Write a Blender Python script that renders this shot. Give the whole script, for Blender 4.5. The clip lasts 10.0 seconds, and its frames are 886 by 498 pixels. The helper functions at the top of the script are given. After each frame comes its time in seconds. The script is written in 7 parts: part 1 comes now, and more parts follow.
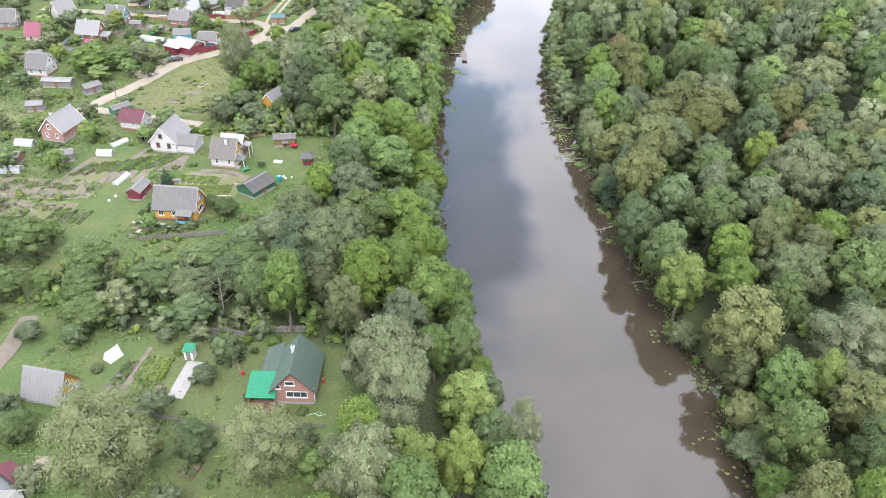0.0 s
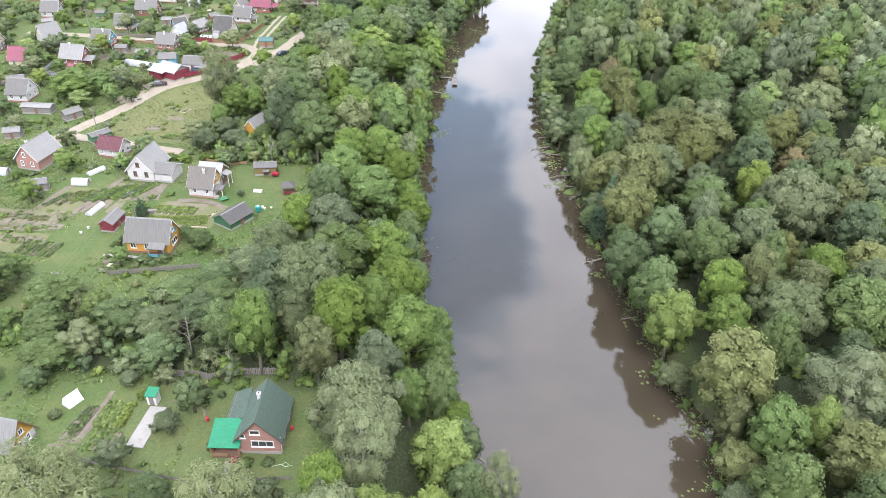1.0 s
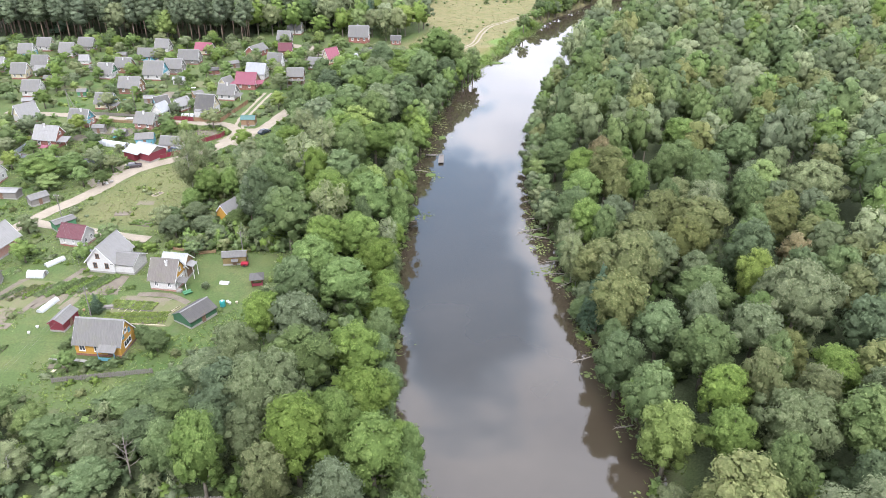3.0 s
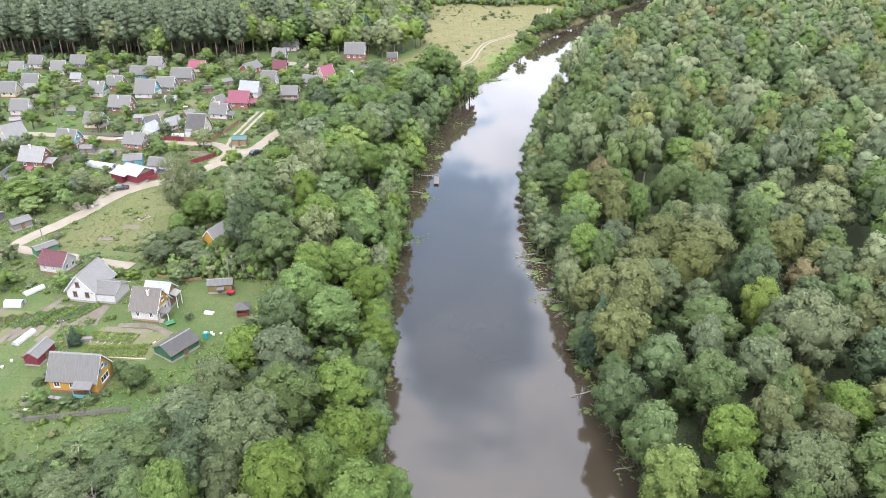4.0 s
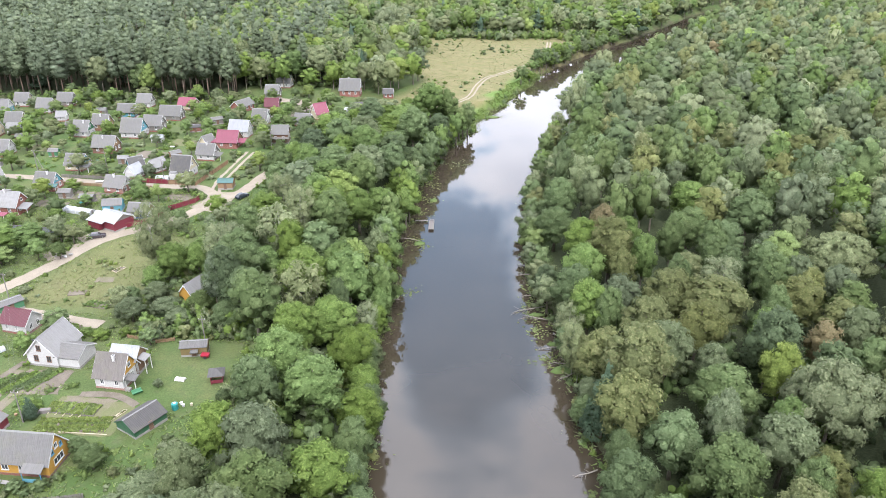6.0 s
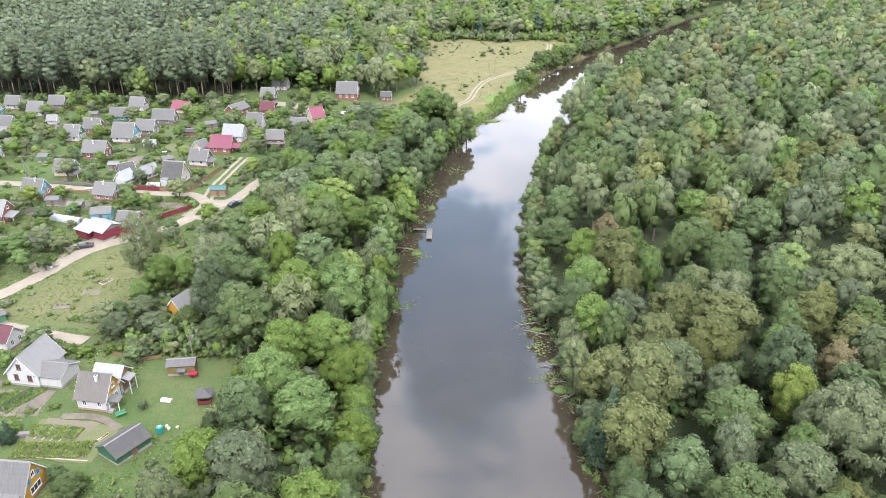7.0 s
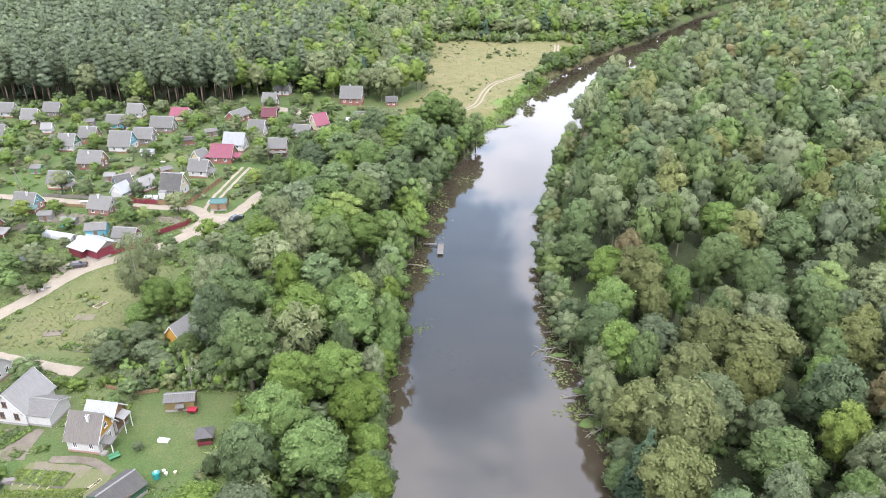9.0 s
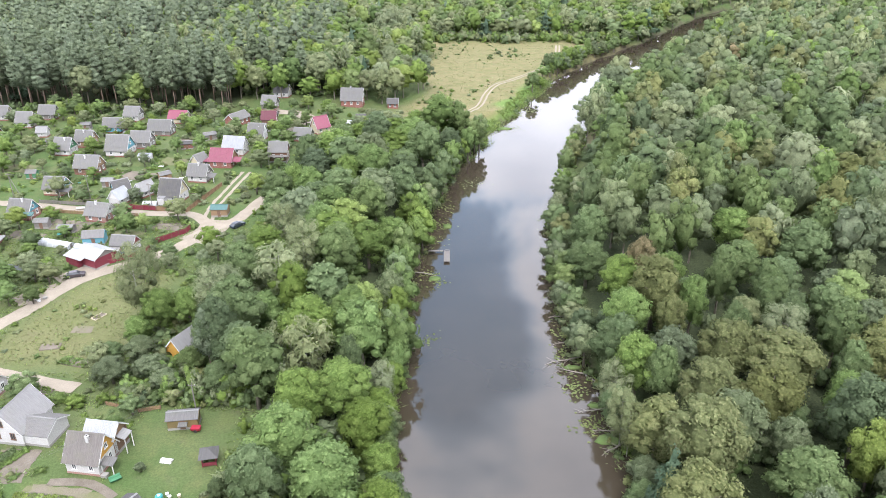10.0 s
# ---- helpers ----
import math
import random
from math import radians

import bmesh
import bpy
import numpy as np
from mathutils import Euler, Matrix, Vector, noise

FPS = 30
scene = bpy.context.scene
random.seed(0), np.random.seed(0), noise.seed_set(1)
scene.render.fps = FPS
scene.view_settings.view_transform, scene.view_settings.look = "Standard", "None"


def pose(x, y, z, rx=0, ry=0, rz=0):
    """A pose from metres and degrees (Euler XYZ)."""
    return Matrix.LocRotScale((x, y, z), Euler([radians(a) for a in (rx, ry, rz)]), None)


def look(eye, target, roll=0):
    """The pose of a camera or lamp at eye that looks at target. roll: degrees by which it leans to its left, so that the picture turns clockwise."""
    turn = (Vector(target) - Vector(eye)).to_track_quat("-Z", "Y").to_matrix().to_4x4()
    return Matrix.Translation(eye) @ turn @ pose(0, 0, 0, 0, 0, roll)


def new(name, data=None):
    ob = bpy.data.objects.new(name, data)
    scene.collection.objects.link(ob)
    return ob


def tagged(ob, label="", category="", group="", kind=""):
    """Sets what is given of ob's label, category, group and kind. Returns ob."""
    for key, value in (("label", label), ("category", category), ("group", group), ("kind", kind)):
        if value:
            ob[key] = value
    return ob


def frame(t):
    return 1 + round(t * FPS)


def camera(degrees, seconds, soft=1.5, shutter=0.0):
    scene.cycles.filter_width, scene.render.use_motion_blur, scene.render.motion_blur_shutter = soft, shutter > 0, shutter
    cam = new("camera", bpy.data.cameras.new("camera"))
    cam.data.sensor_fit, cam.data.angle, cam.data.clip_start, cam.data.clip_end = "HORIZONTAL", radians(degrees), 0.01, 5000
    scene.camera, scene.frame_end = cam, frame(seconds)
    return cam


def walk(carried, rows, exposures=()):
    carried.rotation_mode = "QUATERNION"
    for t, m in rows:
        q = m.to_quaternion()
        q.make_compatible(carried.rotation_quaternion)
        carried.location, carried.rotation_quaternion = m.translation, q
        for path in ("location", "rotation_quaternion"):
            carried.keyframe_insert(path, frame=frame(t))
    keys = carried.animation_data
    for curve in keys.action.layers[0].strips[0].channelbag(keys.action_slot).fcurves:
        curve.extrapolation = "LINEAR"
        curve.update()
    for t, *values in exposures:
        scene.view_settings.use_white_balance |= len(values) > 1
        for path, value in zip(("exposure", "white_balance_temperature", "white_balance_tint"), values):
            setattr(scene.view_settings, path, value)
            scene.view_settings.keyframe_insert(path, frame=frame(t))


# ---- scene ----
cam = camera(62.1, 10.0, 0.9)
PATH = [
    (0, (0.564, 0.952, 90.536), (0.555, 2.594, 89.396), 1.0),
    (0.5, (2.609, 4.188, 90.476), (2.599, 5.838, 89.346), 1.0),
    (1, (4.533, 7.511, 90.418), (4.518, 9.179, 89.315), 0.9),
    (1.5, (6.168, 10.734, 90.372), (6.149, 12.426, 89.306), 0.7),
    (2, (7.509, 14.0, 90.373), (7.487, 15.715, 89.345), 0.5),
    (2.5, (8.603, 17.425, 90.401), (8.579, 19.162, 89.411), 0.4),
    (4, (11.05, 27.754, 90.391), (11.022, 29.525, 89.461), 0.2),
    (4.5, (11.625, 31.188, 90.423), (11.596, 32.963, 89.501), 0.2),
    (5, (12.087, 34.553, 90.502), (12.057, 36.343, 89.611), 0.2),
    (5.5, (12.488, 37.851, 90.566), (12.458, 39.655, 89.702), 0.2),
    (5.7, (12.6, 39.193, 90.573), (12.567, 40.997, 89.711), 0.1),
    (7, (12.92, 47.874, 90.69), (12.889, 49.678, 89.827), 0.2),
    (7.5, (12.582, 50.96, 90.711), (12.55, 52.763, 89.846), 0.1),
    (8, (11.878, 53.876, 90.713), (11.845, 55.679, 89.847), 0.0),
    (8.5, (10.912, 56.647, 90.703), (10.878, 58.449, 89.836), -0.0),
    (9, (9.695, 59.245, 90.688), (9.661, 61.047, 89.821), -0.1),
    (9.5, (8.235, 61.83, 90.665), (8.201, 63.631, 89.797), -0.0),
    (10, (6.724, 64.327, 90.663), (6.701, 66.128, 89.794), -0.1),
]
walk(cam, [(t, look(eye, target, roll)) for t, eye, target, roll in PATH], [(0.0, 0.64, 5860, 15), (10.0, 0.64, 5860, 15)])

# ---- sky, sun ----
SUN_EL, SUN_AZ = 54.0, 172.0
world = bpy.data.worlds.new("sky")
scene.world = world
world.use_nodes = True
wn, wl = world.node_tree.nodes, world.node_tree.links
wn.clear()


def wnode(kind, **kw):
    n = wn.new(kind)
    for k, v in kw.items():
        n.inputs[k.replace("_", " ")].default_value = v
    return n


w_out = wn.new("ShaderNodeOutputWorld")
w_sky = wn.new("ShaderNodeTexSky")
w_sky.sky_type, w_sky.sun_disc = "NISHITA", False
w_sky.sun_elevation, w_sky.sun_rotation = radians(SUN_EL), radians(SUN_AZ)
w_clear = wnode("ShaderNodeBackground", Strength=0.15)
wl.new(w_sky.outputs[0], w_clear.inputs[0])
w_co = wn.new("ShaderNodeTexCoord")
# a deck of broken cloud: height-compressed direction drives two scales of noise
w_sep = wn.new("ShaderNodeSeparateXYZ")
wl.new(w_co.outputs["Generated"], w_sep.inputs[0])
w_add = wn.new("ShaderNodeMath")
w_add.operation = "ADD"
w_add.inputs[1].default_value = 0.22
wl.new(w_sep.outputs[2], w_add.inputs[0])
w_div = wn.new("ShaderNodeVectorMath")
w_div.operation = "DIVIDE"
wl.new(w_co.outputs["Generated"], w_div.inputs[0])
w_comb = wn.new("ShaderNodeCombineXYZ")
for k in range(3):
    wl.new(w_add.outputs[0], w_comb.inputs[k])
wl.new(w_comb.outputs[0], w_div.inputs[1])
w_big = wnode("ShaderNodeTexNoise", Scale=3.4, Detail=6.0, Roughness=0.58, Distortion=0.4)
wl.new(w_div.outputs[0], w_big.inputs["Vector"])
# the clear gap low over the river's far reach
w_gap = wn.new("ShaderNodeVectorMath")
w_gap.operation = "DISTANCE"
w_gap.inputs[1].default_value = (0.03, 1.16, 0.585)
w_sq = wn.new("ShaderNodeVectorMath")
w_sq.operation = "MULTIPLY"
w_sq.inputs[1].default_value = (2.0, 1.35, 1.15)
wl.new(w_co.outputs["Generated"], w_sq.inputs[0])
wl.new(w_sq.outputs[0], w_gap.inputs[0])
w_gr = wn.new("ShaderNodeMapRange")
w_gr.interpolation_type = "SMOOTHSTEP"
for k, v in zip(("From Min", "From Max", "To Min", "To Max"), (0.02, 0.34, -0.44, 0.20)):
    w_gr.inputs[k].default_value = v
wl.new(w_gap.outputs["Value"], w_gr.inputs[0])
w_sum = wn.new("ShaderNodeMath")
w_sum.operation = "ADD"
wl.new(w_big.outputs[0], w_sum.inputs[0])
wl.new(w_gr.outputs[0], w_sum.inputs[1])
w_mask = wn.new("ShaderNodeMapRange")
w_mask.interpolation_type = "SMOOTHSTEP"
for k, v in zip(("From Min", "From Max", "To Min", "To Max"), (0.33, 0.58, 0.30, 1.0)):
    w_mask.inputs[k].default_value = v
wl.new(w_sum.outputs[0], w_mask.inputs[0])
w_fine = wnode("ShaderNodeTexNoise", Scale=4.2, Detail=4.0, Roughness=0.5)
wl.new(w_div.outputs[0], w_fine.inputs["Vector"])
w_ramp = wn.new("ShaderNodeValToRGB")
w_ramp.color_ramp.elements[0].position, w_ramp.color_ramp.elements[0].color = 0.30, (0.60, 0.61, 0.64, 1)
w_ramp.color_ramp.elements[1].position, w_ramp.color_ramp.elements[1].color = 0.70, (0.82, 0.81, 0.80, 1)
wl.new(w_fine.outputs[0], w_ramp.inputs[0])
w_cloud = wnode("ShaderNodeBackground", Strength=3.0)
w_veil = wn.new("ShaderNodeMix")
w_veil.data_type = "RGBA"
w_veil.inputs[6].default_value = (0.28, 0.62, 0.90, 1)
wl.new(w_mask.outputs[0], w_veil.inputs[0])
wl.new(w_ramp.outputs[0], w_veil.inputs[7])
wl.new(w_veil.outputs[2], w_cloud.inputs[0])
w_mix = wn.new("ShaderNodeMixShader")
wl.new(w_mask.outputs[0], w_mix.inputs[0])
wl.new(w_clear.outputs[0], w_mix.inputs[1])
wl.new(w_cloud.outputs[0], w_mix.inputs[2])
wl.new(w_mix.outputs[0], w_out.inputs[0])

sun_data = bpy.data.lights.new("sun", "SUN")
sun_data.energy, sun_data.angle, sun_data.color = 2.8, radians(16), (1.0, 0.95, 0.87)
sun = new("sun", sun_data)
sun_az = radians(SUN_AZ)
sun_dir = Vector((math.sin(sun_az) * math.cos(radians(SUN_EL)), math.cos(sun_az) * math.cos(radians(SUN_EL)), math.sin(radians(SUN_EL))))
sun.matrix_world = look(sun_dir * 300, (0, 0, 0))

# ---- materials ----
MATS = {}


class Nodes:
    """A principled material being put together."""

    def __init__(self, name, rough=0.7, metal=0.0, spec=0.3):
        self.mat = bpy.data.materials.new(name)
        self.mat.use_nodes = True
        self.n, self.l = self.mat.node_tree.nodes, self.mat.node_tree.links
        self.bsdf = self.n["Principled BSDF"]
        self.out = self.n["Material Output"]
        self.bsdf.inputs["Roughness"].default_value = rough
        self.bsdf.inputs["Metallic"].default_value = metal
        self.bsdf.inputs["Specular IOR Level"].default_value = spec
        self.co = self.n.new("ShaderNodeTexCoord").outputs["Object"]

    def noise(self, scale, detail=3.0, rough=0.55, vec=None, stretch=None):
        v = self.co if vec is None else vec
        if stretch:
            mp = self.n.new("ShaderNodeMapping")
            mp.inputs["Scale"].default_value = stretch
            self.l.new(v, mp.inputs[0])
            v = mp.outputs[0]
        t = self.n.new("ShaderNodeTexNoise")
        t.inputs["Scale"].default_value, t.inputs["Detail"].default_value, t.inputs["Roughness"].default_value = scale, detail, rough
        self.l.new(v, t.inputs["Vector"])
        return t.outputs[0]

    def remap(self, v, a, b, c, d):
        m = self.n.new("ShaderNodeMapRange")
        for k, x in zip(("From Min", "From Max", "To Min", "To Max"), (a, b, c, d)):
            m.inputs[k].default_value = x
        self.l.new(v, m.inputs[0])
        return m.outputs[0]

    def mix(self, f, a, b, blend="MIX"):
        m = self.n.new("ShaderNodeMix")
        m.data_type, m.blend_type = "RGBA", blend
        for sock, v in ((m.inputs[0], f), (m.inputs[6], a), (m.inputs[7], b)):
            if isinstance(v, (int, float)):
                sock.default_value = v
            elif isinstance(v, tuple):
                sock.default_value = (*v, 1.0)
            else:
                self.l.new(v, sock)
        return m.outputs[2]

    def math(self, op, a, b):
        m = self.n.new("ShaderNodeMath")
        m.operation = op
        for sock, v in ((m.inputs[0], a), (m.inputs[1], b)):
            if isinstance(v, (int, float)):
                sock.default_value = v
            else:
                self.l.new(v, sock)
        return m.outputs[0]

    def grey(self, v):
        c = self.n.new("ShaderNodeCombineColor")
        for k in range(3):
            self.l.new(v, c.inputs[k])
        return c.outputs[0]

    def scale(self, col, v):
        """A colour times a value."""
        return self.mix(1.0, col, self.grey(v), "MULTIPLY")

    def color(self, c):
        self.l.new(c, self.bsdf.inputs["Base Color"])
        return self

    def bump(self, h, strength=0.3, dist=0.05):
        b = self.n.new("ShaderNodeBump")
        b.inputs["Strength"].default_value, b.inputs["Distance"].default_value = strength, dist
        self.l.new(h, b.inputs["Height"])
        self.l.new(b.outputs[0], self.bsdf.inputs["Normal"])
        return self

    def obj_random(self):
        return self.n.new("ShaderNodeObjectInfo").outputs["Random"]

    def island(self):
        return self.n.new("ShaderNodeNewGeometry").outputs["Random Per Island"]

    def attr(self, name):
        a = self.n.new("ShaderNodeAttribute")
        a.attribute_name = name
        return a.outputs["Fac"]


def paint(name, c, rough=0.6, metal=0.0, wear=0.25, grain=9.0, dirt=(0.16, 0.14, 0.11), spec=0.3):
    """Painted or plain solid stuff with grain and blotches of dirt."""
    if name in MATS:
        return MATS[name]
    m = Nodes(name, rough, metal, spec)
    a, b = m.noise(grain, 4), m.noise(0.7, 3)
    col = m.mix(m.remap(b, 0.45, 0.8, 0.0, wear), tuple(c), dirt)
    col = m.scale(col, m.remap(a, 0.2, 0.8, 0.86, 1.12))
    m.color(col).bump(a, 0.15, 0.02)
    MATS[name] = m.mat
    return m.mat


def slate(name, c, moss=0.35, rough=0.8):
    """Weathered sheet roofing: streaks down the slope, blotches, lichen."""
    if name in MATS:
        return MATS[name]
    m = Nodes(name, rough, 0.0, 0.25)
    streak = m.noise(1.0, 4, 0.6, None, (5.0, 0.6, 0.6))
    blot, fine = m.noise(0.55, 4), m.noise(14.0, 3)
    col = m.mix(m.remap(streak, 0.35, 0.75, 0.0, 0.6), tuple(c), tuple(x * 0.62 for x in c))
    col = m.mix(m.remap(blot, 0.5, 0.78, 0.0, moss), col, (0.14, 0.14, 0.09))
    col = m.scale(col, m.remap(fine, 0.2, 0.8, 0.85, 1.13))
    col = m.scale(col, m.remap(m.obj_random(), 0, 1, 0.88, 1.1))
    m.color(col).bump(fine, 0.2, 0.02)
    MATS[name] = m.mat
    return m.mat


def planks(name, c, pitch=6.0, rough=0.7, vertical=False):
    """Boarded walls; the boards' joints are narrow dark grooves."""
    if name in MATS:
        return MATS[name]
    m = Nodes(name, rough)
    w = m.n.new("ShaderNodeTexWave")
    w.bands_direction, w.wave_profile = ("X" if vertical else "Z"), "SAW"
    w.inputs["Scale"].default_value = pitch / 6.28 * 3.14
    m.l.new(m.co, w.inputs["Vector"])
    g = m.remap(w.outputs["Fac"], 0.0, 0.12, 0.0, 1.0)
    f, b = m.noise(3.0, 4, 0.6, None, (1, 1, 7)), m.noise(0.8, 3)
    col = m.mix(m.remap(b, 0.45, 0.8, 0, 0.3), tuple(c), tuple(x * 0.6 + 0.03 for x in c))
    col = m.scale(col, m.remap(f, 0.2, 0.8, 0.85, 1.1))
    col = m.mix(m.remap(g, 0, 1, 0.45, 0), col, tuple(x * 0.35 for x in c))
    m.color(col).bump(g, 0.5, 0.02)
    MATS[name] = m.mat
    return m.mat


def bricks(name, a, b, mortar):
    if name in MATS:
        return MATS[name]
    m = Nodes(name, 0.85)
    t = m.n.new("ShaderNodeTexBrick")
    mp = m.n.new("ShaderNodeMapping")
    mp.inputs["Rotation"].default_value = (radians(90), 0, radians(0))
    m.l.new(m.co, mp.inputs[0])
    m.l.new(mp.outputs[0], t.inputs["Vector"])
    for k, v in (("Color1", a), ("Color2", b), ("Mortar", mortar)):
        t.inputs[k].default_value = (*v, 1)
    t.inputs["Scale"].default_value = 3.9
    t.inputs["Mortar Size"].default_value = 0.012
    f, s = m.noise(12, 3), m.noise(0.6, 3)
    col = m.scale(t.outputs[0], m.remap(f, 0.2, 0.8, 0.86, 1.12))
    col = m.mix(m.remap(s, 0.5, 0.8, 0, 0.25), col, (0.2, 0.18, 0.15))
    m.color(col).bump(t.outputs["Fac"], 0.3, -0.01)
    MATS[name] = m.mat
    return m.mat


def leaf(name, a, b, stuff=False, warm=0.25):
    """Foliage: tone differs from tree to tree, from clump to clump and from leaf to leaf; some light passes through."""
    key = name + ("_far" if stuff else "")
    if key in MATS:
        return MATS[key]
    m = Nodes(key, 0.65, 0.0, 0.10)
    r = m.attr("tone") if stuff else m.obj_random()
    isl, n = m.island(), m.noise(0.45, 3)
    col = m.mix(isl, tuple(a), tuple(b))
    col = m.scale(col, m.remap(isl, 0, 1, 0.84, 1.17))
    col = m.scale(col, m.remap(n, 0.3, 0.7, 0.84, 1.16))
    col = m.scale(col, m.remap(m.noise(2.0, 5, 0.8), 0.32, 0.68, 0.68, 1.42))
    hs = m.n.new("ShaderNodeHueSaturation")
    m.l.new(m.remap(r, 0, 1, 0.482, 0.498), hs.inputs["Hue"])
    m.l.new(m.remap(r, 0, 1, 1.02, 0.84), hs.inputs["Saturation"])
    m.l.new(m.remap(m.math("FRACT", m.math("MULTIPLY", r, 7.31), 0), 0, 1, 0.83, 1.20), hs.inputs["Value"])
    m.l.new(col, hs.inputs["Color"])
    m.color(hs.outputs[0])
    m.bump(m.noise(1.8, 5, 0.8), 0.45, 0.4)
    tr = m.n.new("ShaderNodeBsdfTranslucent")
    m.l.new(m.mix(warm, hs.outputs[0], (0.15, 0.20, 0.05)), tr.inputs[0])
    mx = m.n.new("ShaderNodeMixShader")
    mx.inputs[0].default_value = 0.38
    m.l.new(m.bsdf.outputs[0], mx.inputs[1])
    m.l.new(tr.outputs[0], mx.inputs[2])
    m.l.new(mx.outputs[0], m.out.inputs[0])
    MATS[key] = m.mat
    return m.mat


LEAVES = {
    "bright": ((0.098, 0.168, 0.035), (0.134, 0.200, 0.050)),
    "lime": ((0.135, 0.201, 0.044), (0.174, 0.233, 0.065)),
    "mid": ((0.087, 0.137, 0.047), (0.122, 0.168, 0.065)),
    "dark": ((0.072, 0.109, 0.048), (0.098, 0.135, 0.063)),
    "grey": ((0.105, 0.142, 0.065), (0.140, 0.172, 0.087)),
    "willow": ((0.136, 0.172, 0.076), (0.179, 0.207, 0.102)),
    "olive": ((0.114, 0.142, 0.048), (0.154, 0.170, 0.067)),
    "birch": ((0.153, 0.196, 0.087), (0.201, 0.231, 0.116)),
    "rust": ((0.150, 0.136, 0.062), (0.186, 0.162, 0.080)),
    "spruce": ((0.057, 0.100, 0.059), (0.085, 0.126, 0.076)),
    # pine is pitched paler than its needles, in place of distance haze
    "pine": ((0.112, 0.150, 0.084), (0.146, 0.182, 0.106)),
}


def leaf_mat(kind, stuff=False):
    return leaf("foliage_" + kind, *LEAVES[kind], stuff)


def bark(name, a, b):
    if name in MATS:
        return MATS[name]
    m = Nodes(name, 0.9)
    f = m.noise(4.0, 4, 0.65, None, (2, 2, 0.5))
    m.color(m.mix(m.remap(f, 0.35, 0.7, 0, 1), tuple(a), tuple(b))).bump(f, 0.6, 0.05)
    MATS[name] = m.mat
    return m.mat


def water_material():
    m = Nodes("river_water", 0.035, 0.0, 0.5)
    b = m.noise(0.05, 3)
    m.color(m.mix(m.remap(b, 0.3, 0.7, 0, 1), (0.034, 0.027, 0.018), (0.046, 0.037, 0.026)))
    m.bsdf.inputs["IOR"].default_value = 1.6
    rip = m.noise(0.9, 3, 0.5, None, (1.0, 0.6, 1))
    swell = m.noise(0.06, 2)
    h = m.math("MULTIPLY", rip, m.remap(swell, 0.42, 0.66, 0.05, 0.5))
    m.bump(h, 0.10, 0.03)
    return m.mat


def ground_material():
    m = Nodes("grass_ground", 0.9, 0.0, 0.15)
    big, mid_, fine = m.noise(0.035, 4), m.noise(0.22, 4, 0.6), m.noise(2.6, 4, 0.7)
    col = m.mix(m.remap(big, 0.38, 0.62, 0, 1), (0.060, 0.096, 0.028), (0.084, 0.106, 0.040))
    col = m.mix(m.remap(mid_, 0.46, 0.72, 0, 0.6), col, (0.120, 0.124, 0.050))
    col = m.mix(m.remap(m.noise(0.16, 5, 0.65), 0.58, 0.74, 0, 0.45), col, (0.120, 0.105, 0.072))
    col = m.mix(m.remap(m.noise(0.11, 3), 0.58, 0.74, 0, 0.6), col, (0.065, 0.105, 0.026))
    # the dry meadow beyond the village, by a mask kept on the mesh; shore mud likewise
    col = m.mix(m.attr("dry"), col, m.mix(m.remap(mid_, 0.35, 0.7, 0, 1), (0.170, 0.148, 0.072), (0.118, 0.120, 0.046)))
    col = m.mix(m.attr("lush"), col, m.mix(fine, (0.085, 0.150, 0.030), (0.125, 0.185, 0.048)))
    # darker ground under the belt, the east wood and the pines, by its own mask
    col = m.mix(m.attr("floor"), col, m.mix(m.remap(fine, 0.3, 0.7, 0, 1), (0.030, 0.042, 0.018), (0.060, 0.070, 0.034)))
    col = m.mix(m.attr("mud"), col, m.mix(fine, (0.050, 0.042, 0.030), (0.075, 0.068, 0.040)))
    col = m.scale(col, m.remap(fine, 0.25, 0.75, 0.66, 1.24))
    m.color(col).bump(fine, 0.8, 0.15)
    return m.mat


def soil_mat(name, a, b, rough=0.95):
    if name in MATS:
        return MATS[name]
    m = Nodes(name, rough, 0, 0.15)
    n, f = m.noise(0.35, 4, 0.6), m.noise(5.0, 4, 0.7)
    col = m.mix(m.remap(n, 0.35, 0.7, 0, 1), tuple(a), tuple(b))
    m.color(m.scale(col, m.remap(f, 0.25, 0.75, 0.8, 1.18))).bump(f, 0.6, 0.05)
    MATS[name] = m.mat
    return m.mat


def glass_mat():
    if "window_glass" not in MATS:
        m = Nodes("window_glass", 0.06, 0.0, 0.6)
        n = m.noise(1.5, 2)
        m.color(m.mix(n, (0.025, 0.028, 0.03), (0.07, 0.075, 0.08)))
        MATS["window_glass"] = m.mat
    return MATS["window_glass"]


GRASS = ground_material()
WATER = water_material()
SAND = soil_mat("sandy_road", (0.215, 0.185, 0.142), (0.262, 0.226, 0.178))
SOIL = soil_mat("garden_soil", (0.115, 0.098, 0.076), (0.165, 0.142, 0.112))
CONCRETE = paint("concrete", (0.25, 0.24, 0.22), 0.85, wear=0.45)
BARK = bark("brown_bark", (0.10, 0.085, 0.065), (0.19, 0.165, 0.13))
PINE_BARK = bark("pine_bark", (0.170, 0.115, 0.080), (0.130, 0.108, 0.090))
BIRCH_BARK = bark("birch_bark", (0.40, 0.385, 0.35), (0.20, 0.18, 0.16))
DEADWOOD = bark("dead_wood", (0.25, 0.225, 0.19), (0.16, 0.14, 0.115))
WHITE = paint("white_paint", (0.56, 0.55, 0.53), 0.5)
GREYWOOD = planks("weathered_boards", (0.17, 0.155, 0.14), 6.0, 0.85, True)
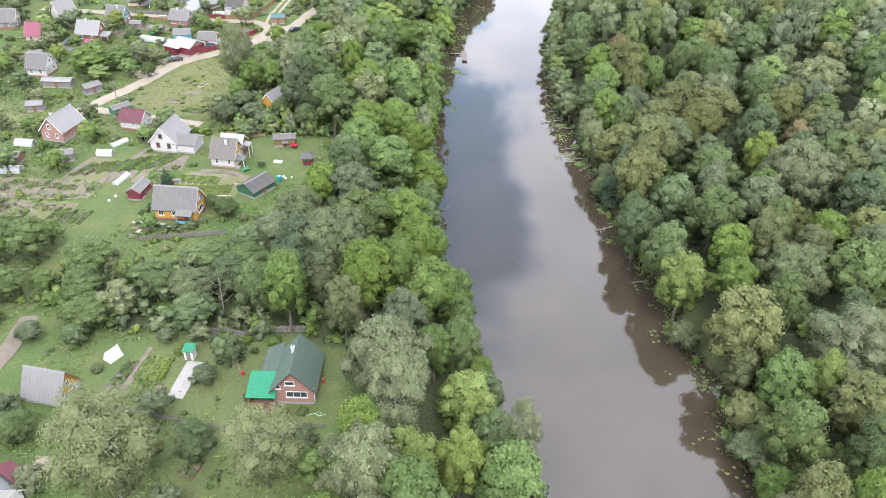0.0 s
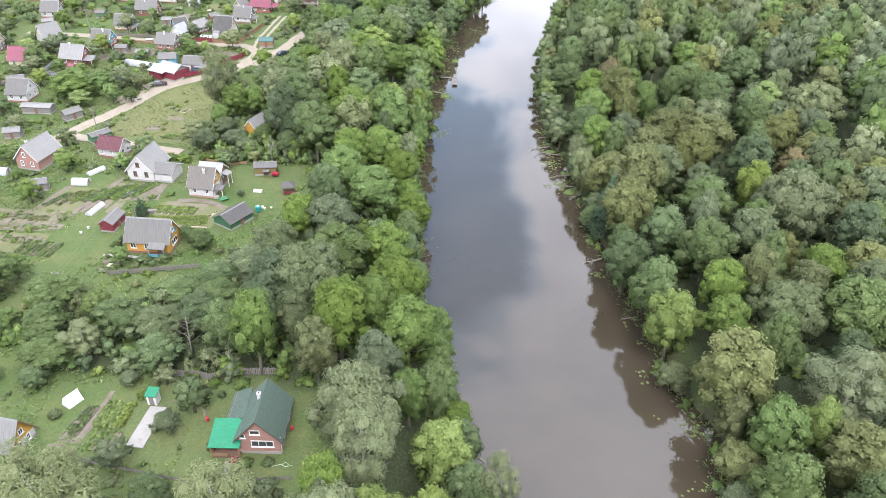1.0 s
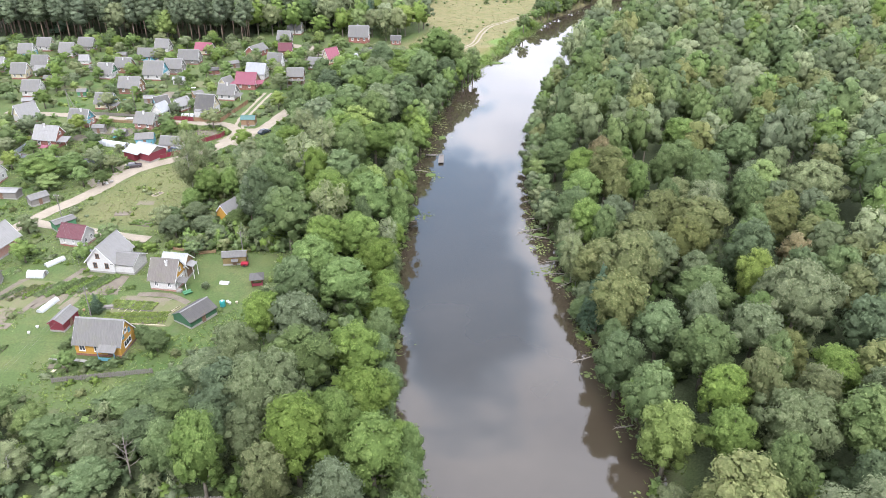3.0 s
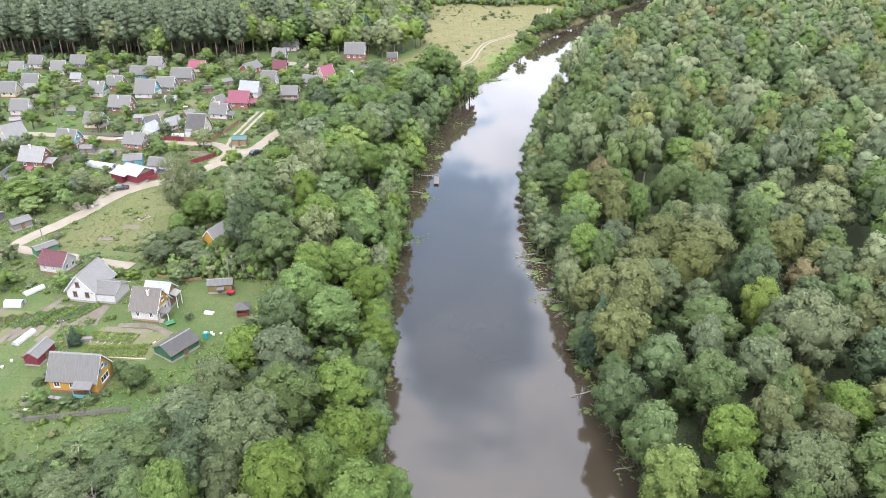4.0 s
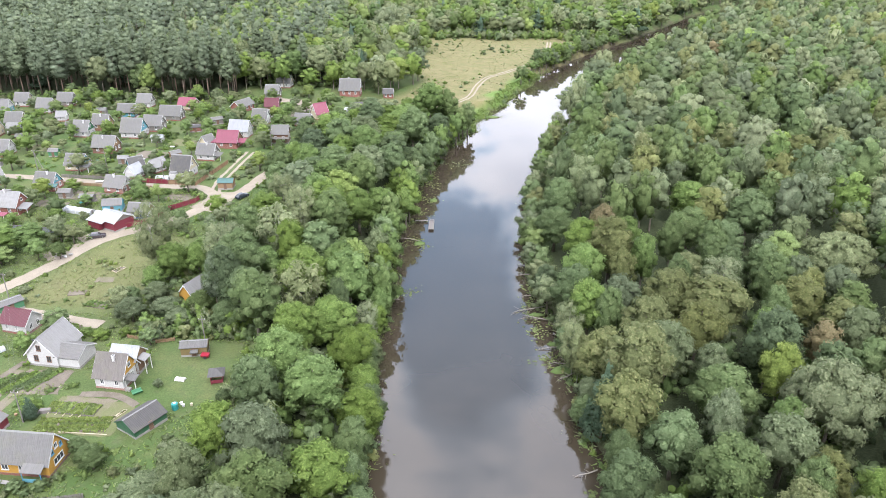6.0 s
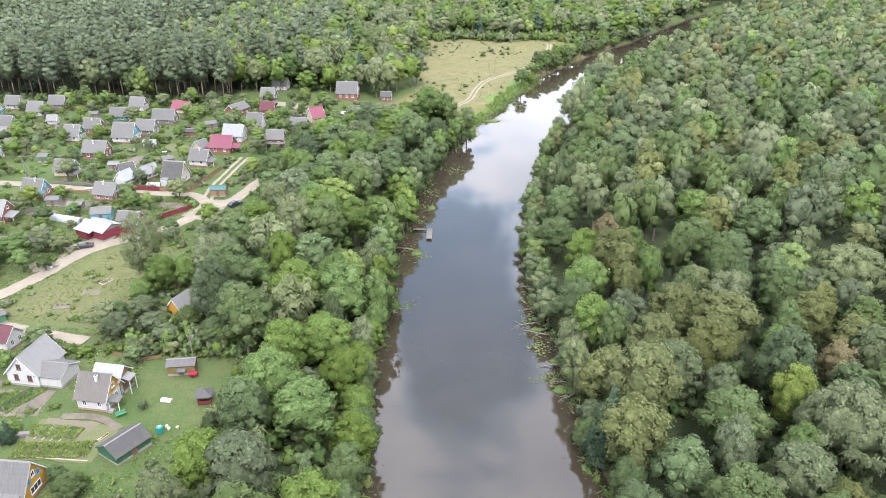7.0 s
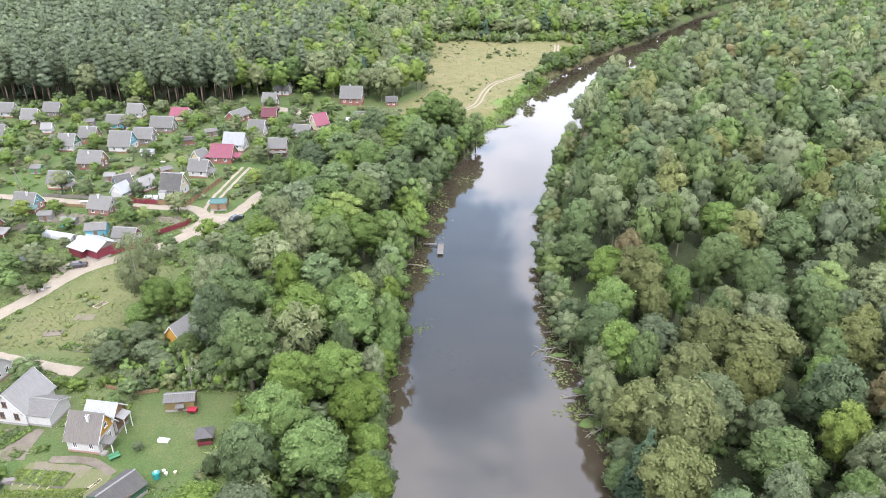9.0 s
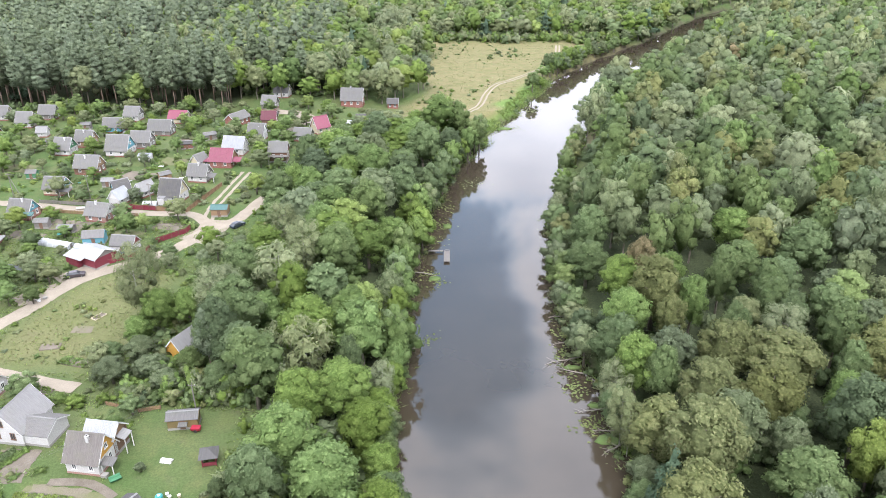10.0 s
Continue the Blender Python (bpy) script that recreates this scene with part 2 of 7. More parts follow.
SLATE = slate("grey_slate_sheet", (0.138, 0.133, 0.126))
SLATE_DARK = slate("dark_slate_sheet", (0.082, 0.078, 0.075))
SLATE_BROWN = slate("brownish_slate_sheet", (0.140, 0.126, 0.114))
SLATE_PALE = slate("pale_slate_sheet", (0.205, 0.201, 0.194), 0.2)
TIN_WHITE = slate("white_tin_sheet", (0.27, 0.278, 0.288), 0.15, 0.6)
GREEN_TILE = slate("dark_green_sheet", (0.066, 0.094, 0.074), 0.05, 0.5)
GREEN_TIN = slate("bright_green_sheet", (0.022, 0.165, 0.085), 0.05, 0.45)
PINK_TIN = slate("faded_pink_sheet", (0.20, 0.058, 0.085), 0.1, 0.5)
RED_TIN = slate("maroon_sheet", (0.095, 0.028, 0.036), 0.08, 0.5)
TEAL_TIN = slate("teal_sheet", (0.07, 0.135, 0.125), 0.1, 0.5)
BRICK_RED = bricks("red_brick", (0.22, 0.085, 0.062), (0.18, 0.068, 0.05), (0.23, 0.20, 0.18))
BRICK_PINK = bricks("pink_brick", (0.29, 0.155, 0.125), (0.25, 0.135, 0.105), (0.30, 0.26, 0.23))
BRICK_WHITE = bricks("white_silicate_brick", (0.46, 0.445, 0.425), (0.41, 0.40, 0.385), (0.33, 0.315, 0.30))
YELLOW = planks("yellow_boards", (0.42, 0.235, 0.045), 6.0)
CREAM = planks("cream_boards", (0.44, 0.385, 0.27), 6.0)
BLUE = planks("pale_blue_boards", (0.11, 0.27, 0.32), 6.0)
TAN = planks("tan_boards", (0.23, 0.15, 0.085), 6.0)
BROWN = planks("brown_boards", (0.15, 0.09, 0.06), 6.0)
DARKRED = planks("dark_red_boards", (0.16, 0.03, 0.042), 7.0, 0.55, True)
GREENWALL = planks("green_boards", (0.06, 0.17, 0.085), 6.0)
OLIVEWALL = planks("ochre_boards", (0.16, 0.12, 0.05), 6.0)

# ---- the lie of the land ----
BANK_W = [(-200, 22), (60, 13), (90, 6), (130, -1.5), (160, -4), (205, -4), (232, -4), (262, -1.5), (296, 4), (320, 10), (340, 17), (373, 28), (407, 41), (466, 64), (511, 91), (576, 137), (690, 208), (750, 262), (820, 350), (1300, 760)]
BANK_E = [(-200, 44), (70, 46), (90, 46.5), (115, 42), (140, 38.5), (172, 36.5), (205, 33), (230, 32.5), (262, 36), (289, 41), (343, 55), (393, 71), (440, 87), (487, 114), (537, 146), (634, 203), (690, 240), (750, 290), (820, 378), (1300, 790)]


def along(pts, y):
    return float(np.interp(y, [p[0] for p in pts], [p[1] for p in pts]))


def bank_w(y):
    return along(BANK_W, y) + 1.1 * math.sin(y * 0.31) + 0.8 * math.sin(y * 0.13 + 1)


def bank_e(y):
    return along(BANK_E, y) + 0.9 * math.sin(y * 0.27 + 2) + 0.7 * math.sin(y * 0.11)


def ease(a, b, v):
    k = min(1.0, max(0.0, (v - a) / (b - a)))
    return k * k * (3 - 2 * k)


def terrace(x, y):
    return 5.5 + 1.0 * ease(190, 260, y) + 0.5 * ease(260, 330, y) - 3.5 * ease(330, 400, y) * ease(-60, -10, x)


def land(x, y):
    """Height of the ground; the river's surface lies at 0."""
    w, e = bank_w(y), bank_e(y)
    if x < w:
        d = w - x
        top = terrace(x, y)
        return -0.5 + (top + 0.5) * ease(0, 15 if top > 4 else 7, d + 0.6) if d < 16 else top
    if x > e:
        d = x - e
        return -0.5 + 3.2 * ease(0, 12, d + 0.6) + 0.4 * math.sin(x * 0.05) * math.cos(y * 0.04) * ease(10, 40, d)
    return -0.5 - 1.8 * ease(0, 6, min(x - w, e - x))


# the western edge of the riverside tree belt
BELT = [(40, -16), (88, -14), (95, -16), (98, -68), (113, -68), (118, -42), (128, -31), (150, -26.5), (172, -26), (177, -52), (196, -52), (212, -45), (262, -42), (290, -40), (320, -36), (340, -18), (358, 2), (385, 24)]

# ---- building blocks ----
class Build:
    """Collects the faces of one mesh."""

    def __init__(self, m=None):
        self.v, self.f, self.m = [], [], m or Matrix()

    def add(self, vs, fs):
        k = len(self.v)
        self.v += [tuple(self.m @ Vector(p)) for p in vs]
        self.f += [tuple(i + k for i in f) for f in fs]
        return self

    def box(self, cx, cy, cz, sx, sy, sz, turn=None):
        c = [Vector((a * sx / 2, b * sy / 2, d * sz / 2)) for a in (-1, 1) for b in (-1, 1) for d in (-1, 1)]
        if turn:
            c = [turn @ p for p in c]
        return self.add([p + Vector((cx, cy, cz)) for p in c], [(0, 1, 3, 2), (4, 6, 7, 5), (0, 4, 5, 1), (2, 3, 7, 6), (0, 2, 6, 4), (1, 5, 7, 3)])

    def beam(self, p, q, w, h):
        """A squared timber from p to q."""
        p, q = Vector(p), Vector(q)
        d = (q - p).normalized()
        s = d.cross(Vector((0, 0, 1)))
        s = s.normalized() if s.length > 1e-4 else Vector((1, 0, 0))
        u = s.cross(d)
        vs = [o + s * a * w / 2 + u * b * h / 2 for o in (p, q) for a, b in ((-1, -1), (1, -1), (1, 1), (-1, 1))]
        return self.add(vs, [(3, 2, 1, 0), (4, 5, 6, 7), (0, 1, 5, 4), (1, 2, 6, 5), (2, 3, 7, 6), (3, 0, 4, 7)])

    def prism(self, pts, x0, x1):
        """An outline in y, z pushed along x."""
        n = len(pts)
        vs = [(x, a, b) for x in (x0, x1) for a, b in pts]
        return self.add(vs, [tuple(reversed(range(n))), tuple(range(n, 2 * n))] + [(i, (i + 1) % n, n + (i + 1) % n, n + i) for i in range(n)])

    def tube(self, path, radii, n=6):
        k0 = len(self.v)
        path = [Vector(p) for p in path]
        rings = []
        for i, p in enumerate(path):
            d = (path[min(i + 1, len(path) - 1)] - path[max(i - 1, 0)]).normalized()
            s = d.cross(Vector((0.31, 0.9, 0.2))).normalized()
            u = d.cross(s)
            rings += [p + (s * math.cos(6.2832 * j / n) + u * math.sin(6.2832 * j / n)) * radii[i] for j in range(n)]
        fs = [(i * n + j, i * n + (j + 1) % n, (i + 1) * n + (j + 1) % n, (i + 1) * n + j) for i in range(len(path) - 1) for j in range(n)]
        fs += [tuple(reversed(range(n))), tuple(range((len(path) - 1) * n, len(path) * n))]
        return self.add(rings, fs)

    def mesh(self, name, mat, smooth=False):
        me = bpy.data.meshes.new(name)
        me.from_pydata(self.v, [], self.f)
        me.materials.append(mat)
        if smooth:
            me.polygons.foreach_set("use_smooth", [True] * len(me.polygons))
        me.update()
        return me


def part(name, b, mat, parent, label="", smooth=False):
    """One mesh under a thing or under a part."""
    ob = new(name, b.mesh(name, mat, smooth) if isinstance(b, Build) else b)
    ob.parent = parent
    if label:
        ob["label"] = label
    return ob


def thing(name, x, y, yaw=0.0, z=None, label="", category="", group="", kind=""):
    ob = new(name)
    ob.matrix_world = pose(x, y, land(x, y) if z is None else z, 0, 0, yaw)
    return tagged(ob, label, category, group, kind)


def single(name, b, mat, x, y, yaw=0.0, z=None, label="", category="", group="", kind="", smooth=False):
    ob = new(name, b.mesh(name, mat, smooth))
    ob.matrix_world = pose(x, y, land(x, y) if z is None else z, 0, 0, yaw)
    return tagged(ob, label, category, group, kind)


# ---- ground and river ----
def raw_mesh(name, v, tris, mats, smooth=False, index=None, attrs=(), normals=None):
    """A mesh straight from arrays of corners and triangles; normals: the shading normal at each corner, where foliage is to read as soft clumps."""
    me = bpy.data.meshes.new(name)
    n = len(tris)
    me.vertices.add(len(v))
    me.vertices.foreach_set("co", np.asarray(v, np.float32).ravel())
    me.loops.add(3 * n)
    me.loops.foreach_set("vertex_index", np.asarray(tris, np.int32).ravel())
    me.polygons.add(n)
    me.polygons.foreach_set("loop_start", np.arange(0, 3 * n, 3, dtype=np.int32))
    for m in mats:
        me.materials.append(m)
    if index is not None:
        me.polygons.foreach_set("material_index", np.asarray(index, np.int32))
    if smooth is not False:
        me.polygons.foreach_set("use_smooth", np.broadcast_to(np.asarray(smooth, bool), (n,)).copy())
    for key, vals in attrs:
        me.attributes.new(key, "FLOAT", "POINT").data.foreach_set("value", np.asarray(vals, np.float32))
    me.update(calc_edges=True)
    me.validate()
    if normals is not None:
        me.attributes.new("custom_normal", "FLOAT_VECTOR", "POINT").data.foreach_set("vector", np.asarray(normals, np.float32).ravel())
    return me


def meadow_at(x, y):
    """How far a place belongs to the dry open meadow (0 to 1)."""
    w = ease(356, 372, y + 0.35 * x) * (1 - ease(552, 570, y)) * ease(-16, -6, x + 6 * math.sin(y * 0.07))
    lot = ease(183, 190, y) * (1 - ease(222, 230, y)) * ease(-92, -84, x - (y - 200) * 0.3) * (1 - ease(-66, -56, x))
    return max(w, 0.5 * lot)


gx = np.concatenate([np.linspace(-3000, -300, 14)[:-1], np.linspace(-300, -60, 61)[:-1], np.linspace(-60, 100, 81)[:-1], np.linspace(100, 300, 41)[:-1], np.linspace(300, 3000, 14)])
gy = np.concatenate([np.linspace(-1500, -20, 8)[:-1], np.linspace(-20, 420, 161)[:-1], np.linspace(420, 900, 81)[:-1], np.linspace(900, 3500, 14)])
gv, gdry, gmud, gfloor, glush = [], [], [], [], []
for yy in gy:
    for xx in gx:
        z = land(xx, yy)
        bump = noise.noise((xx * 0.12, yy * 0.12, 3.0)) * 0.22
        gv.append((xx, yy, z + (bump if z > 1 else 0.3 * bump)))
        gdry.append(meadow_at(xx, yy))
        glush.append(ease(350, 362, yy) * (1 - ease(440, 470, yy)) * ease(-1, 1, bank_w(yy) - xx) * (1 - ease(5, 11, bank_w(yy) - xx + 3 * math.sin(yy * 0.2))))
        gmud.append(1.0 - ease(0.0, 0.5, z))
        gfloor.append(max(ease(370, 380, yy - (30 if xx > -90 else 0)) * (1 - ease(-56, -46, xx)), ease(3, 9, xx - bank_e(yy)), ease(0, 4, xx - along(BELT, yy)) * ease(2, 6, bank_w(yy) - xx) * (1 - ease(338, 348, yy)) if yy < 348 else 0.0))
nx = len(gx)
gi = (np.arange(len(gy) - 1)[:, None] * nx + np.arange(nx - 1)[None, :]).ravel()
gt = np.concatenate([np.stack([gi, gi + 1, gi + nx + 1], 1), np.stack([gi, gi + nx + 1, gi + nx], 1)])
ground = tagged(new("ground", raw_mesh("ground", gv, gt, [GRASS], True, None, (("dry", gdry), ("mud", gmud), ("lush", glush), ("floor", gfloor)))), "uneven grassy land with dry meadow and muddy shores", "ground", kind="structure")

wy = np.concatenate([np.linspace(-1500, 0, 6)[:-1], np.linspace(0, 900, 151)[:-1], np.linspace(900, 1300, 10)])
wv, wt = [], []
for yy in wy:
    wv += [(bank_w(yy) - 3.5, yy, 0.0), (bank_e(yy) + 3.5, yy, 0.0)]
for i in range(len(wy) - 1):
    wt += [(2 * i, 2 * i + 1, 2 * i + 3), (2 * i, 2 * i + 3, 2 * i + 2)]
tagged(new("water", raw_mesh("water", wv, wt, [WATER], True)), "still brownish river mirroring a cloudy sky", "river", kind="structure")


def strip(name, pts, width, mat, label, lift=0.06, ruts=False):
    """A track laid on the ground along a few bends, with uneven edges."""
    P = [Vector((*p, 0)) for p in pts]
    line = []
    for a in range(len(P) - 1):
        p0, p1, p2, p3 = P[max(a - 1, 0)], P[a], P[a + 1], P[min(a + 2, len(P) - 1)]
        n = max(2, int((p2 - p1).length / 1.5))
        for k in range(n):
            s = k / n
            line.append(0.5 * ((2 * p1) + (p2 - p0) * s + (2 * p0 - 5 * p1 + 4 * p2 - p3) * s * s + (3 * p1 - p0 - 3 * p2 + p3) * s ** 3))
    line.append(P[-1])
    b = Build()
    lanes = [(-1, 1)] if not ruts else [(-1.0, -0.38), (0.38, 1.0)]
    for lo, hi in lanes:
        vs, fs = [], []
        for i, p in enumerate(line):
            d = (line[min(i + 1, len(line) - 1)] - line[max(i - 1, 0)]).normalized()
            s = Vector((d.y, -d.x, 0))
            for j in range(5):
                wgl = 1 + 0.22 * noise.noise((p.x * 0.4, p.y * 0.4, j))
                q = p + s * width / 2 * (lo + (hi - lo) * j / 4) * wgl
                vs.append((q.x, q.y, land(q.x, q.y) + lift + 0.22 * max(0, noise.noise((q.x * 0.12, q.y * 0.12, 3.0)))))
        for i in range(len(line) - 1):
            fs += [(i * 5 + j, i * 5 + j + 1, i * 5 + j + 6, i * 5 + j + 5) for j in range(4)]
        b.add(vs, fs)
    return tagged(new(name, b.mesh(name, mat, True)), label, "road", kind="structure")


ROADS = {
    "main": [(-102, 180), (-97, 192.6), (-90.2, 206.3), (-85, 220), (-78.0, 227.5), (-66.8, 238), (-61, 250)],
    "north": [(-61.5, 249), (-64, 264), (-63.4, 280), (-62, 297)],
    "river": [(-62, 249), (-55.5, 256), (-51.3, 272), (-48, 285), (-47, 300)],
    "street": [(-62, 254), (-69, 261), (-80, 261.8), (-93, 263.5), (-104, 265), (-117, 267.5), (-150, 272)],
    "lower": [(-97, 187), (-84.3, 183.8), (-73.8, 181.0), (-65.0, 178.7)],
    "yard": [(-78, 376), (-69, 372), (-60, 370), (-52, 362)],
    "track": [(-4, 348), (-0.1, 355.8), (6.8, 371.8), (18.3, 392.8), (23.7, 419.6), (29.6, 437.3), (41, 452), (64.8, 490.1), (71, 523), (74, 545)],
}
strip("road", ROADS["main"], 4.2, SAND, "pale sandy village road with grassy edges")
strip("road", ROADS["north"], 3.4, SAND, "sandy twin-rut lane along a fence", 0.075, True)
strip("road", ROADS["river"], 4.0, SAND, "sandy road curving towards the riverside wood", 0.07)
strip("road", ROADS["street"], 3.6, SAND, "narrow sandy street between garden fences", 0.065)
strip("road", ROADS["lower"], 3.2, SAND, "sandy track past the gardens", 0.07)
strip("path", ROADS["yard"], 7.0, SAND, "bare sandy yard between the northern houses", 0.06)
strip("path", [(-60.5, 336), (-58, 343), (-54, 352), (-52, 362)], 3.0, SAND, "sandy lane between garden plots", 0.07)
strip("road", ROADS["track"], 3.0, SAND, "twin-rut sandy track through the meadow", 0.06, True)
strip("road", [(-63.5, 243), (-60.5, 250), (-60, 257)], 8.5, SAND, "wide sandy junction of the village roads", 0.08)
strip("road", [(-89, 221), (-84.5, 226), (-81, 229.5)], 6.0, SAND, "sandy forecourt before a garage", 0.085)
strip("path", [(-104, 143.5), (-92, 142.6), (-79, 141.2)], 2.2, SOIL, "trodden earth path between dug plots", 0.06)
strip("path", [(-102, 137.6), (-90, 137.4), (-82, 136.2)], 1.6, SOIL, "narrow earth path beside the beds", 0.06)
strip("path", [(-79.5, 146), (-77.0, 156), (-73.5, 166)], 1.4, SOIL, "earth path along the potato rows", 0.06)
strip("path", [(-88.5, 148), (-86.4, 157), (-84.5, 160)], 1.2, SOIL, "earth path between vegetable beds", 0.06)
strip("path", [(-73.5, 84), (-72.3, 90), (-72.9, 100)], 3.2, SOIL, "worn bare earth track", 0.06)

# ---- trees ----
def ico(level):
    b = bmesh.new()
    bmesh.ops.create_icosphere(b, subdivisions=level, radius=1.0)
    v = np.array([p.co[:] for p in b.verts])
    f = np.array([[q.index for q in t.verts] for t in b.faces])
    b.free()
    return v, f


ICO = {1: ico(1), 2: ico(2)}


def lump(rng, c, r, level, rough=0.30):
    """One knobbly clump of foliage."""
    v, f = ICO[level]
    o = rng.uniform(0, 50, 3)
    k = np.array([1 + rough * 2 * noise.noise(Vector(p) * 1.6 + Vector(o)) for p in v])
    return v * k[:, None] * np.asarray(r) + np.asarray(c), f


def unit(a):
    return a / (np.linalg.norm(a, axis=1)[:, None] + 1e-9)


def crown_way(p, mid_, half):
    """The way outward from the middle of a crown, for each place."""
    return unit((p - mid_) / half)


def soft_lump(rng, c, r, level, mid_, half, rough=0.30):
    """A clump whose shading follows both its own roundness and the crown's."""
    v, f = lump(rng, c, r, level, rough)
    return v, f, unit(unit(v - np.asarray(c)) * 0.55 + crown_way(v, mid_, half) * 0.8)


def sprays(rng, lumps, n, size, droop, long_, flat=0.5, mid_=None, half=None):
    """Leafy sprays on the outside of the clumps, each a small leaning blade."""
    c = np.array([l[0] for l in lumps])
    r = np.array([l[1] for l in lumps])
    w = (r[:, 0] * r[:, 1]) / (r[:, 0] * r[:, 1]).sum()
    pick = rng.choice(len(lumps), n * 2, p=w)
    d = rng.normal(size=(n * 2, 3))
    d[:, 2] += 0.35
    d /= np.linalg.norm(d, axis=1)[:, None]
    p = c[pick] + d * r[pick] * rng.uniform(0.80, 1.16, (n * 2, 1))
    keep = np.ones(n * 2, bool)
    for k in range(len(lumps)):
        inside = np.linalg.norm((p - c[k]) / r[k], axis=1) < 0.72
        keep &= ~(inside & (pick != k))
    p, d = p[keep][:n], d[keep][:n]
    n = len(p)
    nor = d + rng.normal(size=(n, 3)) * flat * 0.7
    nor[:, 2] += 0.45
    nor = unit(nor)
    t = d * 0.6 + rng.normal(size=(n, 3)) * 0.6
    t[:, 2] -= droop
    t -= nor * (t * nor).sum(1)[:, None]
    t = unit(t)
    s = np.cross(nor, t)
    L = size * rng.uniform(0.6, 1.5, (n, 1)) * long_
    W = size * rng.uniform(0.6, 1.25, (n, 1)) / long_ ** 0.5
    tip = p + t * L * 0.7 - nor * L * 0.12
    e, g = p - t * L * 0.3 + s * W * 0.55, p - t * L * 0.3 - s * W * 0.55
    v = np.stack([tip, e, g], 1).reshape(-1, 3)
    shade = d * 0.55 + rng.normal(size=(n, 3)) * 0.2
    if mid_ is not None:
        shade = shade + crown_way(p, mid_, half) * 0.8
    return v, np.arange(3 * n).reshape(-1, 3), np.repeat(unit(shade), 3, axis=0)


def gather(parts):
    """Joins foliage pieces: corners, triangles, shading normals."""
    v, f, nor, k = [], [], [], 0
    for pv, pf, pn in parts:
        v.append(pv)
        f.append(pf + k)
        nor.append(pn)
        k += len(pv)
    return np.concatenate(v), np.concatenate(f), np.concatenate(nor)


def broad_crown(seed, lod, tall=1.0, wide=1.0, droop=0.3, long_=1.0, big=False):
    """Crown about 10 m across and 16 m to its top: a core with clumps round it, dressed in sprays."""
    rng = np.random.default_rng(seed)
    n = {0: 44, 1: 30, 2: 20, 4: 16, 6: 11, 7: 7}[lod] * (2 if big else 1)
    cz, ax, az = 8.9, 3.9 * wide * (1.75 if big else 1.0), 6.0 * tall
    lumps = [(np.array([0, 0, cz]), np.array([ax * 0.84, ax * 0.84, az * 0.84]))]
    for k in range(n):
        z = 1 - (k + 0.5) / n * 1.75
        a = k * 2.399963 + rng.uniform(-0.5, 0.5)
        # egg-shaped outline, fuller below the middle, with a few leaders that push out
        q = math.sqrt(max(0.04, 1 - z * z)) * (1 - 0.16 * z)
        j = rng.uniform(0.72, 0.98) * (1 + 0.34 * noise.noise((math.cos(a) * q * 1.3 + seed, math.sin(a) * q * 1.3, z * 1.3)))
        r = rng.uniform(0.75, 1.45) * {0: 1.0, 1: 1.1, 2: 1.22, 4: 1.3, 6: 1.5, 7: 1.75}[lod]
        c = np.array([q * math.cos(a) * ax * j, q * math.sin(a) * ax * j, cz + z * az * 0.84 * rng.uniform(0.88, 1.10)])
        lumps.append((c, np.array([r, r, r * rng.uniform(0.75, 1.0)])))
    mid_, half = np.array([0, 0, cz - 0.1 * az]), np.array([ax, ax, az])
    parts = [soft_lump(rng, c, r * (0.76 if k else 0.80), 2 if k == 0 and lod < 3 else 1, mid_, half) for k, (c, r) in enumerate(lumps)]
    cards = {0: 3100, 1: 950, 2: 330, 4: 440, 6: 115, 7: 75}[lod] * (2 if big else 1)
    parts.append(sprays(rng, lumps[1:], cards, {0: 0.34, 1: 0.46, 2: 0.52, 4: 0.54, 6: 0.66, 7: 0.80}[lod], droop, long_, 0.5, mid_, half))
    parts.append(sprays(rng, lumps[:1], cards // 6, {0: 0.34, 1: 0.5, 2: 0.6, 4: 0.6, 6: 0.75, 7: 0.9}[lod], droop, long_, 0.5, mid_, half))
    return gather(parts)


def birch_crown(seed, lod):
    """Open, hanging crown: narrow clumps and long drooping sprays."""
    rng = np.random.default_rng(seed)
    lumps = []
    n = {0: 30, 1: 14, 2: 8}[lod]
    for k in range(n):
        z = k / (n - 1)
        a, q = k * 2.4 + rng.uniform(-0.4, 0.4), (3.6 * math.sin(math.pi * (0.12 + 0.80 * (1 - z) ** 0.8))) * rng.uniform(0.45, 1.0)
        r = rng.uniform(0.85, 1.35) * {0: 1.0, 1: 1.2, 2: 1.5}[lod]
        lumps.append((np.array([q * math.cos(a), q * math.sin(a), 4.6 + 11.0 * z]), np.array([r, r, r * 1.45])))
    mid_, half = np.array([0, 0, 7.5]), np.array([3.6, 3.6, 7.0])
    parts = [soft_lump(rng, c, r * 0.55, 1, mid_, half, 0.35) for c, r in lumps]
    parts.append(sprays(rng, lumps, {0: 9800, 1: 1400, 2: 300}[lod], {0: 0.145, 1: 0.38, 2: 0.8}[lod], 1.5, 2.2, 0.6, mid_, half))
    return gather(parts)


